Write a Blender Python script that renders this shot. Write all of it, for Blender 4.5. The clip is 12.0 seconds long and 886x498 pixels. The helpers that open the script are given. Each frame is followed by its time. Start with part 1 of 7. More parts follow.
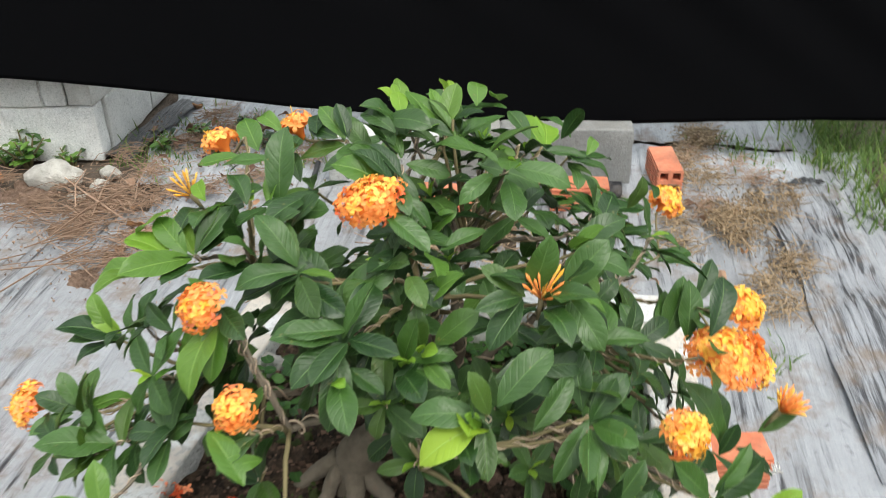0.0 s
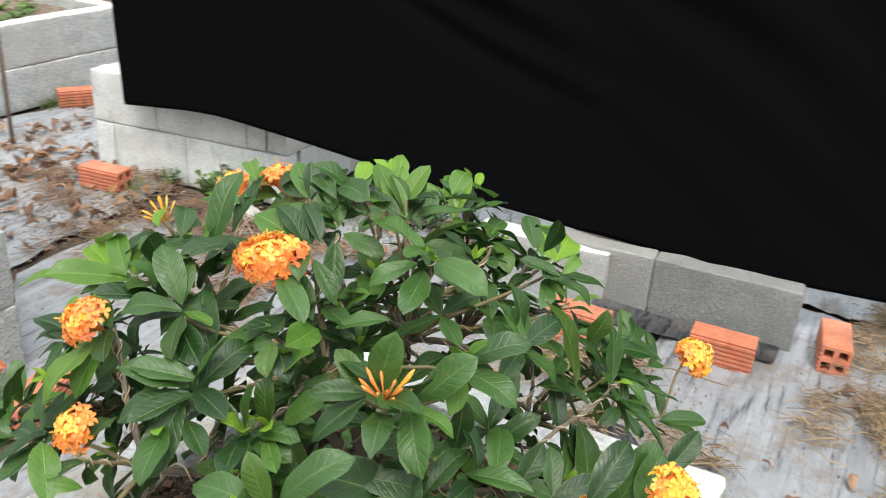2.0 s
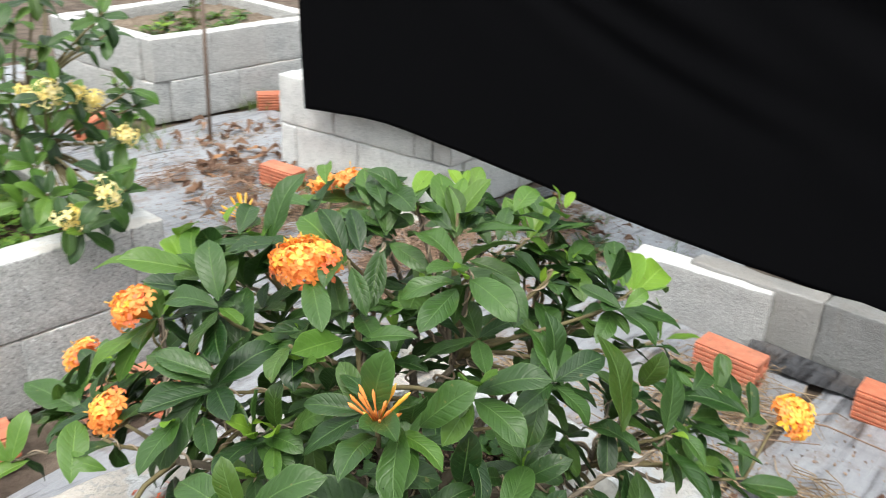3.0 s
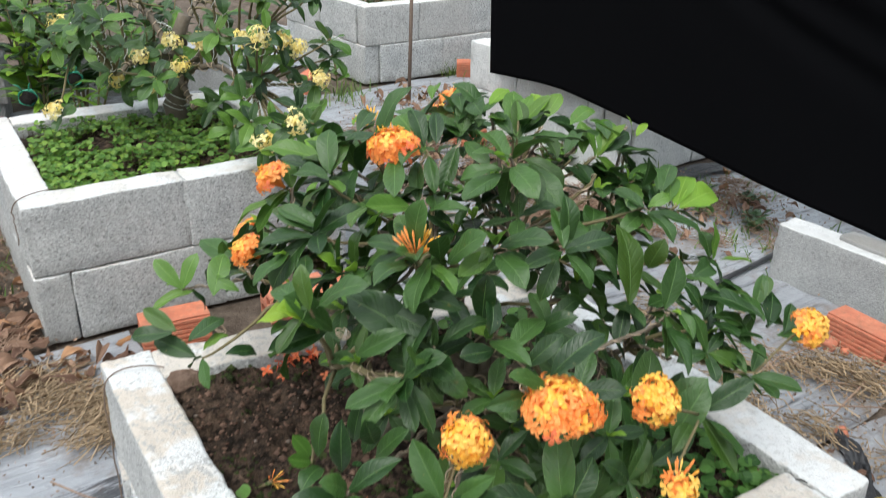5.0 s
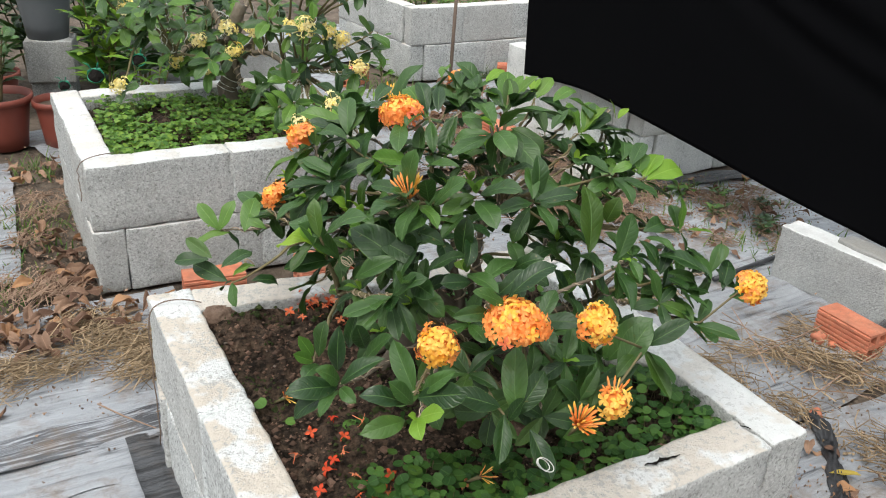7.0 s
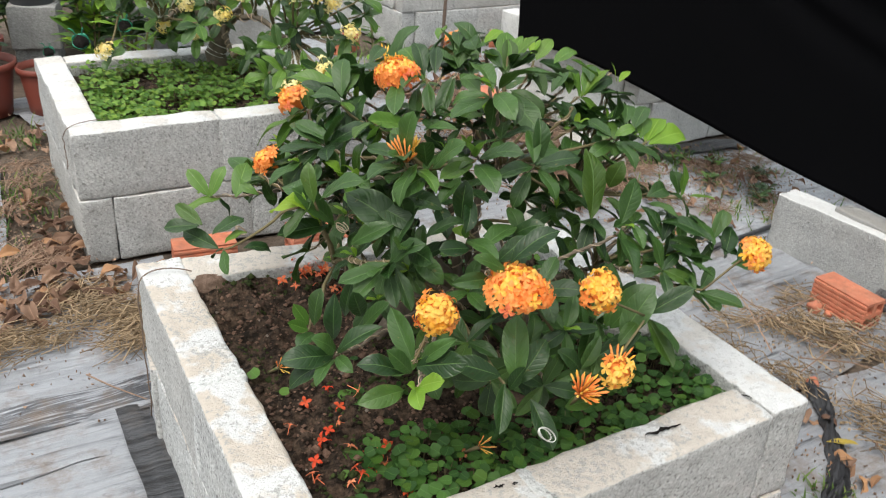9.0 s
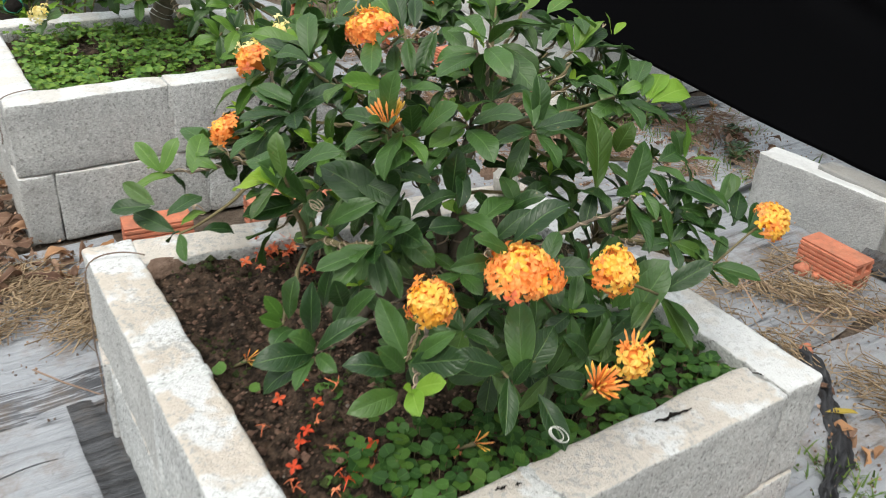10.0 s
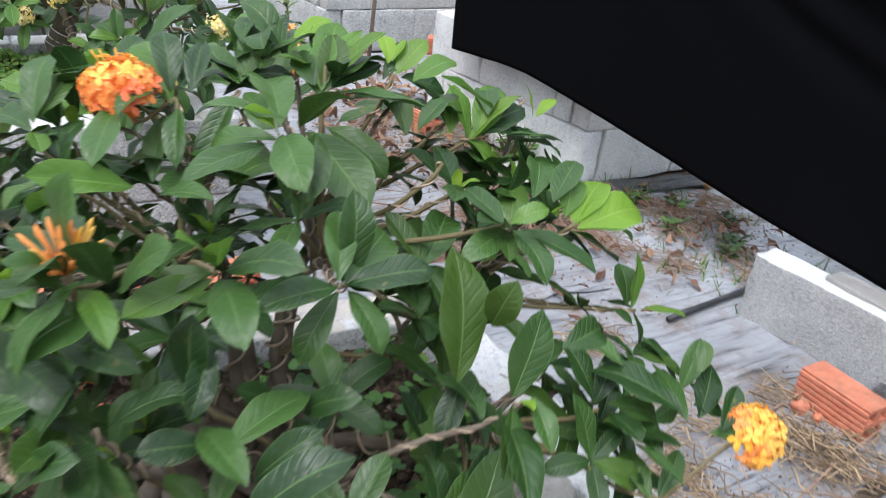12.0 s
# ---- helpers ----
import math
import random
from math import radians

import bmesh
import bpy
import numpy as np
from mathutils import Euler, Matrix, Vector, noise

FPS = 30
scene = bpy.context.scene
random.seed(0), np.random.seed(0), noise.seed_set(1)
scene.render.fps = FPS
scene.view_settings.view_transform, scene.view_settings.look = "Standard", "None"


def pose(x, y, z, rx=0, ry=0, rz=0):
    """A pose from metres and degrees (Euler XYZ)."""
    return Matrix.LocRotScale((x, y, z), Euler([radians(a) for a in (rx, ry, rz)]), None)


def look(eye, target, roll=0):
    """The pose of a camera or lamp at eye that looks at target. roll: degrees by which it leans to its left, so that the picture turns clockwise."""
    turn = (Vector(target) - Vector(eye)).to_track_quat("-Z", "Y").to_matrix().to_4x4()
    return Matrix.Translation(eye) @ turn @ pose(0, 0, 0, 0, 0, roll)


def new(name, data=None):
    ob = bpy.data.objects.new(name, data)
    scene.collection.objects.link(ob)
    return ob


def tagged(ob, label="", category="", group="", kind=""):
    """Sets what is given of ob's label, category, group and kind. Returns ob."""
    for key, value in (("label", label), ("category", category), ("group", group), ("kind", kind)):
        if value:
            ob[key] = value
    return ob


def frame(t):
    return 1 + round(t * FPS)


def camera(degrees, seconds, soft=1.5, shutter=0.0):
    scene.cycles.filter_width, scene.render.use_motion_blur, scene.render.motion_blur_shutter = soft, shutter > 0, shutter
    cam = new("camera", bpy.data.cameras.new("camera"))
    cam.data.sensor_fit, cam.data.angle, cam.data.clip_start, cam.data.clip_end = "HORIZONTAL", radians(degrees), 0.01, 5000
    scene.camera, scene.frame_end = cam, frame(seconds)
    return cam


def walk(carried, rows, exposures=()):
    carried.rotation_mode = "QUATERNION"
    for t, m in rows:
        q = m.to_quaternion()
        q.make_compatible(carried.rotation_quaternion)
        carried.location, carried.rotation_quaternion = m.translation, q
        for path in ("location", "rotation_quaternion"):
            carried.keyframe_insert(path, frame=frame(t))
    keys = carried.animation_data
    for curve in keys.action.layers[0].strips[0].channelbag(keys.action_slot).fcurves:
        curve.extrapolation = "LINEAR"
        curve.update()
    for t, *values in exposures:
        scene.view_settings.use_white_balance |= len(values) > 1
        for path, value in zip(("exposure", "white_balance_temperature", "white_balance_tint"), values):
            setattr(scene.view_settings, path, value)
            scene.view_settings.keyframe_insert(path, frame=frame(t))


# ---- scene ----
cam = camera(53.4, 12.0, 1.05, 0.55)
PATH = [
    (0, (-0.229, -0.26, 1.373), (1.258, 0.55, 0.309), -0.7),
    (0.5, (-0.126, -0.248, 1.337), (1.362, 0.624, 0.324), 1.6),
    (1, (-0.054, -0.273, 1.327), (1.402, 0.713, 0.374), 2.0),
    (1.5, (0.007, -0.379, 1.308), (1.37, 0.787, 0.425), 2.9),
    (2, (0.058, -0.52, 1.321), (1.278, 0.811, 0.459), 4.1),
    (2.5, (0.148, -0.557, 1.291), (1.192, 0.922, 0.441), 2.8),
    (3, (0.233, -0.574, 1.305), (1.079, 1.026, 0.453), 2.6),
    (3.2, (0.252, -0.595, 1.308), (1.02, 1.043, 0.457), 2.8),
    (4.8, (0.325, -0.867, 1.309), (0.718, 0.888, 0.435), 1.6),
    (5, (0.314, -0.896, 1.307), (0.706, 0.849, 0.413), 1.4),
    (5.5, (0.295, -0.975, 1.306), (0.692, 0.752, 0.38), 1.8),
    (6, (0.292, -1.042, 1.32), (0.683, 0.691, 0.4), 2.8),
    (6.5, (0.313, -1.097, 1.328), (0.662, 0.658, 0.434), 3.7),
    (6.7, (0.339, -1.116, 1.323), (0.653, 0.653, 0.444), 3.6),
    (8.3, (0.364, -1.187, 1.339), (0.628, 0.588, 0.457), 2.9),
    (8.5, (0.369, -1.163, 1.319), (0.636, 0.607, 0.429), 3.6),
    (9, (0.342, -1.111, 1.3), (0.656, 0.628, 0.365), 3.6),
    (9.5, (0.307, -1.048, 1.273), (0.685, 0.652, 0.289), 3.2),
    (10, (0.325, -0.968, 1.244), (0.732, 0.715, 0.243), 3.6),
    (10.5, (0.391, -0.845, 1.217), (0.772, 0.855, 0.234), 4.2),
    (11, (0.455, -0.775, 1.206), (0.826, 0.939, 0.245), 3.5),
    (11.5, (0.532, -0.662, 1.168), (0.959, 1.064, 0.25), 4.9),
    (12, (0.611, -0.532, 1.144), (1.019, 1.2, 0.231), 7.2),
]
walk(cam, [(t, look(eye, target, roll)) for t, eye, target, roll in PATH],
     ((0, 0.97, 6480, 6.5), (2.0, 1.06, 6450, 6.8), (3.2, 1.08, 6400, 8.6), (4.8, 0.73, 6150, 7.4), (6.5, 0.70, 6330, 7.4), (9.0, 0.67, 6500, 8.8), (10.5, 0.67, 6400, 6.5), (11.0, 0.66, 6250, 6.8), (11.5, 0.66, 6100, 6.2), (12, 0.97, 5930, 13)))

# ---- light: a bright overcast day ----
world = bpy.data.worlds.new("overcast_sky")
world.use_nodes = True
scene.world = world
wn, wl = world.node_tree.nodes, world.node_tree.links
sky = wn.new("ShaderNodeTexSky")
sky.sky_type, sky.sun_disc = "NISHITA", False
sky.sun_elevation, sky.sun_rotation = radians(60), radians(215)
sky.air_density, sky.dust_density = 1.0, 4.0
grey = wn.new("ShaderNodeMix")
grey.data_type = "RGBA"
grey.inputs[0].default_value = 0.7
grey.inputs[7].default_value = (7.4, 7.5, 7.35, 1)
wl.new(sky.outputs[0], grey.inputs[6])
# an overcast sky: brightest overhead, a third of that at the horizon
way = wn.new("ShaderNodeTexCoord")
split = wn.new("ShaderNodeSeparateXYZ")
wl.new(way.outputs["Generated"], split.inputs[0])
rise = wn.new("ShaderNodeMapRange")
rise.inputs[1].default_value, rise.inputs[2].default_value = 0.0, 1.0
rise.inputs[3].default_value, rise.inputs[4].default_value = 0.42, 1.26
wl.new(split.outputs[2], rise.inputs[0])
dome = wn.new("ShaderNodeMix")
dome.data_type, dome.blend_type = "RGBA", "MULTIPLY"
dome.inputs[0].default_value = 1.0
wl.new(grey.outputs[2], dome.inputs[6])
wl.new(rise.outputs[0], dome.inputs[7])
wl.new(dome.outputs[2], wn["Background"].inputs[0])
wn["Background"].inputs[1].default_value = 0.137
sun = new("sun", bpy.data.lights.new("sun", "SUN"))
sun.data.energy, sun.data.angle, sun.data.color = 1.35, radians(25), (1.0, 0.96, 0.9)
sun.matrix_world = look((-2.2, -3.6, 8.6), (0.5, 0.3, 0.4))


# ---- materials ----
def nodes_of(name, rough=0.8, metal=0.0, spec=0.5):
    m = bpy.data.materials.new(name)
    m.use_nodes = True
    n, l = m.node_tree.nodes, m.node_tree.links
    b = n["Principled BSDF"]
    b.inputs["Roughness"].default_value, b.inputs["Metallic"].default_value = rough, metal
    b.inputs["Specular IOR Level"].default_value = spec
    return m, n, l, b


def world_at(n, l, scale=(1, 1, 1), turn=0.0):
    g, r, mp = n.new("ShaderNodeNewGeometry"), n.new("ShaderNodeMapping"), n.new("ShaderNodeMapping")
    r.inputs["Rotation"].default_value[2] = -turn
    mp.inputs["Scale"].default_value = scale
    l.new(g.outputs["Position"], r.inputs[0])
    l.new(r.outputs[0], mp.inputs[0])
    return mp.outputs[0]


def noise_of(n, l, at, scale, detail=6, rough=0.6, out=0, warp=0.0):
    t = n.new("ShaderNodeTexNoise")
    t.inputs["Distortion"].default_value = warp
    t.inputs["Scale"].default_value, t.inputs["Detail"].default_value, t.inputs["Roughness"].default_value = scale, detail, rough
    l.new(at, t.inputs["Vector"])
    return t.outputs[out]


def ramp(n, l, fac, stops):
    r = n.new("ShaderNodeValToRGB")
    while len(r.color_ramp.elements) < len(stops):
        r.color_ramp.elements.new(0.5)
    for e, (p, c) in zip(r.color_ramp.elements, stops):
        e.position, e.color = p, (*c, 1) if not isinstance(c, float) else (c, c, c, 1)
    l.new(fac, r.inputs[0])
    return r.outputs[0]


def mix(n, l, fac, a, b, how="MIX"):
    x = n.new("ShaderNodeMix")
    x.data_type, x.blend_type = "RGBA", how
    for i, v in ((0, fac), (6, a), (7, b)):
        if isinstance(v, (int, float)):
            x.inputs[i].default_value = v
        elif isinstance(v, tuple):
            x.inputs[i].default_value = (*v, 1)
        else:
            l.new(v, x.inputs[i])
    return x.outputs[2]


def bump(n, l, b, height, strength=0.4, dist=0.01):
    x = n.new("ShaderNodeBump")
    x.inputs["Strength"].default_value, x.inputs["Distance"].default_value = strength, dist
    l.new(height, x.inputs["Height"])
    l.new(x.outputs[0], b.inputs["Normal"])


def math_of(n, l, op, a, b=0.0, c=0.0):
    x = n.new("ShaderNodeMath")
    x.operation = op
    for i, v in enumerate((a, b, c)):
        if isinstance(v, (int, float)):
            x.inputs[i].default_value = v
        else:
            l.new(v, x.inputs[i])
    return x.outputs[0]


def random_of(n):
    return n.new("ShaderNodeObjectInfo").outputs["Random"]


def concrete(name, paint, flaked, tone=1.0, pore=0.6, smear=0.0, gritty=1.0):
    """Pale pressed concrete; the upward face is brushed white, flaked to mortar by so much, or smeared over with tan cement."""
    m, n, l, b = nodes_of(name, 0.92, spec=0.25)
    w = world_at(n, l)
    grain = noise_of(n, l, w, 210, 3, 0.75)
    pores = noise_of(n, l, w, 120, 2, 0.5)
    blot = noise_of(n, l, w, 9, 5, 0.6)
    col = ramp(n, l, blot, [(0.3, (0.46 * tone, 0.475 * tone, 0.475 * tone)), (0.7, (0.62 * tone, 0.635 * tone, 0.625 * tone))])
    col = mix(n, l, 0.4 * gritty, col, ramp(n, l, grain, [(0.34, 0.2), (0.5, 0.5), (0.66, 0.82)]), "OVERLAY")
    grit = n.new("ShaderNodeTexVoronoi")
    grit.inputs["Scale"].default_value = 210
    l.new(w, grit.inputs["Vector"])
    sep = n.new("ShaderNodeSeparateXYZ")
    l.new(grit.outputs["Color"], sep.inputs[0])
    col = mix(n, l, 0.36 * gritty, col, ramp(n, l, sep.outputs[0], [(0.0, 0.16), (0.35, 0.44), (0.7, 0.58), (1.0, 0.92)]), "OVERLAY")
    dark = ramp(n, l, pores, [(0.33, 1.0), (0.41, 0.0)])
    col = mix(n, l, math_of(n, l, "MULTIPLY", dark, pore), col, (0.09, 0.09, 0.09))
    tint = mix(n, l, math_of(n, l, "MULTIPLY", random_of(n), 0.35), col, (0.42, 0.40, 0.37))
    stain = ramp(n, l, noise_of(n, l, world_at(n, l, (1, 1, 0.35)), 16, 6, 0.7), [(0.56, 0.0), (0.76, 0.4)])
    tint = mix(n, l, stain, tint, (0.2, 0.185, 0.16))
    up = n.new("ShaderNodeSeparateXYZ")
    l.new(n.new("ShaderNodeNewGeometry").outputs["Normal"], up.inputs[0])
    edge = math_of(n, l, "ADD", up.outputs[2], math_of(n, l, "MULTIPLY", math_of(n, l, "SUBTRACT", noise_of(n, l, w, 60, 4), 0.5), 0.9))
    top = ramp(n, l, edge, [(0.5, 0.0), (0.62, 1.0)])
    along = n.new("ShaderNodeSeparateXYZ")
    l.new(n.new("ShaderNodeTexCoord").outputs["Object"], along.inputs[0])
    cell = math_of(n, l, "ABSOLUTE", math_of(n, l, "SUBTRACT", math_of(n, l, "FRACT", math_of(n, l, "ADD", math_of(n, l, "MULTIPLY", along.outputs[0], 7.0), random_of(n))), 0.5))
    cell = math_of(n, l, "ADD", math_of(n, l, "MULTIPLY", cell, 0.6), math_of(n, l, "MULTIPLY", math_of(n, l, "SUBTRACT", noise_of(n, l, w, 26, 6, 0.68), 0.5), 0.8))
    cell = math_of(n, l, "ADD", cell, math_of(n, l, "MULTIPLY", math_of(n, l, "SUBTRACT", noise_of(n, l, w, 6, 3), 0.5), 2.0))
    patch = ramp(n, l, math_of(n, l, "ADD", cell, smear), [(0.12, 0.0), (0.26, 1.0)])
    mortar = mix(n, l, noise_of(n, l, w, 55, 6, 0.7), (0.47, 0.42, 0.36), (0.72, 0.655, 0.58))
    chipped = math_of(n, l, "ADD", noise_of(n, l, w, 85, 5, 0.72), math_of(n, l, "MULTIPLY", math_of(n, l, "SUBTRACT", noise_of(n, l, w, 11, 3), 0.5), 0.35))
    chips = ramp(n, l, chipped, [(0.54, 0.0), (0.60, 0.85 * flaked)])
    white = mix(n, l, noise_of(n, l, w, 38, 6, 0.7), (0.58, 0.59, 0.59), (0.81, 0.82, 0.82))
    white = mix(n, l, math_of(n, l, "MULTIPLY", patch, flaked), white, mortar)
    white = mix(n, l, chips, white, (0.40, 0.40, 0.39))
    l.new(mix(n, l, math_of(n, l, "MULTIPLY", top, paint), tint, white), b.inputs["Base Color"])
    bump(n, l, b, math_of(n, l, "ADD", grain, math_of(n, l, "MULTIPLY", noise_of(n, l, w, 70, 5, 0.7), 1.3)), 0.7, 0.007)
    return m


BLOCK = concrete("concrete_flaked_white", 1.0, 1.0, 1.0, 0.6, 0.10)
BLOCK_TAN = concrete("concrete_tan_rim", 1.0, 0.85, 1.0, 0.6, 0.24)
BLOCK_CHIPPED = concrete("concrete_chipped_white", 1.0, 0.5, 1.0, 0.6, -0.12)
BLOCK_WHITE = concrete("concrete_white_rim", 1.0, 0.5, 0.86, 0.6, 0.0)
# bare concrete toned down for the shade among the rear plants
BLOCK_DIM = concrete("concrete_shaded", 0.0, 0.8, 0.55, 0.4, 0.0, 0.6)
BLOCK_WORN = concrete("concrete_worn", 0.2, 0.9, 0.58, 0.4)
BLOCK_BARE = concrete("concrete_bare", 0.4, 0.8, 1.33, 0.25)
# grey blocks; the tone also holds the shade below the black cloth
BLOCK_GREY_SHADED = concrete("concrete_grey_shaded", 0.12, 0.8, 0.40, 0.25, 0.0, 0.4)
BLOCK_EDGE = concrete("concrete_white_edge", 1.0, 0.2, 0.74, 0.3, -0.2, 0.5)
MORTAR = concrete("grey_mortar", 0.0, 0.5, 0.85)
MORTAR_DARK = concrete("dark_mortar", 0.0, 0.5, 0.2)
MORTAR_TAN = concrete("tan_mortar", 0.0, 0.5, 1.25)


def terracotta():
    m, n, l, b = nodes_of("fired_clay", 0.85, spec=0.3)
    w = world_at(n, l)
    col = ramp(n, l, noise_of(n, l, w, 22, 6, 0.65), [(0.3, (0.42, 0.115, 0.06)), (0.55, (0.58, 0.19, 0.10)), (0.75, (0.64, 0.27, 0.16))])
    col = mix(n, l, math_of(n, l, "MULTIPLY", random_of(n), 0.35), col, (0.62, 0.30, 0.22))
    col = mix(n, l, ramp(n, l, noise_of(n, l, w, 70, 4, 0.7), [(0.56, 0.0), (0.70, 0.6)]), col, (0.26, 0.17, 0.12))
    col = mix(n, l, ramp(n, l, noise_of(n, l, w, 9, 5, 0.7), [(0.46, 0.0), (0.66, 0.65)]), col, (0.30, 0.13, 0.085))
    l.new(col, b.inputs["Base Color"])
    bump(n, l, b, noise_of(n, l, w, 160, 4), 0.4, 0.003)
    return m


CLAY = terracotta()


def earth(name, a, c, scale=1.0, lumps=0.0, low=0.3, top=0.75):
    m, n, l, b = nodes_of(name, 0.95, spec=0.2)
    w = world_at(n, l)
    col = ramp(n, l, noise_of(n, l, w, 26 * scale, 8, 0.7), [(low, a), ((low + top) / 2, tuple((x + y) / 2 for x, y in zip(a, c))), (top, c)])
    col = mix(n, l, ramp(n, l, noise_of(n, l, w, 5 * scale, 3), [(0.45, 0.0), (0.7, 0.5)]), col, tuple(x * 0.5 for x in a))
    isle = n.new("ShaderNodeNewGeometry").outputs["Random Per Island"]
    col = mix(n, l, math_of(n, l, "MULTIPLY", isle, lumps), col, tuple(min(1.0, x * 1.9) for x in c))
    l.new(col, b.inputs["Base Color"])
    bump(n, l, b, math_of(n, l, "ADD", noise_of(n, l, w, 90 * scale, 6, 0.7), noise_of(n, l, w, 22 * scale, 5)), 0.9, 0.02)
    return m


SOIL = earth("dark_potting_soil", (0.024, 0.017, 0.012), (0.23, 0.155, 0.108), 2.2, 0.0, 0.42, 0.68)
GROUND = earth("damp_earth", (0.06, 0.045, 0.034), (0.24, 0.19, 0.15), 0.5)
GROUND_DRY = earth("dry_earth", (0.16, 0.12, 0.085), (0.42, 0.34, 0.26), 1.2)
STONE = earth("pale_stone", (0.52, 0.50, 0.45), (0.80, 0.78, 0.73), 1.2)
# black earth of the root balls, and the painted shade inside rim slits
SOIL_AND_SLIT = earth("black_soil_and_slit_shade", (0.008, 0.007, 0.006), (0.035, 0.03, 0.026), 2.0)
CLOD = earth("soil_clod", (0.036, 0.024, 0.018), (0.22, 0.138, 0.10), 2.5, 1.0)
PEBBLE = earth("tan_pebble", (0.20, 0.16, 0.13), (0.46, 0.39, 0.33), 3.0, 0.4)
MOSS = earth("green_moss", (0.03, 0.05, 0.014), (0.10, 0.13, 0.04), 3.0, 0.4)


def film(name, dark, light, streak, turn=radians(20.5), low=0.36, fine=1.0, smooth=1.0, dirty=0.75):
    """Weathered silver mulch film: fine creases along its length, their shade painted in dark."""
    m, n, l, b = nodes_of(name, 0.38, spec=0.5)
    long = world_at(n, l, (1.6, 26 * fine, 26 * fine), turn)
    w = world_at(n, l)
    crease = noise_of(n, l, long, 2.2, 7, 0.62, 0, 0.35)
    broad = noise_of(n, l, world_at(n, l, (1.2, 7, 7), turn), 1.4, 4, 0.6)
    # hollows of the creases take the dark colour, as shade in the folds
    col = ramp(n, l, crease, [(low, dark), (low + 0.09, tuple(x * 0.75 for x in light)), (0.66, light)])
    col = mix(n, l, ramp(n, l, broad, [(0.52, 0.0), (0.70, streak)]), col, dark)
    flat = mix(n, l, noise_of(n, l, w, 17, 5, 0.7, 0, 0.6), tuple(x * 0.62 for x in light), tuple(x * 1.12 for x in light))
    col = mix(n, l, ramp(n, l, noise_of(n, l, w, 2.6, 4, 0.6), [(0.42, 0.8 * smooth), (0.60, 0.0)]), col, flat)
    # shade of small wrinkles, painted into the colour
    wrinkle_shade = ramp(n, l, noise_of(n, l, w, 21, 6, 0.66, 0, 1.2), [(0.60, 0.0), (0.70, 0.55 * smooth)])
    col = mix(n, l, wrinkle_shade, col, dark)
    dirt = ramp(n, l, noise_of(n, l, w, 6.5, 7, 0.72), [(0.50, 0.0), (0.66, dirty)])
    col = mix(n, l, dirt, col, (0.19, 0.145, 0.11))
    l.new(col, b.inputs["Base Color"])
    l.new(ramp(n, l, dirt, [(0.0, 0.34), (0.5, 0.85)]), b.inputs["Roughness"])
    bump(n, l, b, math_of(n, l, "ADD", crease, math_of(n, l, "MULTIPLY", noise_of(n, l, w, 30, 5), 0.35)), 0.7, 0.012)
    return m


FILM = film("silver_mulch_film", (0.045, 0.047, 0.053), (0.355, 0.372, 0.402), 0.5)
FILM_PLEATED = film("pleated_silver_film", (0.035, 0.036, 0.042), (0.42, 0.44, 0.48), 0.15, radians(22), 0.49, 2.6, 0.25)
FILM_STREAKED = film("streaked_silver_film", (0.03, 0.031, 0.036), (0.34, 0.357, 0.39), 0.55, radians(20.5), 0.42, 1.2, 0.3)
FILM_DARK = film("black_film_fold", (0.010, 0.010, 0.012), (0.075, 0.078, 0.086), 0.8, radians(20.5), 0.42, 1.6, 0.3, 0.25)


def cloth_black():
    m, n, l, b = nodes_of("black_cloth", 1.0, spec=0.03)
    w = world_at(n, l)
    l.new(mix(n, l, noise_of(n, l, w, 500, 2), (0.0024, 0.0025, 0.0030), (0.0038, 0.0039, 0.0046)), b.inputs["Base Color"])
    bump(n, l, b, noise_of(n, l, w, 700, 2), 0.2, 0.002)
    return m


CLOTH = cloth_black()


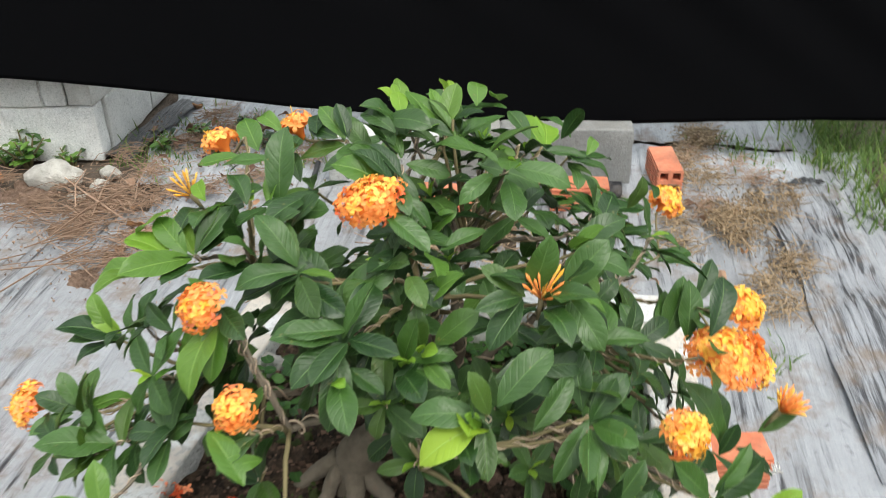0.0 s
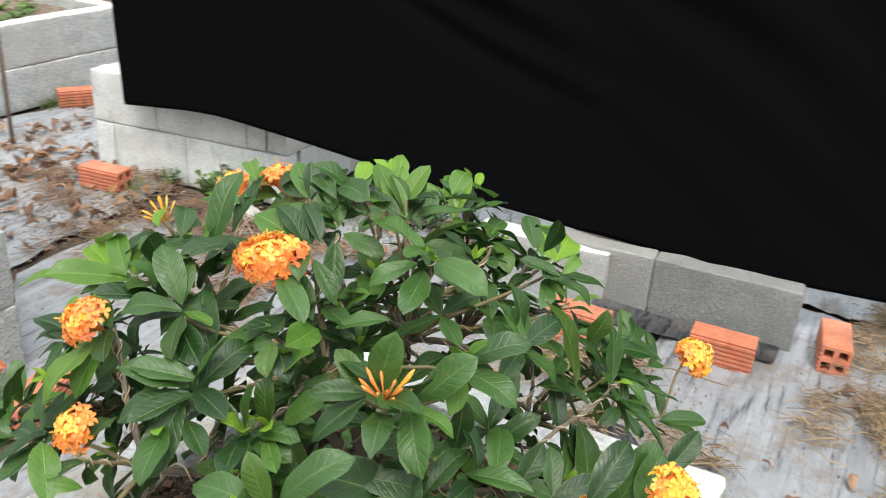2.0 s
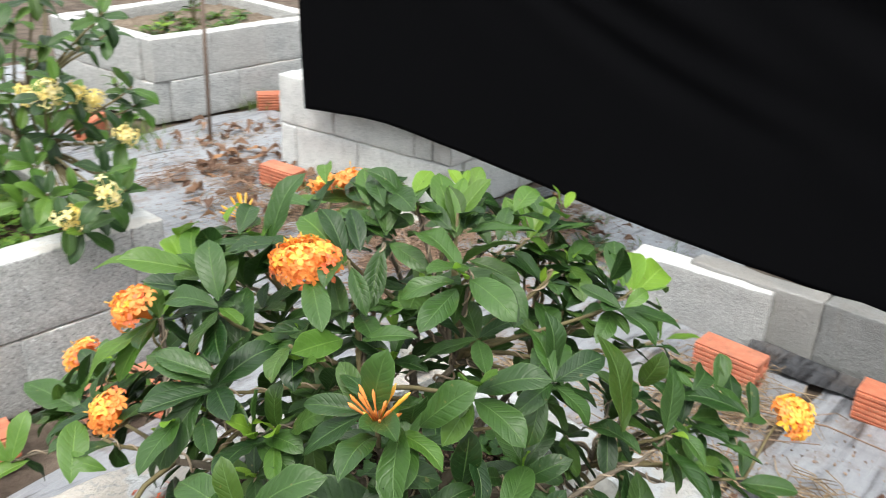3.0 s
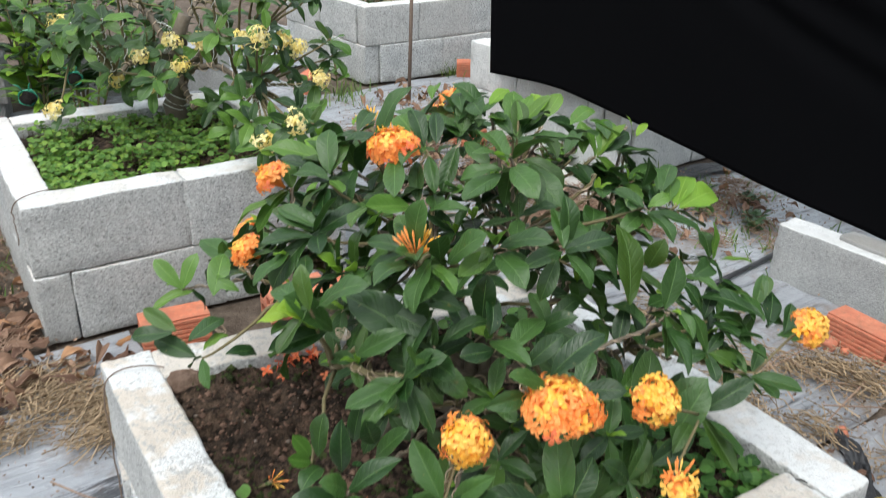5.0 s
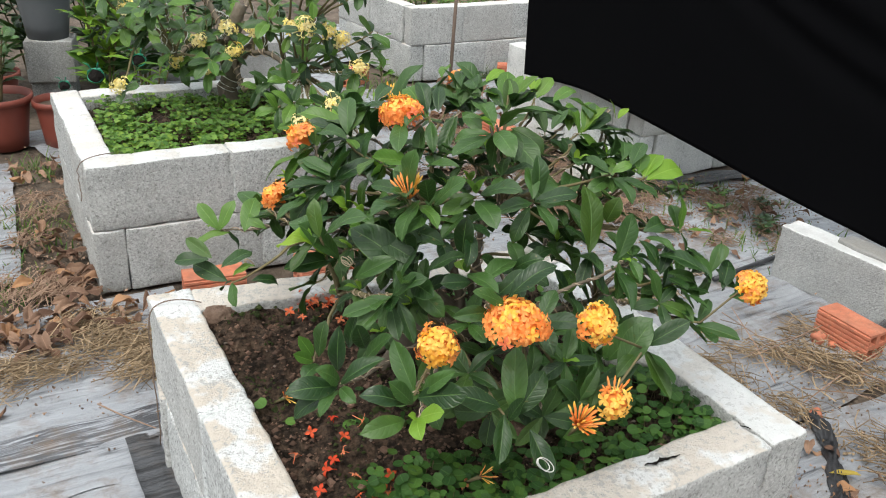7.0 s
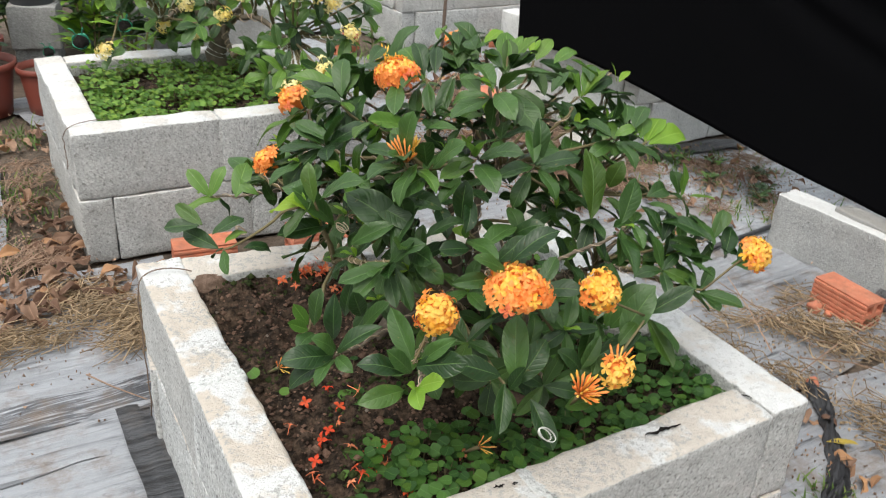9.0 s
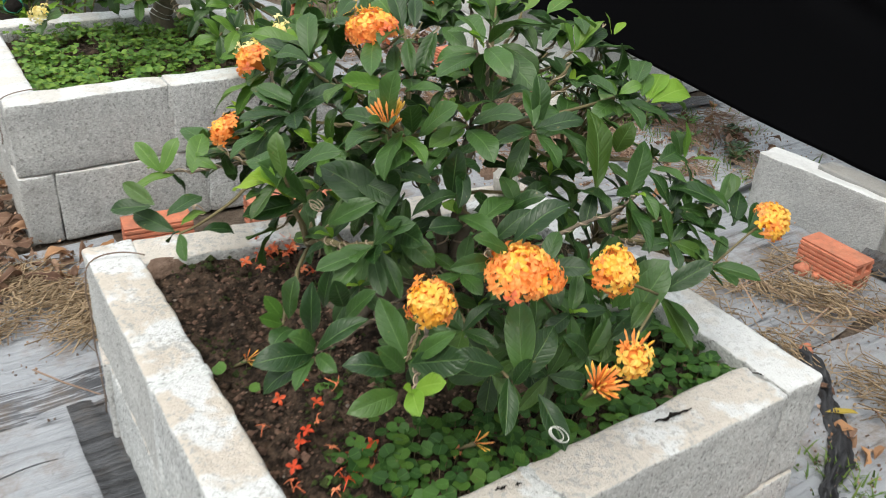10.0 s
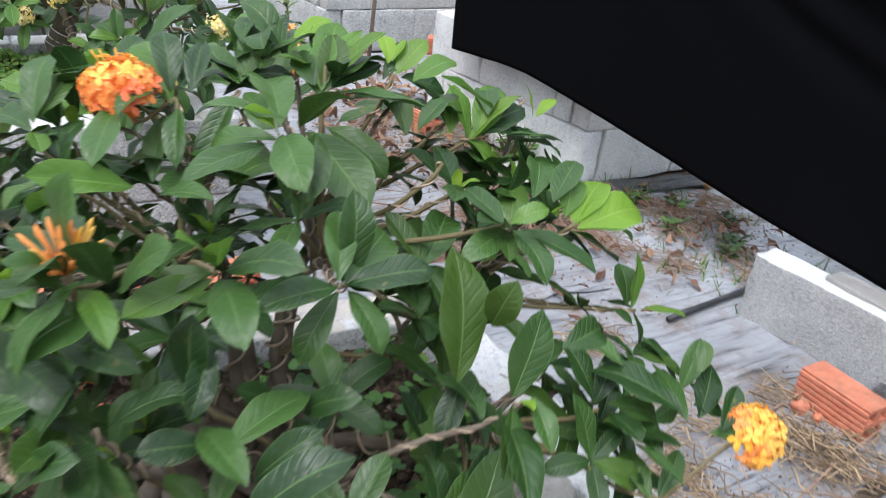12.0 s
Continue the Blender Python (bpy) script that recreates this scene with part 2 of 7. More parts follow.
def leafy(name, dark, light, rib, gloss=0.36, through_light=0.22):
    """Leaf: u runs across and v along; pale midrib and margin, sunk side veins, silky gloss and some light through."""
    m, n, l, b = nodes_of(name, gloss, spec=0.45)
    uv = n.new("ShaderNodeUVMap")
    uv.uv_map = "leaf"
    sp = n.new("ShaderNodeSeparateXYZ")
    l.new(uv.outputs[0], sp.inputs[0])
    off = math_of(n, l, "ABSOLUTE", math_of(n, l, "SUBTRACT", sp.outputs[0], 0.5))
    mid = ramp(n, l, off, [(0.010, 1.0), (0.030, 0.0)])
    rim = ramp(n, l, off, [(0.465, 0.0), (0.495, 1.0)])
    w = world_at(n, l)
    bend = math_of(n, l, "MULTIPLY", math_of(n, l, "SUBTRACT", noise_of(n, l, w, 35, 2), 0.5), 0.10)
    along = math_of(n, l, "ADD", sp.outputs[1], bend)
    vein = math_of(n, l, "SINE", math_of(n, l, "MULTIPLY", math_of(n, l, "SUBTRACT", along, math_of(n, l, "MULTIPLY", off, 0.46)), 50.0))
    rnd = n.new("ShaderNodeNewGeometry").outputs["Random Per Island"]
    both = math_of(n, l, "FRACT", math_of(n, l, "ADD", random_of(n), rnd))
    col = mix(n, l, math_of(n, l, "POWER", both, 1.4), dark, light)
    col = mix(n, l, math_of(n, l, "MULTIPLY", noise_of(n, l, w, 45, 4), 0.5), col, tuple(x * 0.55 for x in dark))
    warm = math_of(n, l, "FRACT", math_of(n, l, "MULTIPLY", both, 7.3))
    col = mix(n, l, ramp(n, l, warm, [(0.72, 0.0), (1.0, 0.45)]), col, tuple(x * k for x, k in zip(light, (1.35, 1.05, 0.55))))
    col = mix(n, l, ramp(n, l, vein, [(0.6, 0.0), (1.0, 0.05)]), col, rib)
    col = mix(n, l, math_of(n, l, "MULTIPLY", mid, 0.5), col, rib)
    col = mix(n, l, math_of(n, l, "MULTIPLY", rim, 0.4), col, rib)
    spots = ramp(n, l, noise_of(n, l, w, 110, 2), [(0.70, 0.0), (0.74, 0.5)])
    col = mix(n, l, spots, col, (0.18, 0.16, 0.05))
    l.new(col, b.inputs["Base Color"])
    dust = noise_of(n, l, w, 28, 4, 0.65)
    l.new(ramp(n, l, dust, [(0.3, gloss - 0.04), (0.7, min(1.0, gloss + 0.22))]), b.inputs["Roughness"])
    h = math_of(n, l, "ADD", math_of(n, l, "MULTIPLY", ramp(n, l, vein, [(0.35, 1.0), (1.0, 0.0)]), 0.16), noise_of(n, l, w, 60, 3))
    h = math_of(n, l, "SUBTRACT", h, math_of(n, l, "MULTIPLY", mid, 0.35))
    bump(n, l, b, h, 0.42, 0.004)
    tr = n.new("ShaderNodeBsdfTranslucent")
    l.new(mix(n, l, 0.5, col, light, "ADD"), tr.inputs[0])
    mx = n.new("ShaderNodeMixShader")
    mx.inputs[0].default_value = through_light
    l.new(b.outputs[0], mx.inputs[1])
    l.new(tr.outputs[0], mx.inputs[2])
    l.new(mx.outputs[0], n["Material Output"].inputs[0])
    return m


LEAF = leafy("ixora_leaf", (0.010, 0.037, 0.007), (0.060, 0.138, 0.025), (0.13, 0.23, 0.07), 0.36, 0.10)
LEAF_MID = leafy("ixora_leaf_young", (0.062, 0.15, 0.020), (0.125, 0.25, 0.034), (0.24, 0.40, 0.09))
LEAF_NEW = leafy("ixora_leaf_new", (0.17, 0.33, 0.03), (0.27, 0.45, 0.05), (0.36, 0.55, 0.12), 0.4, 0.35)
WEED = leafy("weed_leaf", (0.022, 0.076, 0.011), (0.098, 0.225, 0.038), (0.12, 0.27, 0.06), 0.5)
WEED_MAT = leafy("clover_leaf", (0.055, 0.15, 0.018), (0.22, 0.38, 0.06), (0.16, 0.30, 0.07), 0.5)
GRASS = leafy("grass_blade", (0.06, 0.13, 0.022), (0.19, 0.28, 0.07), (0.16, 0.22, 0.08), 0.6)
YELLOWED = leafy("yellowed_leaf", (0.40, 0.30, 0.05), (0.55, 0.42, 0.08), (0.5, 0.42, 0.15), 0.5)
BROWN = leafy("dry_leaf_brown", (0.10, 0.05, 0.032), (0.42, 0.265, 0.175), (0.4, 0.26, 0.17), 0.7, 0.1)


def plain(name, a, c, rough=0.6, scale=80, metal=0.0, relief=0.2, spec=0.4, mixed=0.0):
    m, n, l, b = nodes_of(name, rough, metal, spec)
    w = world_at(n, l)
    col = mix(n, l, noise_of(n, l, w, scale, 4), a, c)
    col = mix(n, l, math_of(n, l, "MULTIPLY", random_of(n), 0.4), col, c)
    if mixed:
        isle = n.new("ShaderNodeNewGeometry").outputs["Random Per Island"]
        col = mix(n, l, math_of(n, l, "MULTIPLY", isle, mixed), col, tuple(x * 0.35 for x in a))
    l.new(col, b.inputs["Base Color"])
    if relief:
        bump(n, l, b, noise_of(n, l, w, scale * 2, 4), relief, 0.003)
    return m


BARK = plain("grey_brown_bark", (0.055, 0.044, 0.032), (0.22, 0.185, 0.14), 0.95, 55, relief=1.0)
TWIG = plain("green_brown_twig", (0.09, 0.07, 0.04), (0.20, 0.17, 0.08), 0.8, 90)
WIRE = plain("tan_aluminium_wire", (0.28, 0.20, 0.14), (0.52, 0.42, 0.31), 0.5, 60, 0.2, 0.1)
WIRE_PALE = plain("pale_wire", (0.55, 0.55, 0.52), (0.75, 0.75, 0.72), 0.4, 60, 0.4, 0.1)
STRAW = plain("dry_straw", (0.26, 0.18, 0.105), (0.56, 0.42, 0.265), 0.85, 30, mixed=0.85)
HEAP_BROWN = earth("brown_needle_litter", (0.19, 0.12, 0.085), (0.44, 0.31, 0.235), 3.0)
TWIG_DRY = plain("dry_twig", (0.20, 0.125, 0.085), (0.42, 0.29, 0.205), 0.9, 40)
POT_RED = plain("red_brown_plastic", (0.15, 0.034, 0.024), (0.21, 0.055, 0.037), 0.5, 15)
POT_GREY = plain("grey_plastic", (0.09, 0.10, 0.11), (0.13, 0.14, 0.15), 0.55, 15)
BLACK_PLASTIC = plain("black_plastic", (0.010, 0.010, 0.012), (0.045, 0.046, 0.05), 0.42, 40, relief=0.8)
RUST = plain("rusty_steel_rod", (0.14, 0.10, 0.08), (0.24, 0.18, 0.14), 0.8, 40, 0.3)
TAPE = plain("green_tape", (0.01, 0.16, 0.09), (0.03, 0.27, 0.16), 0.4, 20)


def petal(name, a, c):
    m, n, l, b = nodes_of(name, 0.55, spec=0.3)
    col = mix(n, l, random_of(n), a, c)
    col = mix(n, l, math_of(n, l, "MULTIPLY", noise_of(n, l, world_at(n, l), 150, 3), 0.4), col, a)
    l.new(col, b.inputs["Base Color"])
    tr = n.new("ShaderNodeBsdfTranslucent")
    l.new(col, tr.inputs[0])
    mx = n.new("ShaderNodeMixShader")
    mx.inputs[0].default_value = 0.3
    l.new(b.outputs[0], mx.inputs[1])
    l.new(tr.outputs[0], mx.inputs[2])
    l.new(mx.outputs[0], n["Material Output"].inputs[0])
    return m


AMBER = petal("petal_amber", (0.96, 0.50, 0.05), (0.98, 0.72, 0.20))
ORANGE = petal("petal_orange", (0.93, 0.30, 0.06), (0.97, 0.50, 0.17))
TUBES = petal("petal_tube", (0.86, 0.24, 0.04), (0.92, 0.36, 0.08))
SCARLET = petal("petal_scarlet", (0.90, 0.23, 0.10), (0.94, 0.37, 0.18))
LEMON = petal("petal_lemon", (0.91, 0.74, 0.22), (0.95, 0.89, 0.58))
RED = petal("petal_fallen", (0.70, 0.07, 0.025), (0.84, 0.22, 0.08))


# ---- building helpers ----
rng = random.Random(7)


def mesh_of(name, verts, faces, material, smooth=True, uvs=None):
    me = bpy.data.meshes.new(name)
    me.from_pydata([tuple(v) for v in verts], [], faces)
    me.materials.append(material)
    if smooth:
        me.polygons.foreach_set("use_smooth", [True] * len(me.polygons))
    if uvs is not None:
        lay = me.uv_layers.new(name="leaf")
        flat = np.array([uvs[v.vertex_index] for v in me.loops], dtype=np.float32).ravel()
        lay.data.foreach_set("uv", flat)
    me.update()
    return me


def put(name, me, parent=None, m=None, label=""):
    ob = new(name, me)
    if m is not None:
        ob.matrix_basis = m
    if parent is not None:
        ob.parent = parent
    return tagged(ob, label) if label else ob


def part(name, bm, material, parent=None, label="", smooth=False):
    me = bpy.data.meshes.new(name)
    bm.to_mesh(me)
    bm.free()
    me.materials.append(material)
    if smooth:
        me.polygons.foreach_set("use_smooth", [True] * len(me.polygons))
    return put(name, me, parent, None, label)


def tube_data(pts, radii, sides=7):
    """Verts and faces of a tapering tube along pts."""
    pts = [Vector(p) for p in pts]
    verts, faces = [], []
    side = Vector((0.31, 0.62, 0.2))
    for i, p in enumerate(pts):
        d = (pts[min(i + 1, len(pts) - 1)] - pts[max(i - 1, 0)]).normalized()
        side = (side - d * side.dot(d)).normalized()
        up = d.cross(side)
        for k in range(sides):
            a = 2 * math.pi * k / sides
            verts.append(p + (side * math.cos(a) + up * math.sin(a)) * radii[i])
    for i in range(len(pts) - 1):
        for k in range(sides):
            j = (k + 1) % sides
            faces.append((i * sides + k, i * sides + j, (i + 1) * sides + j, (i + 1) * sides + k))
    n = len(pts)
    faces.append(tuple(range(sides))[::-1])
    faces.append(tuple((n - 1) * sides + k for k in range(sides)))
    return verts, faces


def joined(bits):
    verts, faces = [], []
    for v, f in bits:
        o = len(verts)
        verts += v
        faces += [tuple(i + o for i in q) for q in f]
    return verts, faces


def bezier(a, b, c, d, n):
    out = []
    for i in range(n + 1):
        t = i / n
        s = 1 - t
        out.append(a * s**3 + b * (3 * s * s * t) + c * (3 * s * t * t) + d * t**3)
    return out


def helix(pts, radius, turns, steps):
    """A coil round the line pts."""
    out, n = [], len(pts) - 1
    side = Vector((0.2, 0.5, 0.7))
    odd = pts[0].x * 31 + pts[0].y * 17
    for i in range(steps + 1):
        f = i / steps * n
        k = min(int(f), n - 1)
        p = pts[k].lerp(pts[k + 1], f - k)
        d = (pts[k + 1] - pts[k]).normalized()
        side = (side - d * side.dot(d)).normalized()
        a = 2 * math.pi * turns * i / steps + 2.6 * noise.noise(Vector((i / steps * turns * 0.45, odd, 0)))
        out.append(p + (side * math.cos(a) + d.cross(side) * math.sin(a)) * radius * (1.1 + 0.7 * noise.noise(Vector((i / steps * turns * 0.8, odd, 5)))))
    return out


def facing(d, up):
    """Turn whose y runs along d and whose z leans to up."""
    y = Vector(d).normalized()
    z = Vector(up) - y * Vector(up).dot(y)
    if z.length < 1e-4:
        z = Vector((0.3, 0.2, 1)) - y * Vector((0.3, 0.2, 1)).dot(y)
    z.normalize()
    return Matrix((y.cross(z), y, z)).transposed().to_4x4()


def at_place(p, turn, scale=(1, 1, 1)):
    return Matrix.Translation(p) @ turn @ Matrix.Diagonal((*scale, 1))


# ---- bricks and blocks ----
def block_bm(length, thick, high, seed, rough=0.0022, cuts=5):
    bm = bmesh.new()
    bmesh.ops.create_cube(bm, size=1.0)
    bmesh.ops.scale(bm, vec=(length, thick, high), verts=bm.verts)
    bmesh.ops.bevel(bm, geom=list(bm.edges), offset=0.006, segments=2, affect="EDGES", profile=0.6)
    long = [e for e in bm.edges if e.calc_length() > 0.05]
    bmesh.ops.subdivide_edges(bm, edges=long, cuts=cuts, use_grid_fill=True)
    for v in bm.verts:
        v.co += noise.noise_vector(v.co * 24 + Vector((seed * 7.3, 0, 0))) * rough * 2 * (1.0 if cuts < 9 else 0.45)
        v.co += noise.noise_vector(v.co * 90 + Vector((seed * 3.1, 5, 0))) * rough * (1.0 if cuts < 9 else 0.8)
    return bm


def wall_blocks(parent, p, q, base, high, lengths, thick, material, seed, mortar=None):
    """Blocks in one row from p to q, their outer face on the line p-q and their body to its left."""
    p, q = Vector((*p, 0)), Vector((*q, 0))
    d = (q - p).normalized()
    inn = Vector((-d.y, d.x, 0))
    az = math.atan2(d.y, d.x)
    total = sum(lengths)
    s, run = 0.0, (q - p).length
    for i, ln in enumerate(lengths):
        piece = run * ln / total
        loose = 0.0 if mortar == MORTAR_TAN else 1.0
        c = p + d * (s + piece / 2) + inn * (thick / 2 + loose * rng.uniform(-0.003, 0.003))
        ob = part("block", block_bm(piece - 0.004, thick, high - 0.003, seed + i, 0.0022 if loose else 0.0032, 5 if loose else 12), material, parent, smooth=True)
        ob.matrix_basis = Matrix.Translation((c.x, c.y, base + high / 2)) @ Matrix.Rotation(az + loose * rng.uniform(-0.006, 0.006), 4, "Z")
        s += piece
        if mortar and i + 1 < len(lengths):
            c = p + d * s + inn * thick / 2
            ob = part("mortar_joint", block_bm(0.030, thick + 0.002, high - 0.001, seed + i + 9, 0.003) if not loose else block_bm(0.016, thick - 0.005, high - 0.009, seed + i + 9), mortar, parent, smooth=True)
            ob.matrix_basis = Matrix.Translation((c.x, c.y, base + high / 2)) @ Matrix.Rotation(az, 4, "Z")


def planter(name, label, corners, rows, thick, material, seed, group="concrete planters", base=-0.02, high=0.205, mortar=None, lap=0):
    """Dry-stacked block planter; corners run anticlockwise seen from above; rows give the split of each side."""
    c = [Vector(p) for p in corners]
    root = tagged(new(name), label, "planter", group)
    root.location = (sum(p.x for p in c) / 4, sum(p.y for p in c) / 4, base)
    shift = Matrix.Translation(-root.location)
    for r, sides in enumerate(rows):
        for k in range(4):
            if sides[k] is None:
                continue
            a, b = c[k], c[(k + 1) % 4]
            d = (b - a).normalized()
            p, q = (a, b - d * thick) if (r + lap) % 2 == 0 else (a + d * thick, b)
            wall_blocks(root, p, q, base + high * (len(rows) - 1 - r), high, sides[k], thick, material[k] if isinstance(material, tuple) else material, seed + r * 20 + k * 5, mortar)
    for ob in root.children:
        ob.matrix_basis = shift @ ob.matrix_basis
    return root


def hollow_brick_mesh(length=0.18, wide=0.085, high=0.085):
    """Extruded clay brick: four square channels along it and ribs on its sides."""
    bm = bmesh.new()
    hw, hh, t = wide / 2, high / 2, 0.011
    prof = []
    n = 6
    for k in range(n):
        for f, dx in ((0.0, 0.0), (0.5, 0.0), (0.55, -0.005), (0.95, -0.005)):
            prof.append((hw + dx, -hh + high * (k + f) / n))
    prof = [(hw - 0.003, -hh)] + prof[1:] + [(hw - 0.003, hh)]
    outer = prof + [(-x, y) for x, y in reversed(prof)]
    ends = []
    for yy in (-length / 2, length / 2):
        ends.append([bm.verts.new((x, yy, z)) for x, z in outer])
    m = len(outer)
    for i in range(m):
        j = (i + 1) % m
        bm.faces.new((ends[0][i], ends[0][j], ends[1][j], ends[1][i]))
    for s, e in ((0, -1), (1, 1)):
        yy, g = e * length / 2, ends[s]
        holes = []
        for cx in (-hw / 2 + 0.001, hw / 2 - 0.001):
            for cz in (-hh / 2 + 0.001, hh / 2 - 0.001):
                r = hw / 2 - t * 0.75
                ring = [bm.verts.new((cx + dx * r, yy, cz + dz * r)) for dx, dz in ((-1, -1), (1, -1), (1, 1), (-1, 1))]
                deep = [bm.verts.new((v.co.x, yy - e * 0.06, v.co.z)) for v in ring]
                for i in range(4):
                    j = (i + 1) % 4
                    bm.faces.new((ring[i], ring[j], deep[j], deep[i]))
                bm.faces.new(deep)
                holes.append(ring)
        edges = [bm.edges.get((g[i], g[(i + 1) % m])) for i in range(m)]
        for ring in holes:
            edges += [bm.edges.get((ring[i], ring[(i + 1) % 4])) for i in range(4)]
        bmesh.ops.triangle_fill(bm, edges=edges, use_beauty=True)
    bmesh.ops.recalc_face_normals(bm, faces=bm.faces)
    me = bpy.data.meshes.new("brick")
    bm.to_mesh(me)
    bm.free()
    me.materials.append(CLAY)
    return me


BRICK = hollow_brick_mesh()


def brick(x, y, az, z=0.02, tilt=0.0, label="orange hollow clay brick lying on the ground"):
    ob = put("clay_brick", BRICK, None, Matrix.Translation((x, y, z)) @ Matrix.Rotation(radians(az - 90), 4, "Z") @ Matrix.Rotation(radians(tilt), 4, "Y"))
    return tagged(ob, label, "brick", "loose clay bricks")


def stone(x, y, z, size, seed, label="rough pale stone lying on the ground", material=None):
    bm = bmesh.new()
    bmesh.ops.create_icosphere(bm, subdivisions=3, radius=1.0)
    for v in bm.verts:
        f = 1 + 0.35 * noise.noise(v.co * 1.3 + Vector((seed, 0, 0))) + 0.14 * noise.noise(v.co * 4 + Vector((0, seed, 0)))
        v.co = Vector((v.co.x * size[0], v.co.y * size[1], v.co.z * size[2])) * f
    ob = part("stone", bm, material or STONE, None, "", True)
    ob.location = (x, y, z)
    ob.rotation_euler[2] = seed
    return tagged(ob, label, "stone", "stones")


# ---- ground ----
U = Vector((math.cos(radians(20.5)), math.sin(radians(20.5)), 0))
V = Vector((-U.y, U.x, 0))
FLOOR = -0.02


def ground():
    xs = [-900, -120, -25] + [-6 + 0.25 * i for i in range(57)] + [25, 120, 900]
    verts, faces, n = [], [], len(xs)
    for y in xs:
        for x in xs:
            near = max(abs(x), abs(y)) < 8
            verts.append((x, y, FLOOR - 0.012 + (0.008 * noise.noise(Vector((x * 1.7, y * 1.7, 0))) if near else -0.02)))
    for j in range(n - 1):
        for i in range(n - 1):
            faces.append((j * n + i, j * n + i + 1, (j + 1) * n + i + 1, (j + 1) * n + i))
    tagged(put("ground", mesh_of("ground", verts, faces, GROUND)), "damp brown earth under plastic film", "ground", "", "structure")


ground()


def film_sheet(c, lu, lv, step, lift, material, label, turn=0.0, wave=0.006, seed=0.0, ragged=0.03):
    """A creased sheet of film lying on the ground, long side along U, with a ragged edge."""
    nu, nv = int(lu / step), int(lv / step)
    ca, sa = math.cos(radians(turn)), math.sin(radians(turn))
    verts, faces = [], []
    for j in range(nv + 1):
        for i in range(nu + 1):
            a, b = (i / nu - 0.5) * lu, (j / nv - 0.5) * lv
            if j in (0, nv):
                b += ragged * noise.noise(Vector((a * 5, seed, j)))
            if i in (0, nu):
                a += ragged * noise.noise(Vector((seed, b * 5, i)))
            p = Vector(c) + U * (a * ca - b * sa) + V * (a * sa + b * ca)
            h = noise.noise(Vector((a * 1.5, b * 16, seed))) * wave + noise.noise(Vector((a * 6, b * 6, seed + 3))) * wave * 0.8
            h += abs(noise.noise(Vector((a * 2.2, b * 34, seed + 9)))) * wave * 0.9
            verts.append((p.x, p.y, FLOOR + lift + h))
    for j in range(nv):
        for i in range(nu):
            k = j * (nu + 1) + i
            faces.append((k, k + 1, k + nu + 2, k + nu + 1))
    return tagged(put("mulch_film", mesh_of("mulch_film", verts, faces, material)), label, "plastic film", "sheets of mulch film")


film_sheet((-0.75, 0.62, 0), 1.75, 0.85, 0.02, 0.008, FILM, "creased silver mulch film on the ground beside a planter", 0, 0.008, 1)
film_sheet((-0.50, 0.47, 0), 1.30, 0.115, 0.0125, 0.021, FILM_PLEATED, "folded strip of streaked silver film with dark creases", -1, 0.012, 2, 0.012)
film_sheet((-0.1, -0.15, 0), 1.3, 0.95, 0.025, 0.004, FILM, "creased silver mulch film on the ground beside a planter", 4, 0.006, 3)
film_sheet((0.006, 0.425, 0), 0.34, 0.075, 0.008, 0.018, FILM_DARK, "torn black underside of the mulch film", 90, 0.008, 21, 0.02)
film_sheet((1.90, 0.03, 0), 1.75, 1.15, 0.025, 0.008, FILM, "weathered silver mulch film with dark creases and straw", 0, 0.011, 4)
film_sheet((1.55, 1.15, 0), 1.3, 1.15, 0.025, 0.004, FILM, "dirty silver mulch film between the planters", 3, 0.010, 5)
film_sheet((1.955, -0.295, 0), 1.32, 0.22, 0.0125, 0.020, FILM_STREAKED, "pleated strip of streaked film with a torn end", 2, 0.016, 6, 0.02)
film_sheet((2.572, -0.068, 0), 0.034, 0.15, 0.006, 0.034, FILM_DARK, "black torn lip of the pleated film", 8, 0.03, 22, 0.06)
film_sheet((1.97, 2.175, 0), 0.54, 0.11, 0.0125, 0.014, FILM_DARK, "black film showing at the foot of the blocks", -8, 0.014, 23, 0.03)
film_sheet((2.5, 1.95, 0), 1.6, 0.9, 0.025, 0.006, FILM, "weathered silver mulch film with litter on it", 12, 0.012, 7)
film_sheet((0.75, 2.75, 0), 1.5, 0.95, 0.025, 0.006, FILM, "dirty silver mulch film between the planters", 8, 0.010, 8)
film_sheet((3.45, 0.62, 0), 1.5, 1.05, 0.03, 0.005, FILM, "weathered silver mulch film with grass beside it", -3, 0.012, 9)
film_sheet((-0.825, 1.83, 0), 1.1, 0.29, 0.025, 0.010, FILM, "narrow strip of silver film on a weedy path", 87, 0.008, 10)
film_sheet((0.95, 1.72, 0), 0.95, 0.95, 0.025, 0.009, FILM, "dirty silver mulch film between the planters", 2, 0.010, 14)
film_sheet((0.48, 1.08, 0), 1.05, 0.42, 0.025, 0.006, FILM, "dirty silver mulch film between the planters", 4, 0.009, 15)
film_sheet((-0.42, 0.30, 0), 1.15, 0.36, 0.02, 0.005, FILM, "creased silver mulch film on the ground beside a planter", 1, 0.006, 17)
film_sheet((-0.30, 2.72, 0), 1.0, 0.75, 0.03, 0.006, FILM, "dirty silver mulch film between the planters", 15, 0.009, 18)
film_sheet((-0.1, 3.45, 0), 1.3, 0.8, 0.03, 0.006, FILM, "dirty silver mulch film under the potted plants", 18, 0.009, 25)
film_sheet((0.15, 4.35, 0), 1.6, 0.9, 0.04, 0.005, FILM, "dirty silver mulch film under the potted plants", 18, 0.009, 26)
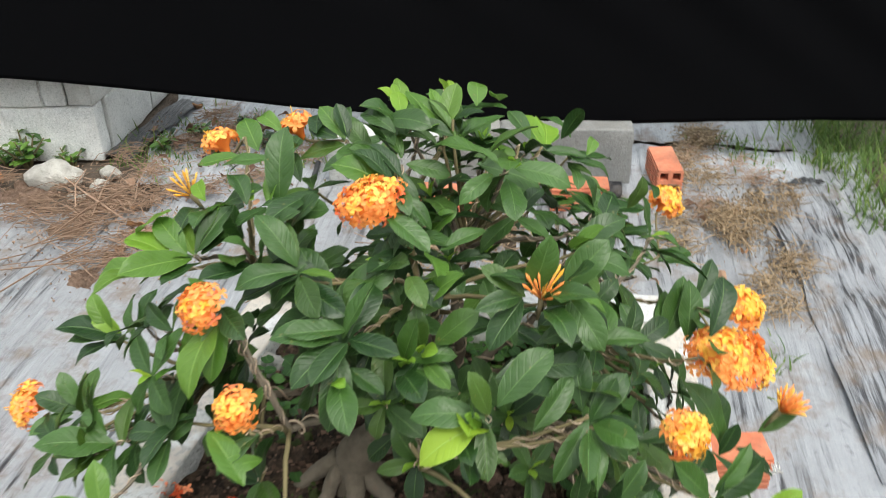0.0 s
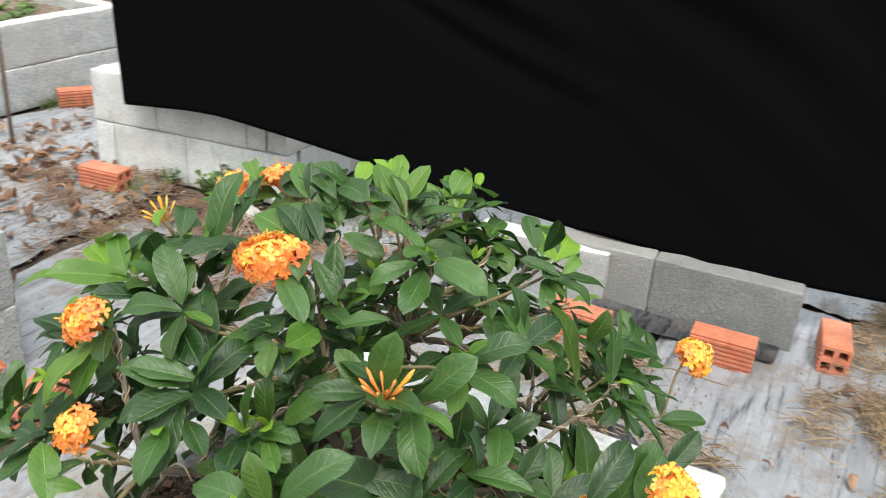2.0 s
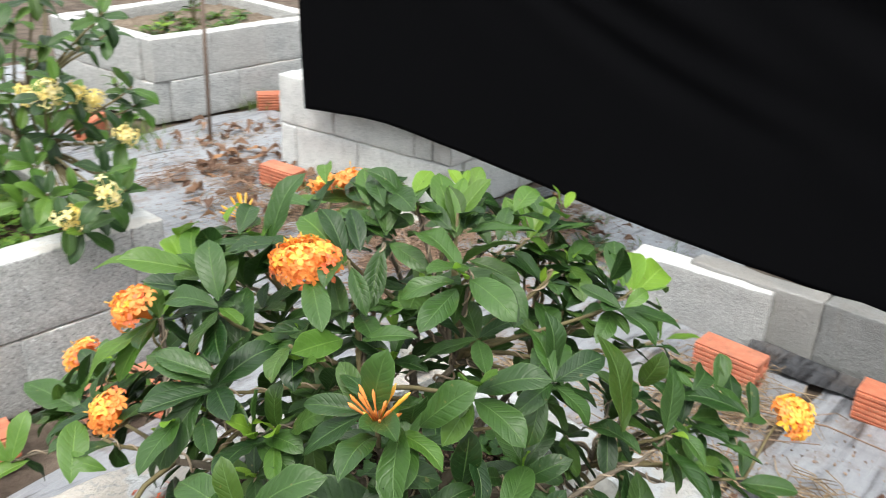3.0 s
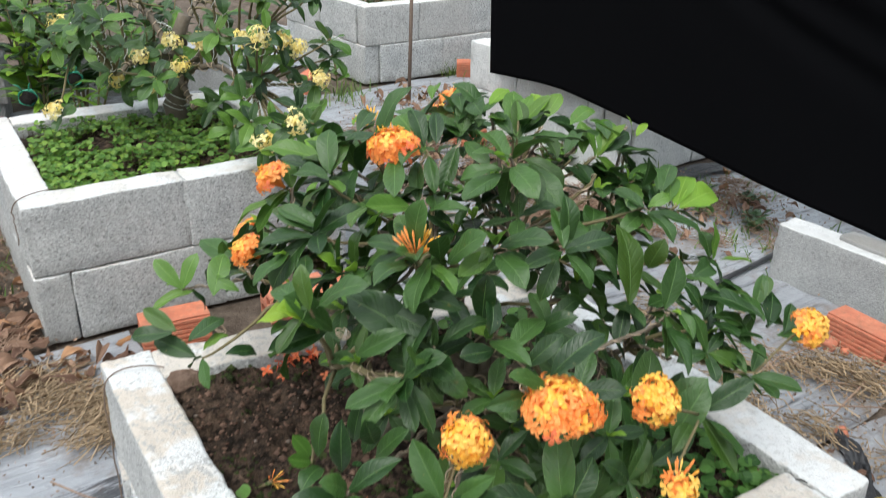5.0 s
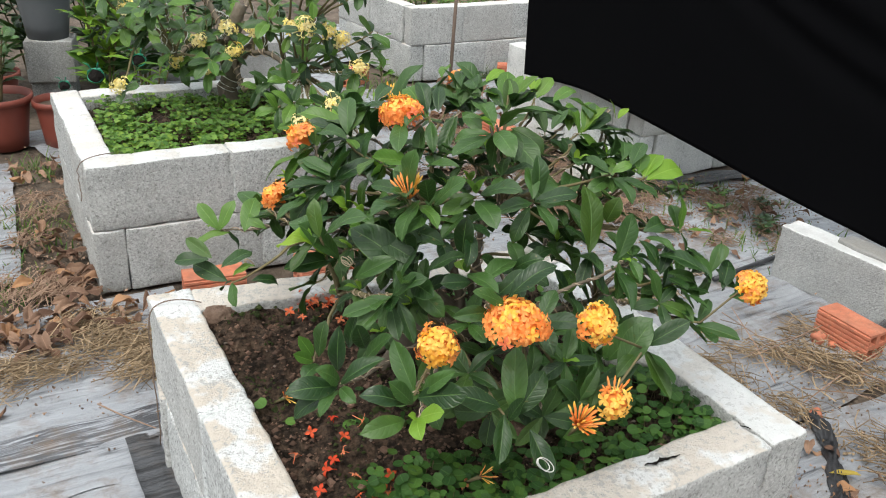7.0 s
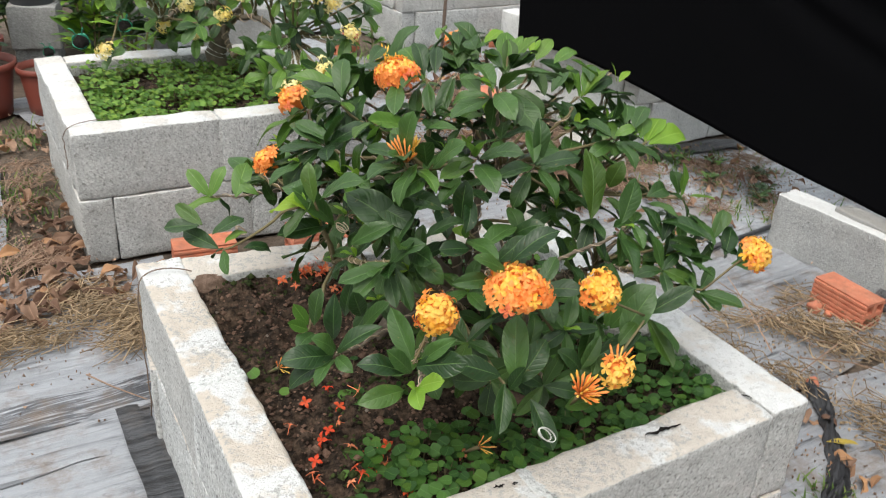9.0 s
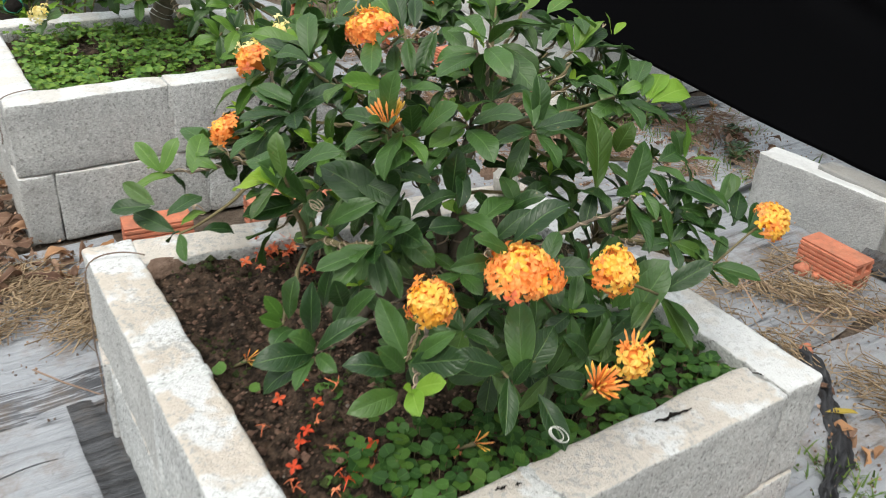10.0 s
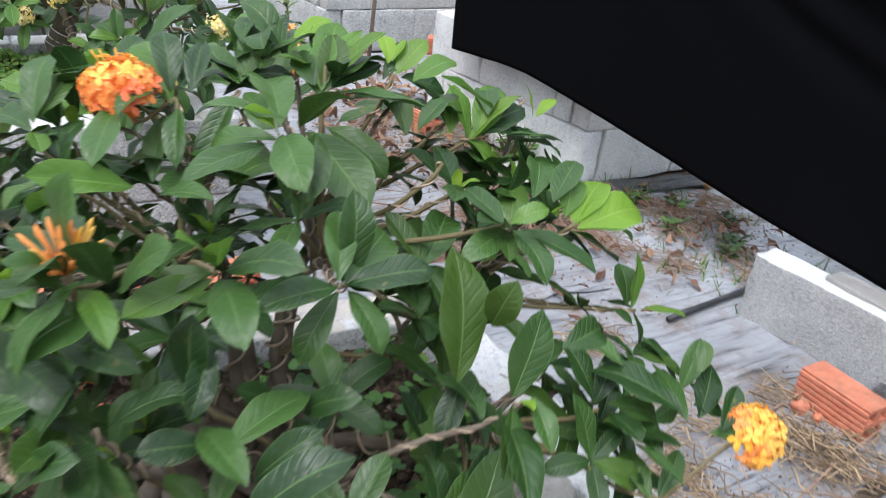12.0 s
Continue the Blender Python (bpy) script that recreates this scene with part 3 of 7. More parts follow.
film_sheet((0.98, 3.40, 0), 1.15, 0.42, 0.025, 0.007, FILM, "dirty silver mulch film before a block planter", 0, 0.009, 27)
film_sheet((2.155, 0.690, 0), 0.56, 0.10, 0.0125, 0.022, FILM_DARK, "dark film bunched at the foot of the blocks", -86, 0.014, 21, 0.02)
film_sheet((1.6, 3.3, 0), 1.3, 0.7, 0.03, 0.012, FILM, "dirty silver mulch film before a block planter", 20, 0.008, 11)


# ---- planters and low walls ----
N1, R1, B1, L1 = (0.326, -0.356), (1.208, 0.0), (0.915, 0.757), (0.0, 0.549)
planter("concrete_planter", "square planter of grey concrete blocks, white paint flaking off its rim", [R1, B1, L1, N1],
        [[(0.4, 0.33), (0.42, 0.42), (0.45, 0.42), (0.40, 0.46)], [(0.4, 0.33), (0.2, 0.42, 0.2), (0.3, 0.4, 0.2), (0.2, 0.41, 0.3)]],
        0.09, (BLOCK_CHIPPED, BLOCK_TAN, BLOCK, BLOCK_TAN), 1, mortar=MORTAR_TAN)
Y1, Y2, Y3, Y4 = (-0.284, 1.288), (0.560, 1.575), (0.25, 2.30), (-0.555, 2.03)
planter("concrete_planter", "two-course block planter with a white-painted rim, full of clover", [Y2, Y3, Y4, Y1],
        [[(0.4, 0.3), (0.42, 0.42), (0.4, 0.28), (0.40, 0.37)], [(0.3, 0.4), (0.42, 0.42), (0.3, 0.4), (0.40, 0.38)]], 0.09, BLOCK_WHITE, 60, mortar=MORTAR)
planter("concrete_planter", "far two-course block planter with a white rim and sparse weeds", [(0.895, 3.665), (1.90, 4.03), (1.55, 4.95), (0.53, 4.40)],
        [[(0.36, 0.36, 0.36), (0.4, 0.4), (0.4, 0.4), (0.4, 0.37)], [(0.4, 0.4, 0.2), (0.4, 0.4), (0.4, 0.4), (0.4, 0.4)]], 0.09, BLOCK_WHITE, 100, mortar=MORTAR)
planter("concrete_planter", "block planter half hidden behind the black cloth", [(1.275, 2.91), (1.688, 2.150), (2.36, 2.43), (2.02, 3.2)],
        [[(0.30, 0.4, 0.08), (0.4, 0.4), (0.4, 0.4), (0.4, 0.4)], [(0.3, 0.4), (0.4, 0.3), (0.4, 0.4), (0.4, 0.4)]], 0.09, BLOCK_BARE, 140, mortar=MORTAR)
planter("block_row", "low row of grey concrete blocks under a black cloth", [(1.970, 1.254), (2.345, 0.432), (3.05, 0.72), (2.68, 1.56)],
        [[(0.402, 0.442), None, None, None]], 0.075, BLOCK_GREY_SHADED, 180, mortar=MORTAR_DARK, lap=1)


def loose_block():
    p, q = Vector((1.882, 1.316, 0)), Vector((2.086, 0.938, 0))
    d = (q - p).normalized()
    ob = part("concrete_block", block_bm((q - p).length, 0.092, 0.19, 77), BLOCK_EDGE, None, "", True)
    c = (p + q) / 2 + Vector((-d.y, d.x, 0)) * 0.046
    ob.matrix_basis = Matrix.Translation((c.x, c.y, FLOOR + 0.097)) @ Matrix.Rotation(math.atan2(d.y, d.x), 4, "Z")
    tagged(ob, "single grey concrete block with a white top, standing on edge", "block")


loose_block()


def lump(p, seed):
    return 0.016 * noise.noise(p * 16 + Vector((0, 0, seed))) + 0.014 * noise.noise(p * 42 + Vector((0, 0, seed))) + 0.011 * abs(noise.noise(p * 85))


def corner_rise(p):
    """Soil banked up towards the near planter's back rim."""
    return 0.022 * math.exp(-((p.x - 0.2) ** 2 + (p.y - 0.56) ** 2) / 0.05)


def soil_bed(corners, z, mound, inset, step, seed, label, peak=None, material=None):
    """Lumpy soil between the walls of a planter, heaped at peak."""
    a, b, c, d = [Vector((*p, 0)) for p in corners]
    mid = (a + b + c + d) / 4
    a, b, c, d = [p + (mid - p).normalized() * inset for p in (a, b, c, d)]
    n = int(0.8 / step)
    verts, faces = [], []
    pk = Vector((*peak, 0)) if peak else mid
    for j in range(n + 1):
        for i in range(n + 1):
            u, v = i / n, j / n
            p = (a * (1 - u) + b * u) * (1 - v) + (d * (1 - u) + c * u) * v
            r = (p - pk).length
            h = z + mound * math.exp(-(r / 0.2) ** 2)
            h += lump(p, seed) + corner_rise(p)
            verts.append((p.x, p.y, h))
    for j in range(n):
        for i in range(n):
            k = j * (n + 1) + i
            faces.append((k, k + 1, k + n + 2, k + n + 1))
    return tagged(put("soil", mesh_of("soil", verts, faces, material or SOIL)), label, "soil", "", "stuff")


soil_bed([N1, R1, B1, L1], 0.345, 0.035, 0.10, 0.008, 1, "dark crumbly soil with small clods in the planter", (0.60, 0.27))
soil_bed([Y1, Y2, Y3, Y4], 0.335, 0.02, 0.10, 0.016, 2, "dark soil under a mat of clover")
soil_bed([(0.895, 3.665), (1.90, 4.03), (1.55, 4.95), (0.53, 4.40)], 0.33, 0.02, 0.11, 0.03, 3, "dry brown soil with sparse weeds", None, GROUND_DRY)
soil_bed([(1.275, 2.91), (1.688, 2.150), (2.36, 2.43), (2.02, 3.2)], 0.33, 0.02, 0.11, 0.04, 4, "soil behind the cloth")


# ---- black cloth ----
def cloth():
    """A black sheet hung in front of the rear planters; its hem sags away to one side."""
    c, d = Vector((1.30, 2.64, 0)), Vector((math.cos(radians(-62)), math.sin(radians(-62)), 0))
    nrm = Vector((-d.y, d.x, 0))
    hem = [(0.0, 0.310), (0.24, 0.331), (0.40, 0.335), (0.60, 0.318), (0.96, 0.272), (1.30, 0.230), (1.70, 0.192), (2.07, 0.166), (2.40, 0.158), (2.70, 0.162), (3.30, 0.161), (4.20, 0.15)]
    ns, nz, top = 160, 130, 2.3
    verts, faces = [], []
    for j in range(nz + 1):
        for i in range(ns + 1):
            s = 4.2 * i / ns
            k = max(q for q in range(len(hem) - 1) if hem[q][0] <= s + 1e-9)
            f = (s - hem[k][0]) / (hem[k + 1][0] - hem[k][0])
            low = hem[k][1] * (1 - f) + hem[k + 1][1] * f
            z = low + (top - low) * j / nz
            w = max(0.0, min(1.0, s / 0.25))
            r = (s - 1.0) * 0.9 + (z - 0.95) * 1.3
            swag = 0.0
            for mid, wide, deep, end in ((0.842 - 0.47 * (s - 1.136) + 0.155 * (s - 1.136) ** 2, 0.036, 0.024, 1.95), (0.869 - 0.36 * (s - 1.372), 0.050, 0.022, 2.1), (1.10 - 0.33 * (s - 1.5), 0.060, 0.020, 2.5)):
                u = (z - mid) / wide
                swag -= deep * u * math.exp(-u * u / 2) * max(0.0, min(1.0, (end - s) / 0.6)) * max(0.0, min(1.0, s / 0.5))
            fold = swag + 0.007 * math.sin(r * 17.0 + 0.8 * math.sin(s * 2)) * math.exp(-((z - 0.95 + 0.25 * (s - 1.5)) / 0.30) ** 2)
            p = c + d * s + nrm * (fold * w + 0.006 * noise.noise(Vector((s * 7, z * 1.2, 0))) + 0.010 * noise.noise(Vector((s * 1.5, z * 1.5, 4))))
            if s < 0.001:
                p -= d * (0.012 + 0.03 * (z - 0.3))
            verts.append((p.x, p.y, z))
    for j in range(nz):
        for i in range(ns):
            k = j * (ns + 1) + i
            faces.append((k, k + 1, k + ns + 2, k + ns + 1))
    ob = put("black_cloth", mesh_of("black_cloth", verts, faces, CLOTH))
    sol = ob.modifiers.new("thick", "SOLIDIFY")
    sol.thickness = 0.002
    tagged(ob, "large matt black cloth hung as a backdrop behind the plant", "cloth")


cloth()

# ---- loose bricks, stones, odds and ends ----
brick(1.905, 0.880, -69, FLOOR + 0.05)
brick(2.135, 0.535, -66, FLOOR + 0.05)
brick(2.42, 0.343, 28, FLOOR + 0.05)
brick(1.205, 2.672, -61, FLOOR + 0.05)
brick(1.50, 3.74, -12, FLOOR + 0.05)
brick(0.59, 3.60, 60, FLOOR + 0.05)
brick(1.184, -0.136, -60, FLOOR + 0.05)
brick(0.055, 1.255, 14, FLOOR + 0.05)
brick(0.385, 1.36, 20, FLOOR + 0.05, 3)
brick(0.52, 1.36, 40, FLOOR + 0.05)
stone(1.475, 2.15, 0.018, (0.060, 0.085, 0.052), 0.6, "rough whitish stone beside a block planter")
stone(1.60, 2.03, 0.0, (0.035, 0.03, 0.025), 2.0)
stone(1.52, 2.00, -0.005, (0.03, 0.03, 0.02), 3.0)
stone(1.44, 2.02, -0.01, (0.03, 0.02, 0.015), 5.0)


# ---- leaves and flowers ----
def leaf_shape(length=1.0, width=0.40, droop=0.16, fold=0.22, twist=0.0, wave=0.0, rows=9, tip=0.66):
    """An obovate leaf along y on a short stalk: folded at the midrib, margins rolled down, tip drooping, edges waving. Unit length."""
    verts, uvs, faces = [], [], []
    base = 0.88
    top = base / (base + tip)
    peak = top**base * (1 - top) ** tip
    across = (-1.0, -0.68, -0.30, 0.0, 0.30, 0.68, 1.0)
    for i in range(rows + 1):
        v = i / rows
        w = max(0.011 * (1 - v), width / 2 * v**base * (1 - v) ** tip / peak)
        z0 = droop * 1.4 * (v - v * v) - droop * 0.5 * max(0.0, v - 0.55) ** 2 * 4
        for k, u in enumerate(across):
            x = u * w
            z = z0 + abs(x) * fold * 1.5 - 0.55 * fold * w * u**4 + wave * u * u * math.sin(v * 11 + (1.3 if u > 0 else 0.0) + width * 40)
            a = twist * v
            verts.append((x * math.cos(a) - z * math.sin(a) * 0.3, v * length, z + x * math.sin(a)))
            uvs.append((0.5 + u * 0.5, v))
    n = len(across)
    for i in range(rows):
        for k in range(n - 1):
            a = i * n + k
            faces.append((a, a + 1, a + n + 1, a + n))
    return verts, faces, uvs


LEAF_SHAPES = [leaf_shape(1, 0.43, 0.08, 0.25, 0.14, 0.018), leaf_shape(1, 0.46, 0.20, 0.16, -0.22, 0.026), leaf_shape(1, 0.40, 0.03, 0.34, 0.26, 0.018, 9, 0.74),
               leaf_shape(1, 0.44, 0.26, 0.22, 0.05, 0.030, 9, 0.60), leaf_shape(1, 0.47, 0.10, 0.12, -0.32, 0.022, 9, 0.70), leaf_shape(1, 0.38, 0.16, 0.38, 0.16, 0.022, 9, 0.80)]
LEAF_MESHES = {}
DRY_SHAPES = [leaf_shape(1, 0.42, 0.45, 0.9, 0.5, 0.05), leaf_shape(1, 0.36, -0.35, 0.7, -0.6, 0.06), leaf_shape(1, 0.46, 0.30, 0.5, 0.9, 0.045), leaf_shape(1, 0.34, 0.6, 1.1, 0.2, 0.04), leaf_shape(1, 0.44, -0.2, 1.0, -0.9, 0.06), leaf_shape(1, 0.40, 0.15, 0.35, 0.4, 0.07)]
for nm, mt in (("old", LEAF), ("mid", LEAF_MID), ("new", LEAF_NEW), ("dry", BROWN)):
    LEAF_MESHES[nm] = [mesh_of("leaf_" + nm, v, f, mt, True, u) for v, f, u in (DRY_SHAPES if nm == "dry" else LEAF_SHAPES)]


LANCE_SHAPES = [leaf_shape(1, 0.30, 0.12, 0.3, 0.1, 0.02, 9, 1.0), leaf_shape(1, 0.26, 0.22, 0.25, -0.2, 0.02, 9, 1.1), leaf_shape(1, 0.33, 0.05, 0.3, 0.25, 0.015, 9, 0.9)]
LEAF_MESHES["lance"] = [mesh_of("leaf_lance", v, f, LEAF_MID if k < 3 else LEAF_NEW, True, u) for k, (v, f, u) in enumerate(LANCE_SHAPES + LANCE_SHAPES)]


class Greens:
    """Many small leaves gathered into one mesh."""

    def __init__(self):
        self.v, self.f, self.u = [], [], []

    def add(self, shape, m):
        o = len(self.v)
        self.v += [m @ Vector(p) for p in shape[0]]
        self.f += [tuple(i + o for i in q) for q in shape[1]]
        self.u += shape[2]

    def done(self, name, material, parent=None):
        return put(name, mesh_of(name, self.v, self.f, material, True, self.u), parent)


def floret_mesh(name, material, petals=4, size=1.0):
    """A star of four broad rounded petals on a thin tube, facing +z; its petal span is about 1."""
    verts, faces = [], []
    for k in range(petals):
        a = 2 * math.pi * k / petals + 0.3
        c, s = math.cos(a), math.sin(a)
        o = len(verts)
        lift = (0.05, -0.03, 0.09, 0.0)[k % 4]
        for r, w, z in ((0.03, 0.05, 0.0), (0.18, 0.130, 0.05), (0.32, 0.180, 0.06 + lift), (0.47, 0.115, 0.02 + lift), (0.60, 0.012, -0.06)):
            verts += [(r * c - w * s, r * s + w * c, z), (r * c, r * s, z - 0.035), (r * c + w * s, r * s - w * c, z)]
        for i in range(4):
            for j in range(2):
                q = o + i * 3 + j
                faces.append((q, q + 1, q + 4, q + 3))
    o = len(verts)
    for z, r in ((0.0, 0.05), (-0.9, 0.028)):
        verts += [(r * math.cos(b), r * math.sin(b), z) for b in (0, 2.1, 4.2)]
    for j in range(3):
        faces.append((o + j, o + (j + 1) % 3, o + 3 + (j + 1) % 3, o + 3 + j))
    return mesh_of(name, verts, faces, material, False)


FLORETS = {nm: floret_mesh("floret", mt) for nm, mt in (("amber", AMBER), ("orange", ORANGE), ("scarlet", SCARLET), ("lemon", LEMON), ("red", RED))}


def bud_mesh(name, material):
    v, f = tube_data([(0, 0, 0), (0.03, 0, 0.5), (0.06, 0, 0.86), (0.06, 0.01, 1.0)], [0.022, 0.03, 0.055, 0.012], 5)
    return mesh_of(name, v, f, material)


BUDS = {"orange": bud_mesh("bud", ORANGE), "amber": bud_mesh("bud", AMBER), "lemon": bud_mesh("bud", LEMON)}


def flower(parent, p, axis, radius, count, tones, floret=0.0165, seed=0, spread=1.5, label="domed cluster of orange four-petalled florets", flat=0.85):
    """A dome of florets round p; tones: shares of amber, orange and scarlet, redder towards the rim."""
    r = random.Random(seed)
    turn = facing(Vector(axis).orthogonal(), axis)
    pale = len(tones) == 4
    wide = 0.25 if pale else 1.12
    stem_v, stem_f = tube_data([(0, 0, -radius * 0.75), (0, 0, -radius * 0.5), (0, 0, -radius * 0.25), (0, 0, radius * 0.08), (0, 0, radius * 0.5 * flat), (0, 0, radius * 0.76 * flat), (0, 0, radius * 0.82 * flat)],
                               [0.002, 0.004, radius * 0.24 * wide, radius * 0.62 * wide, radius * 0.66 * wide, radius * 0.34 * wide, radius * 0.05 * wide], 10)
    core = put("flower_head", mesh_of("flower_head", stem_v, stem_f, LEMON if pale else TUBES), parent, at_place(Vector(p), turn), label)
    for i in range(count):
        f = (i + 0.5) / count
        pol = math.acos(1 - f * (1 - math.cos(spread)))
        a = i * 2.39996 + r.uniform(-0.2, 0.2)
        d = Vector((math.sin(pol) * math.cos(a), math.sin(pol) * math.sin(a), math.cos(pol) * flat))
        dr = radius * (r.uniform(0.55, 1.25) if pale else r.uniform(0.88, 1.04) + (0.13 if r.random() < 0.13 else 0.0)) * (1 + 0.16 * noise.noise(d * 2.2 + Vector((seed * 3.7, 0, 0))))
        x = 0.58 * f + 0.42 * r.random()
        tone = "lemon" if pale else "amber" if x < tones[0] else "orange" if x < tones[0] + tones[1] else "scarlet"
        face = facing(d.orthogonal() + Vector((r.uniform(-.4, .4), r.uniform(-.4, .4), 0)), d + Vector((r.uniform(-.4, .4), r.uniform(-.4, .4), r.uniform(-.2, .3))))
        s = floret * r.uniform(0.88, 1.18)
        put("floret", FLORETS[tone], core, at_place(d * dr, face @ Matrix.Rotation(r.uniform(0, 1.5), 4, "Z"), (s, s, s)))
    for i in range(0 if pale else r.randrange(1, 4)):
        d = Vector((r.uniform(-.45, .45), r.uniform(-.45, .45), 1)).normalized()
        s = radius * r.uniform(0.45, 0.62)
        put("bud", BUDS["amber"], core, at_place(Vector((d.x, d.y, d.z * flat)) * radius * 0.80, facing(d.orthogonal(), d), (s, s, s)))
    return core


def spider(parent, p, axis, length, count, tone, seed, label="tuft of orange flower tubes without petals"):
    """A spent or unopened flower head: bare tubes fanning out."""
    r = random.Random(seed)
    turn = facing(Vector(axis).orthogonal(), axis)
    v, f = tube_data([(0, 0, -0.03), (0, 0, 0.004)], [0.002, 0.004], 5)
    core = put("flower_head", mesh_of("flower_head", v, f, TWIG), parent, at_place(Vector(p), turn), label)
    for i in range(count):
        a, pol = i * 2.39996, 0.10 + 0.72 * math.sqrt((i + 0.5) / count)
        d = Vector((math.sin(pol) * math.cos(a), math.sin(pol) * math.sin(a), math.cos(pol)))
        s = length * r.uniform(0.75, 1.1)
        put("floret_tube", BUDS[tone if r.random() < 0.75 else "amber"], core, at_place(d * 0.004, facing(d.orthogonal(), d), (s, s, s)))
    return core


# ---- the ixora in the near planter ----
FOOT = Vector((0.60, 0.27, 0.33))
HEART = Vector((0.62, 0.19, 0.53))
CROWN = Vector((0.63, 0.17, 0.55))
bush = tagged(new("ixora_bush"), "wire-trained ixora bonsai with glossy leaves and orange flower heads", "plant", "ixora plants")
bush.location = FOOT
TONES = {"o": "old", "M": "mid", "N": "new"}
lr = random.Random(21)
NODES = []


def on_bush(p):
    return Vector(p) - FOOT


def leaf_at(parent, p, az, el, faz, fel, length, tone):
    """One leaf from its stalk's foot p, pointing az and el degrees, its upper face towards faz and fel."""
    a, e = radians(az), radians(el)
    d = Vector((math.cos(a) * math.cos(e), math.sin(a) * math.cos(e), math.sin(e)))
    b, g = radians(faz), radians(fel)
    up = Vector((math.cos(b) * math.cos(g), math.sin(b) * math.cos(g), math.sin(g))) + Vector((lr.uniform(-0.4, 0.4), lr.uniform(-0.4, 0.4), lr.uniform(-0.2, 0.2)))
    wide = lr.uniform(0.86, 1.06) * (1.2 if length < 0.05 or tone == "new" else 1.0)
    put("leaf", LEAF_MESHES[tone][lr.randrange(6)], parent, at_place(on_bush(p), facing(d, up), (length * wide, length, length)))


def sprig(p, *leaves):
    """Leaves of one shoot round p: each with its foot's offset in mm, bearing, slope, the same of its face, length in mm and age."""
    if Vector(p) not in NODES:
        NODES.append(Vector(p))
    for dx, dy, dz, az, el, faz, fel, ln, age in leaves:
        leaf_at(bush, Vector(p) + Vector((dx, dy, dz)) / 1000, az, el, faz, fel, ln / 1000, TONES[age])


sprig((0.357, 0.347, 0.788),
      (-4, -1, -4, -167, -24, -165, 66, 99, "M"), (1, 1, 2, 98, 48, -115, 37, 49, "M"), (-3, 0, -1, 16, -50, 16, 40, 74, "o"))
sprig((0.409, 0.268, 0.828),
      (-1, 2, 7, 133, -5, -152, 72, 72, "o"), (1, 2, 5, -71, -4, -149, 72, 41, "M"), (-4, 1, 4, 124, -23, 166, 60, 72, "o"), (-6, -1, -5, -100, -10, -155, 73, 72, "o"), (1, 4, 12, 86, 45, -118, 42, 74, "o"), (5, 5, 16, 65, 27, -136, 62, 66, "o"), (-2, 0, 1, -128, -9, -165, 79, 66, "o"), (19, 6, 4, 147, -37, 170, 51, 57, "o"))
sprig((0.382, 0.189, 0.782),
      (-3, 1, 3, -177, -3, -100, 76, 74, "o"), (6, 5, 13, 141, 12, -103, 64, 72, "o"), (2, 2, 6, 5, 25, -148, 62, 74, "o"), (-38, -7, -16, -137, -13, -150, 76, 72, "o"), (-44, -8, -18, -121, 30, 89, 57, 30, "N"), (-16, -8, -20, -97, -15, -148, 67, 49, "o"), (0, -1, -2, -73, -8, -144, 67, 57, "o"), (-4, 11, 5, 136, 17, -102, 60, 74, "o"))
sprig((0.382, 0.189, 0.782),
      (-2, 8, 5, -38, 58, 171, 29, 74, "o"), (-5, 7, 0, 167, -9, -141, 75, 74, "o"), (1, 3, 4, -92, 5, 167, 63, 66, "o"), (-9, 8, -2, -159, -45, -165, 44, 90, "o"))
sprig((0.410, 0.139, 0.752),
      (-1, 0, 1, -163, 50, -24, 32, 45, "N"), (-4, 0, -1, -121, 44, 85, 43, 40, "N"), (-1, 1, 3, -94, 72, 180, -1, 72, "o"), (-9, -1, -3, -130, 13, 67, 76, 72, "o"), (5, 0, 1, -63, 11, -174, 63, 57, "o"), (-1, -1, -3, -69, -7, -143, 65, 57, "o"), (18, -12, 11, 65, 81, -150, 7, 53, "o"), (17, -15, 9, -120, 39, 104, 41, 35, "N"))
sprig((0.410, 0.139, 0.752),
      (15, -11, 9, -159, 49, 23, 41, 35, "N"), (12, -18, 2, -108, -18, -160, 63, 45, "M"), (13, -15, 4, 177, -15, -148, 72, 53, "o"), (28, -24, 16, -63, 45, 160, 36, 66, "o"))
sprig((0.486, 0.004, 0.828),
      (11, -2, -1, -65, -7, -137, 68, 57, "M"), (24, -7, -9, -131, -6, -72, 79, 72, "o"), (-6, 0, -2, -137, 11, -6, 73, 72, "o"), (34, -5, 0, -42, 48, -171, 30, 72, "o"), (27, -3, 3, -109, 54, 79, 36, 66, "o"), (0, 9, 24, 102, 4, -156, 74, 57, "o"), (-2, 0, -1, -136, 45, 7, 39, 49, "o"), (-5, 24, 6, 96, 28, -126, 55, 58, "o"))
sprig((0.486, 0.004, 0.828),
      (-8, 26, 4, 166, -32, -162, 54, 66, "o"), (-1, 19, 9, -73, 77, -176, 3, 74, "o"), (2, 8, 7, -103, 25, 120, 58, 74, "o"), (-6, 27, 6, 144, 1, -125, 67, 57, "o"), (13, -13, 11, -120, -24, -142, 64, 74, "o"))
sprig((0.539, 0.219, 0.889),
      (-4, 2, 5, 103, 44, -95, 45, 62, "o"), (2, -3, -7, -90, -41, -104, 48, 57, "o"), (13, 0, 8, 81, 34, -110, 56, 57, "o"), (-9, 3, 5, -127, -2, -127, 88, 57, "o"), (-9, -25, -71, 173, 8, -69, 74, 86, "o"), (22, -29, -70, -64, 50, 145, 36, 49, "M"), (-3, -2, -4, 114, 29, -85, 59, 82, "M"), (2, 3, 9, 72, 6, -114, 84, 66, "o"))
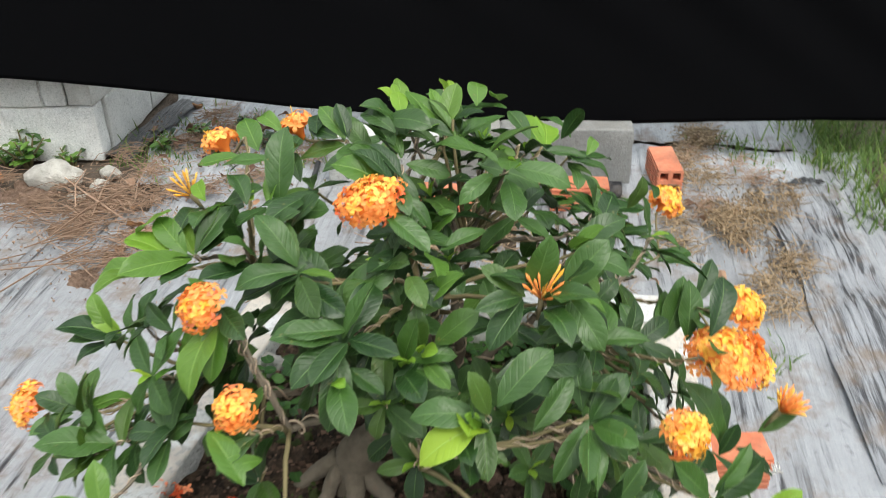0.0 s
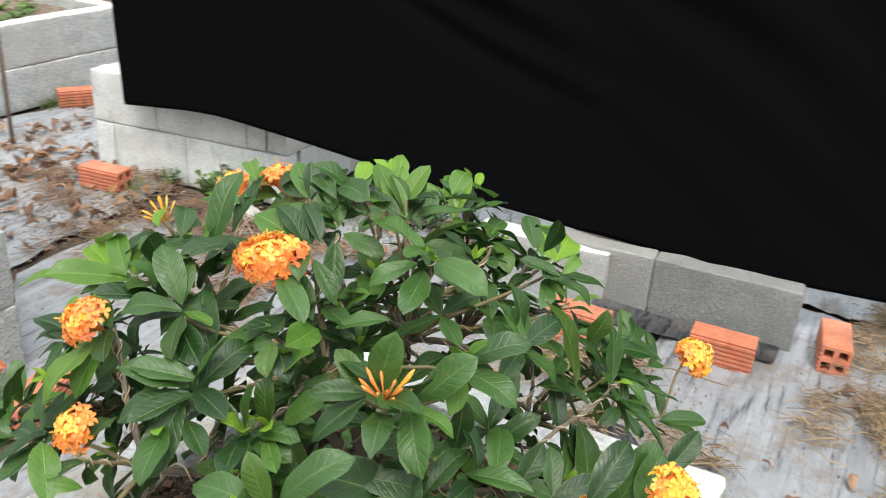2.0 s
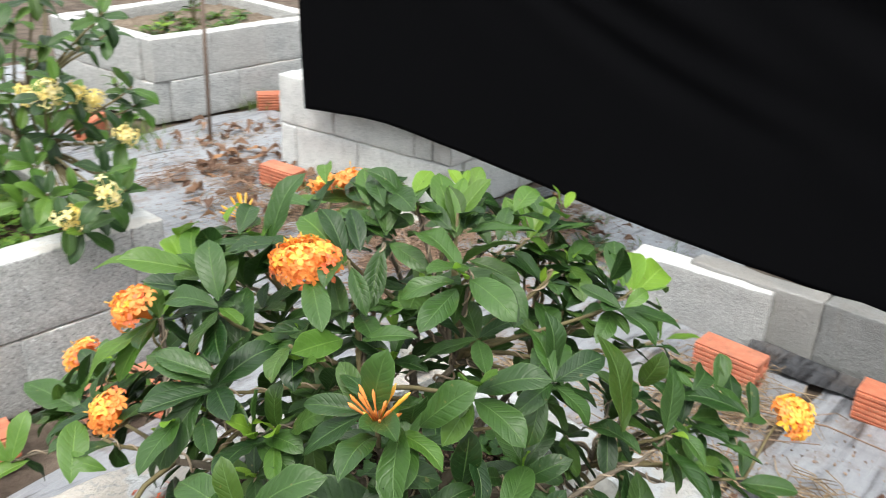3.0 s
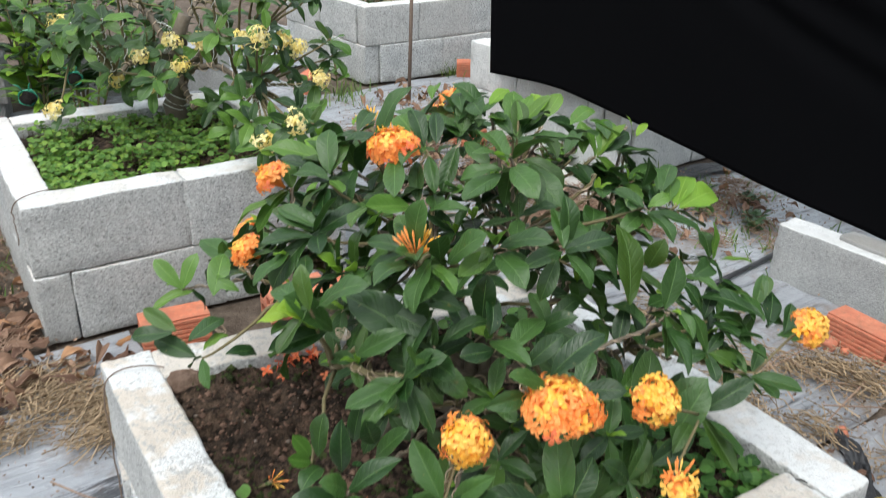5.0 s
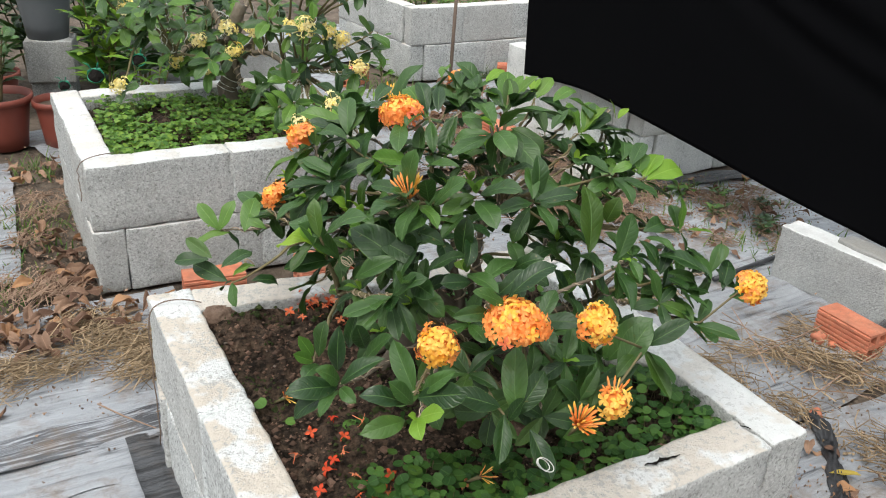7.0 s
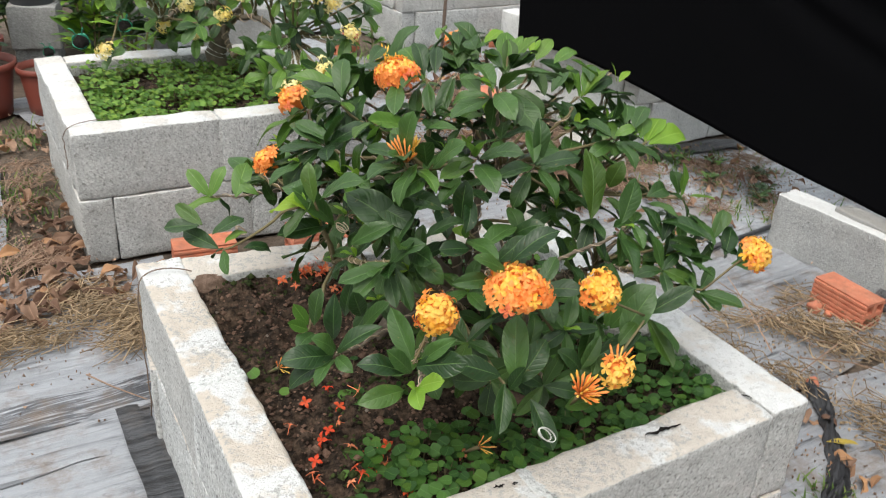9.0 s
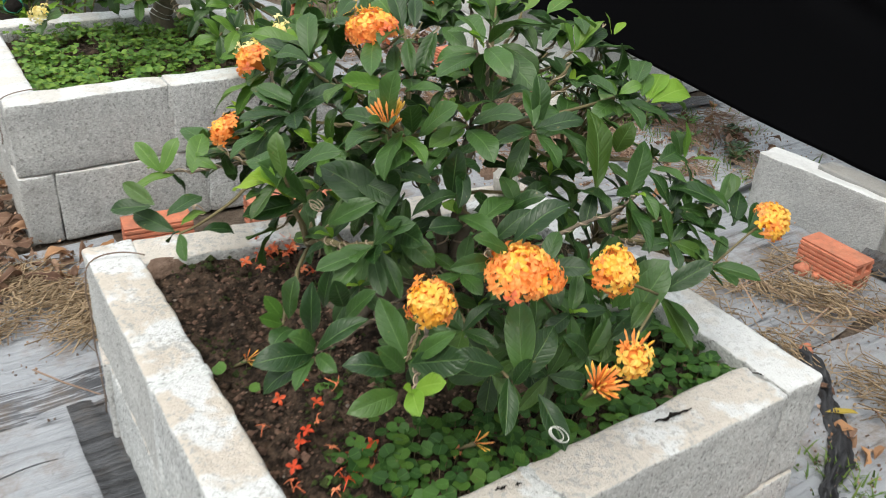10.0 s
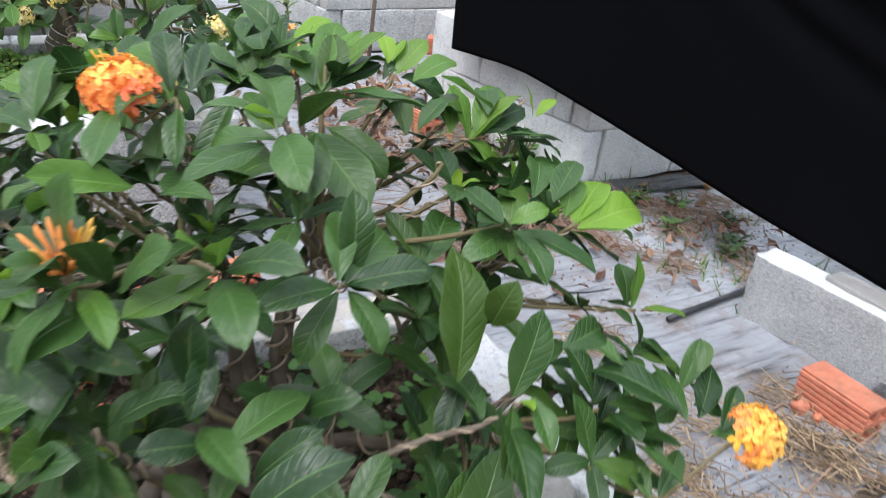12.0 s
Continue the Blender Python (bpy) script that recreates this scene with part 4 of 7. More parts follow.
sprig((0.539, 0.219, 0.889),
      (-46, -9, -4, -100, -22, -111, 68, 74, "o"), (-18, -31, -65, 83, 43, -106, 47, 66, "o"))
sprig((0.590, 0.242, 0.892),
      (3, 1, 7, 67, 41, -114, 49, 66, "o"), (1, 1, 5, 120, 15, -93, 72, 66, "o"), (3, 3, 11, 27, -5, -29, 82, 57, "o"), (15, 4, 26, 27, 19, -132, 69, 66, "o"), (4, 9, 39, 81, 15, -111, 74, 57, "o"), (-3, -1, -4, -131, -53, -127, 37, 74, "o"), (6, -2, -2, -65, -13, -99, 74, 57, "o"), (11, 2, 7, 138, 6, -96, 79, 70, "o"))
sprig((0.590, 0.242, 0.892),
      (-2, 7, 25, 63, 17, -107, 73, 57, "o"))
sprig((0.664, 0.210, 0.928),
      (-2, -7, -24, 74, 39, -103, 51, 66, "o"), (-5, -6, -26, 108, 24, -85, 65, 66, "o"), (1, -7, -23, 41, 20, -115, 69, 74, "o"), (9, -8, -20, -18, -1, -105, 78, 79, "o"), (5, -6, -17, 51, 21, -110, 68, 49, "o"), (-3, -6, -20, 85, 33, -91, 57, 66, "M"), (-9, -5, -17, 106, 15, -85, 75, 57, "o"), (6, -6, -17, 46, 9, -87, 77, 66, "o"))
sprig((0.664, 0.210, 0.928),
      (21, -10, -25, 30, -11, -21, 74, 82, "o"))
sprig((0.740, 0.330, 0.888),
      (3, -1, 0, 40, 37, -128, 52, 53, "M"), (-5, 4, 10, 99, 42, -78, 48, 35, "N"), (-2, 4, 12, 49, 39, -120, 50, 30, "N"), (8, -3, -2, 19, -17, -3, 72, 57, "o"), (-10, 0, -6, 49, 33, -116, 56, 57, "o"))
sprig((0.628, 0.115, 0.909),
      (0, 1, 2, -157, 18, -21, 66, 66, "o"), (0, -3, -9, -80, -8, -119, 80, 72, "o"), (-14, -3, -18, -147, -10, -95, 74, 72, "o"), (24, -4, -6, -97, -24, -91, 66, 70, "o"), (-4, 0, -9, -140, 40, 11, 46, 43, "N"), (-3, 10, -7, 99, 9, -109, 80, 95, "o"), (14, 44, -19, -57, 37, 145, 51, 81, "o"), (23, 56, -28, -57, -22, -78, 67, 90, "o"))
sprig((0.628, 0.115, 0.909),
      (37, 67, -26, -34, -24, -61, 64, 68, "o"), (-2, 1, -16, 78, -59, 69, 31, 69, "o"), (-6, 19, -20, 163, -15, -146, 67, 59, "o"))
sprig((0.451, 0.154, 0.841),
      (10, -11, -27, -134, 55, 40, 35, 41, "M"), (6, -9, -23, -61, 39, 160, 43, 41, "M"), (0, -1, -2, -131, -7, -130, 83, 49, "o"), (4, -2, -5, -110, -15, -136, 74, 49, "o"), (58, 5, -9, -145, 18, 7, 69, 90, "M"), (79, 3, -14, -41, 15, -174, 68, 61, "o"), (5, -18, -37, -93, 51, 116, 36, 74, "M"), (33, -20, -49, -99, 49, 102, 39, 74, "o"))
sprig((0.818, 0.297, 0.835),
      (-1, 0, -1, 130, 62, -46, 27, 60, "M"), (2, -1, 0, 28, 35, -131, 54, 74, "M"), (8, -2, 2, 60, 35, -99, 53, 74, "M"), (31, -9, 7, -3, 1, -105, 83, 66, "o"), (-1, 0, -1, 2, -41, -10, 49, 57, "M"), (-33, 5, -16, 12, -26, -4, 63, 74, "o"), (-24, 7, -3, 116, -35, 107, 55, 57, "o"), (-18, 5, 3, 80, 44, -83, 44, 57, "M"))
sprig((0.818, 0.297, 0.835),
      (5, 0, 3, 30, 19, -118, 68, 74, "o"), (19, 4, 26, 85, 19, -67, 69, 49, "o"), (31, -5, 10, 19, -11, -25, 75, 74, "o"), (-2, 0, -2, 34, -46, 15, 43, 74, "M"), (-25, -1, -15, 20, -38, 4, 51, 74, "o"))
sprig((0.883, 0.346, 0.864),
      (12, -9, -14, 124, 65, -46, 24, 35, "N"), (16, -11, -14, 37, 25, -115, 62, 35, "N"), (-1, -13, -41, -50, -54, -42, 35, 61, "o"), (33, -30, -49, -31, -63, -30, 27, 57, "o"), (26, -26, -45, -70, -65, -53, 24, 52, "o"))
sprig((0.818, 0.112, 0.830),
      (0, -2, -4, -67, -17, -67, 73, 61, "o"), (8, -4, -3, -31, -15, -68, 71, 73, "o"), (-3, -1, -6, -140, -9, -75, 69, 57, "o"), (-4, 0, -5, -96, -14, -62, 73, 41, "o"), (0, -1, -3, -142, 27, -4, 56, 49, "o"), (-1, 11, 26, -108, 59, 31, 24, 66, "o"), (18, 4, 23, 74, 17, -68, 69, 57, "o"), (-16, -32, 16, 114, 8, -80, 82, 55, "o"))
sprig((0.818, 0.112, 0.830),
      (-10, -30, 15, 2, 25, -133, 57, 34, "M"))
sprig((0.904, 0.182, 0.797),
      (-1, 0, -1, 55, 14, -71, 67, 82, "N"), (3, -3, -4, 27, 5, -78, 71, 90, "N"), (5, -4, -5, 15, -9, -48, 71, 66, "M"), (-2, -2, -6, 5, -32, -23, 55, 66, "o"), (-7, 10, 2, 70, 22, -85, 66, 66, "M"), (-20, 15, 16, 55, 21, -83, 63, 66, "o"))
sprig((0.672, 0.026, 0.817),
      (3, 1, 5, 75, 80, -90, 10, 68, "o"), (-2, -15, 10, 7, 9, -103, 64, 69, "o"), (-6, -17, 10, -157, -3, -75, 67, 62, "o"), (-4, 1, -5, -134, -46, -109, 42, 60, "o"), (1, -10, 4, -53, -35, -77, 53, 54, "o"), (-6, -21, 17, 88, 36, -91, 54, 59, "o"), (0, -15, 11, 61, 10, -68, 75, 78, "o"))
sprig((0.583, 0.013, 0.835),
      (-3, 3, 7, -125, 44, 27, 42, 49, "M"), (1, 2, 5, -84, 48, 128, 38, 49, "M"), (-3, -1, -4, -139, -2, -58, 75, 72, "o"), (-3, -6, 3, -172, -15, -113, 63, 42, "o"), (3, 5, -8, -76, -7, -132, 78, 70, "o"), (5, 6, -2, -42, 26, -174, 54, 75, "o"))
sprig((0.782, 0.048, 0.720),
      (0, 0, -1, -65, -53, -68, 37, 59, "o"), (-3, 1, -1, -121, -43, -90, 43, 57, "o"), (-21, -44, 26, 90, 62, -81, 28, 104, "o"))
sprig((0.808, -0.020, 0.744),
      (-7, 2, -3, -103, -43, -83, 45, 57, "o"), (-1, 1, 1, -84, 23, 78, 66, 25, "N"), (7, 0, 5, -78, -28, -74, 62, 45, "o"), (-24, 32, 49, -64, 68, -123, -12, 49, "o"), (27, 9, 44, 32, 3, -63, 64, 49, "o"), (-23, 17, -28, 109, -2, -174, 83, 77, "o"), (-13, 13, -15, -88, -10, -92, 80, 100, "o"), (-49, 98, -23, 101, 17, -87, 73, 51, "o"))
sprig((0.808, -0.020, 0.744),
      (-8, 2, 4, 50, 60, -96, 25, 70, "o"))
sprig((0.912, 0.062, 0.671),
      (-4, 3, 2, 49, 45, -88, 36, 57, "o"), (7, 0, 6, -2, -16, -58, 62, 57, "o"), (-4, 4, 5, 128, 47, -54, 43, 63, "o"), (19, 10, 40, 131, 8, -69, 81, 57, "o"), (7, -3, 0, -72, 5, 46, 79, 49, "o"), (65, -28, 17, 147, 13, -74, 73, 87, "o"), (67, -33, 12, 97, 16, -45, 70, 66, "o"), (63, -43, -9, 130, -12, 151, 77, 82, "o"))
sprig((0.912, 0.062, 0.671),
      (29, -27, -17, -66, -2, 4, 84, 57, "o"), (35, -49, -45, 117, -20, 104, 70, 57, "o"), (48, -43, -25, 100, 11, -32, 74, 66, "o"))
sprig((1.009, 0.223, 0.676),
      (-5, 3, 1, 74, 69, -63, 15, 60, "M"), (4, -1, 2, -26, 6, 180, 84, 49, "M"), (-5, 3, 1, 120, -14, 76, 71, 41, "o"), (-2, 0, -3, -62, -68, -44, 21, 49, "o"), (6, -15, -24, -49, -36, -38, 54, 68, "o"), (-9, 6, 3, 91, 43, -59, 43, 49, "o"))
sprig((1.028, 0.132, 0.641),
      (2, -2, -1, 50, 49, -84, 31, 57, "o"), (9, -2, 6, 15, -56, -19, 29, 57, "o"), (-1, -1, -3, 109, -13, 57, 69, 49, "o"), (2, -5, -6, 122, -65, 17, -7, 49, "o"), (13, -14, -12, 13, -21, -38, 59, 49, "o"), (17, -1, 17, 63, 30, -71, 50, 41, "o"), (18, -23, -21, 59, 28, -71, 50, 66, "o"), (27, -35, -31, 14, -14, -48, 62, 57, "o"))
sprig((1.028, 0.132, 0.641),
      (0, -10, -16, 96, -5, 19, 69, 57, "o"), (36, -38, -26, 52, 27, -75, 50, 57, "o"))
sprig((0.960, 0.000, 0.620),
      (-6, 0, -5, -33, -3, -114, 75, 70, "o"), (-9, 3, -3, 101, 14, -38, 72, 57, "o"), (-3, 2, 0, 50, 19, -68, 54, 57, "o"), (-7, 0, -7, -78, 5, 33, 76, 57, "o"))
sprig((0.833, -0.089, 0.632),
      (2, 2, 4, -5, 36, -125, 34, 75, "o"), (0, -1, -1, -62, -40, -74, 49, 80, "o"), (5, -4, -2, -71, -14, -80, 76, 66, "o"), (-9, -10, -20, -161, -16, -90, 50, 74, "o"), (-12, 0, -9, -137, -12, -65, 56, 57, "o"))
sprig((0.382, -0.138, 0.621),
      (-3, -1, -1, -158, 11, -51, 57, 74, "o"), (1, 1, 2, -7, 38, -135, 38, 74, "o"), (-3, -3, -5, -116, -3, -120, 87, 57, "o"), (1, -2, -2, -64, 3, -159, 57, 40, "o"), (-1, 3, 4, -132, 46, -16, 23, 57, "o"), (-5, -5, -7, -162, -21, -107, 56, 67, "o"))
sprig((0.347, -0.078, 0.622),
      (8, 3, 5, 40, 79, -125, 11, 57, "o"), (34, -9, -12, 67, 86, -119, 4, 72, "o"), (0, 4, 6, -174, 61, -78, 3, 41, "M"), (0, 0, 0, -147, 37, -24, 36, 41, "M"), (11, -4, -5, -121, 12, 59, 78, 49, "o"), (50, 7, 16, -25, 80, -131, 3, 57, "o"))
sprig((0.478, -0.197, 0.644),
      (-12, -6, -10, -167, 25, -53, 41, 66, "o"), (-1, 2, 2, 123, 51, -95, 32, 74, "o"), (4, -3, -3, -34, 24, -147, 41, 74, "o"), (-3, -7, -10, -159, 52, -54, 12, 57, "o"), (10, 0, 2, -33, 48, -148, 21, 66, "o"))
sprig((0.477, -0.252, 0.643),
      (-2, 3, 3, -91, 0, 177, 78, 41, "N"), (1, 2, 3, -51, 39, -166, 27, 49, "N"), (-3, 1, 0, -125, 47, -15, 18, 30, "N"), (-17, 2, -1, -147, 10, -41, 58, 66, "o"))
sprig((0.606, -0.177, 0.590),
      (0, 0, 0, -105, -36, -97, 54, 70, "o"), (16, -5, 0, 87, 58, -96, 32, 95, "o"), (33, -20, -12, -65, -40, -94, 46, 73, "o"), (16, -4, 1, 30, 49, -109, 33, 73, "o"), (-5, 7, 8, -179, 21, -68, 43, 74, "o"), (5, -6, -6, -37, 66, -128, 0, 49, "o"), (75, -39, -13, -50, 40, -162, 24, 66, "o"))
sprig((0.448, -0.064, 0.709),
      (0, 0, 0, -159, -7, -84, 65, 66, "o"), (9, -3, -4, -79, -40, -108, 46, 53, "o"), (19, -2, 1, -60, -51, -97, 32, 63, "o"), (9, 1, 4, -24, 52, -150, 24, 57, "o"), (-30, -42, -68, -33, 53, -151, 20, 66, "o"), (-29, -33, -55, -119, 62, -105, -28, 57, "o"))
sprig((0.499, -0.021, 0.727),
      (-6, -6, -13, -50, -23, -105, 53, 66, "o"), (11, -1, 2, 3, 28, -127, 50, 67, "o"), (0, -1, -2, 160, 33, -75, 42, 121, "o"), (-27, 30, 57, -30, 0, -120, 61, 70, "o"), (-90, 4, -4, -17, 33, -146, 44, 74, "o"), (-40, 1, -6, 90, 65, -109, 24, 63, "o"), (-59, 27, 47, -42, -10, -115, 60, 74, "o"), (2, -5, -9, -69, -56, -99, 30, 49, "o"))
sprig((0.499, -0.021, 0.727),
      (-13, 14, 22, -115, 57, 33, 29, 82, "o"), (-16, -1, 3, -103, 17, 87, 72, 74, "o"), (-10, -8, -6, -70, 9, 175, 69, 66, "o"), (-1, 4, 6, -90, 58, 150, 17, 49, "o"))
sprig((0.570, -0.009, 0.744),
      (0, -8, -16, -93, 67, -137, -17, 30, "M"), (2, -10, -18, -62, 4, -161, 67, 72, "o"), (7, -16, -28, -163, 8, -58, 60, 49, "o"), (7, 16, 37, -100, -30, -104, 59, 57, "o"), (-5, 4, 5, -76, 84, -106, -6, 66, "o"), (0, 2, -18, 101, 4, -151, 77, 32, "N"), (20, -33, -19, 42, 6, -64, 70, 83, "o"))
sprig((0.576, -0.146, 0.748),
      (4, -6, -9, -159, 7, -58, 57, 57, "o"), (28, -2, 11, 4, 39, -126, 39, 76, "o"), (23, -5, 2, -161, 32, -40, 39, 57, "o"), (34, 94, -43, 4, 43, -128, 36, 61, "o"))
sprig((0.625, 0.021, 0.720),
      (21, -9, -6, -36, 38, -164, 38, 57, "o"), (17, -10, -10, -80, -13, -111, 75, 57, "o"), (1, -1, -2, -154, 35, -25, 42, 41, "o"), (-90, 10, 31, -127, 33, 24, 54, 74, "o"))
sprig((0.730, 0.141, 0.677),
      (22, -19, -22, -68, -16, -52, 74, 49, "o"), (13, -8, -7, -63, 11, 106, 79, 49, "o"), (5, 1, 4, 129, -2, -178, 86, 41, "o"))
sprig((0.359, 0.057, 0.741),
      (7, -9, -18, -138, 49, 14, 38, 80, "N"), (29, -11, -19, -149, 48, -18, 30, 100, "o"), (21, -10, -19, -150, 4, -42, 76, 85, "o"), (3, -7, -13, -139, 23, 21, 66, 70, "o"))
sprig((0.177, 0.396, 0.608),
      (-2, 0, 1, 141, 40, -86, 39, 65, "M"), (0, -1, -1, 43, 56, -157, 33, 64, "M"), (8, 1, 0, 8, -56, -2, 34, 50, "o"), (20, 0, -4, -165, -14, -175, 75, 74, "M"), (0, 2, 4, 135, -8, -154, 66, 35, "N"))
sprig((0.215, 0.183, 0.611),
      (-32, 15, 39, 142, 20, -100, 52, 60, "o"), (-37, 14, 38, 168, -8, -121, 68, 60, "o"), (-8, 1, 3, 144, 9, -111, 57, 75, "o"), (-17, 10, 23, 41, 10, -169, 79, 65, "o"), (0, 0, -1, -81, -21, -139, 54, 50, "o"), (31, 3, 1, 29, -18, 25, 72, 55, "o"), (2, 5, 9, 41, 12, -165, 77, 45, "M"), (0, 1, 2, 145, -42, -172, 39, 35, "o"))
sprig((0.275, 0.249, 0.714),
      (9, -3, -7, 158, -20, -157, 62, 60, "o"), (-39, -18, -32, 73, 36, -140, 49, 70, "M"), (9, -3, -9, 69, -60, 135, 13, 50, "o"), (-3, -14, -29, 151, 16, -90, 60, 50, "M"), (14, 4, 8, 40, -6, 91, 81, 60, "o"))
sprig((0.426, 0.445, 0.794),
      (1, 0, 1, 60, 26, -156, 58, 66, "M"), (-6, 4, 4, 78, 31, -139, 54, 66, "M"), (-51, 21, 10, 120, -10, 179, 72, 66, "M"), (-1, 0, 0, 139, -4, -152, 79, 74, "o"), (3, 0, 3, -9, 30, 171, 60, 76, "o"), (8, -4, -1, -5, 5, 161, 85, 74, "o"), (2, -2, -1, 13, 20, 165, 68, 98, "M"), (-3, 1, -2, 166, 15, -11, 75, 98, "M"))
sprig((0.426, 0.445, 0.794),
      (3, -9, -8, -177, 9, 44, 78, 74, "o"), (-18, 19, 4, 92, 7, -162, 67, 74, "N"), (7, 31, 52, 107, -33, 139, 53, 66, "M"), (39, 4, 57, 56, 15, -177, 66, 41, "N"), (0, 19, 25, 20, 5, 130, 76, 66, "o"), (52, -14, 52, -81, 28, 135, 56, 66, "o"), (36, -26, 12, 66, -3, 149, 69, 66, "o"), (-41, 30, -5, 172, 12, 6, 78, 82, "M"))
sprig((0.460, 0.379, 0.858),
      (3, 2, 6, 56, 21, -156, 65, 57, "o"), (12, -1, 9, 51, -5, 120, 77, 30, "N"), (15, -7, -1, -59, 5, -168, 75, 57, "o"), (24, -12, -1, 13, 42, -171, 48, 49, "M"), (34, -21, -8, 20, 63, -167, 27, 98, "o"), (23, -25, -25, 42, -4, 110, 79, 57, "o"), (42, -33, -20, -137, 6, 101, 78, 57, "o"), (2, -43, -44, -76, 58, 138, 27, 98, "o"))
sprig((0.460, 0.379, 0.858),
      (56, -61, 14, 172, -1, -118, 88, 82, "o"), (-3, -36, -43, -151, 69, 104, 6, 57, "o"), (15, -17, 0, -177, 9, 25, 80, 57, "o"), (-18, -5, -28, -159, 63, 76, 16, 66, "o"), (26, -41, -11, -93, 25, 130, 58, 66, "o"))
sprig((0.500, 0.420, 0.800),
      (86, -4, 99, 71, 10, -153, 76, 57, "M"), (63, 0, 71, 117, -5, 177, 79, 66, "o"), (47, -5, 38, 0, 53, 176, 37, 84, "o"), (67, 0, 78, 8, -11, 24, 78, 66, "o"))
sprig((0.611, 0.334, 0.895),
      (-1, 2, 3, 74, 33, -123, 56, 57, "M"), (2, 0, 3, 55, 46, -136, 43, 49, "o"), (-9, 8, 6, 83, 6, -153, 79, 49, "o"), (-5, 1, -4, 110, -18, 140, 70, 66, "o"), (18, -26, -25, 82, 40, -112, 49, 74, "o"), (6, -7, -7, -152, 1, 93, 88, 82, "o"), (16, -17, -13, -160, -10, -162, 80, 57, "o"), (16, -30, -35, -124, 4, 107, 83, 49, "o"))
sprig((0.611, 0.334, 0.895),
      (-2, 3, 0, 35, 18, -171, 70, 70, "o"), (-19, 33, 11, 32, 9, 167, 77, 49, "o"), (12, -41, -26, 152, 12, -54, 77, 82, "o"), (-9, 2, -13, -99, 23, 114, 63, 57, "o"))
sprig((0.663, 0.226, 0.901),
      (1, 5, 11, 76, 35, -113, 54, 66, "M"), (4, 3, 11, 45, 41, -134, 49, 57, "M"), (5, 0, 8, 6, 45, -162, 44, 66, "M"), (-3, 11, 17, 84, 17, -116, 72, 70, "o"), (12, -4, 12, -90, 32, 106, 57, 57, "o"), (-3, 10, 14, -159, 23, 8, 67, 41, "M"), (-48, 50, 34, -96, 8, 131, 78, 66, "o"), (-53, 42, 10, -91, 13, 127, 74, 57, "o"))
sprig((0.663, 0.226, 0.901),
      (-54, 53, 34, 40, 5, -158, 85, 49, "o"))
sprig((0.765, 0.163, 0.862),
      (5, 22, 47, 91, -14, 99, 76, 74, "o"), (-2, 37, 66, 18, -30, 0, 59, 66, "M"), (-24, 52, 54, 27, 22, -138, 67, 49, "M"))
sprig((0.339, 0.400, 0.692),
      (1, 1, 2, 33, 19, 166, 64, 70, "M"), (-1, 3, 3, -170, 29, 41, 57, 57, "M"), (-1, 0, -1, -157, -20, 165, 65, 74, "o"), (4, -5, -2, -159, -44, -180, 45, 86, "o"), (7, -6, 0, -81, 30, 146, 50, 49, "o"), (11, -8, 2, -33, 54, 162, 35, 74, "o"))
sprig((0.407, 0.594, 0.623),
      (5, 3, 8, 115, 37, -105, 45, 47, "N"), (3, -2, 1, 130, 25, -82, 62, 89, "o"), (8, -7, -1, 137, 14, -73, 74, 79, "o"), (9, -15, -9, -53, -82, 159, -6, 74, "o"), (-3, 11, 10, 79, 56, -153, 23, 62, "M"), (13, -12, -2, 43, 25, 174, 54, 74, "o"), (18, -18, -4, 11, 50, 166, 37, 72, "o"), (-1, 0, -2, 150, -5, 153, 85, 66, "o"))
sprig((0.307, 0.581, 0.582),
      (0, 0, 0, 124, 30, -101, 50, 58, "o"), (-7, 3, -1, 156, -5, 176, 84, 59, "o"), (-11, 0, -7, 144, -11, 179, 76, 41, "o"), (2, 1, 3, 77, 52, -154, 25, 52, "o"), (-4, -3, -6, -34, 3, -145, 82, 74, "M"), (-1, -9, -10, 15, 46, 171, 41, 67, "o"))
sprig((0.268, 0.462, 0.607),
      (-2, 3, 2, 136, 17, -97, 62, 91, "o"), (-6, 4, 0, 125, -3, -153, 68, 74, "M"), (-2, 3, 2, -138, -4, 141, 65, 66, "o"), (-9, 2, -5, 137, -19, 178, 65, 74, "o"), (1, -3, -2, 26, 27, 170, 58, 66, "o"), (-2, 14, 12, 72, 9, 177, 59, 57, "o"))
sprig((0.289, 0.386, 0.660),
      (-12, -2, -10, 110, -2, -165, 62, 49, "o"), (-12, -6, -13, -155, -8, 141, 72, 66, "o"), (-10, 3, -5, 44, 14, 163, 63, 66, "o"), (-8, -3, -8, 35, 6, 141, 69, 57, "o"), (-12, -6, -13, -71, 46, 150, 36, 49, "o"))
sprig((0.420, 0.332, 0.816),
      (-1, 2, 1, 164, 14, -40, 75, 82, "o"), (2, -3, 0, -83, 2, -178, 67, 74, "o"), (-8, -9, -18, -66, -18, -121, 61, 81, "o"), (-1, -1, -2, -104, 66, 130, 15, 66, "o"), (0, 6, 7, 163, 53, -40, 35, 57, "o"), (19, -16, 7, -106, 59, 121, 22, 30, "N"), (16, -3, 17, -74, 59, 141, 26, 66, "o"), (-45, -3, 27, 47, -21, 62, 68, 74, "o"))
sprig((0.359, 0.338, 0.796),
      (-4, 1, -3, -164, -46, -175, 43, 82, "M"), (-4, 4, 0, -119, -1, 154, 67, 66, "o"))
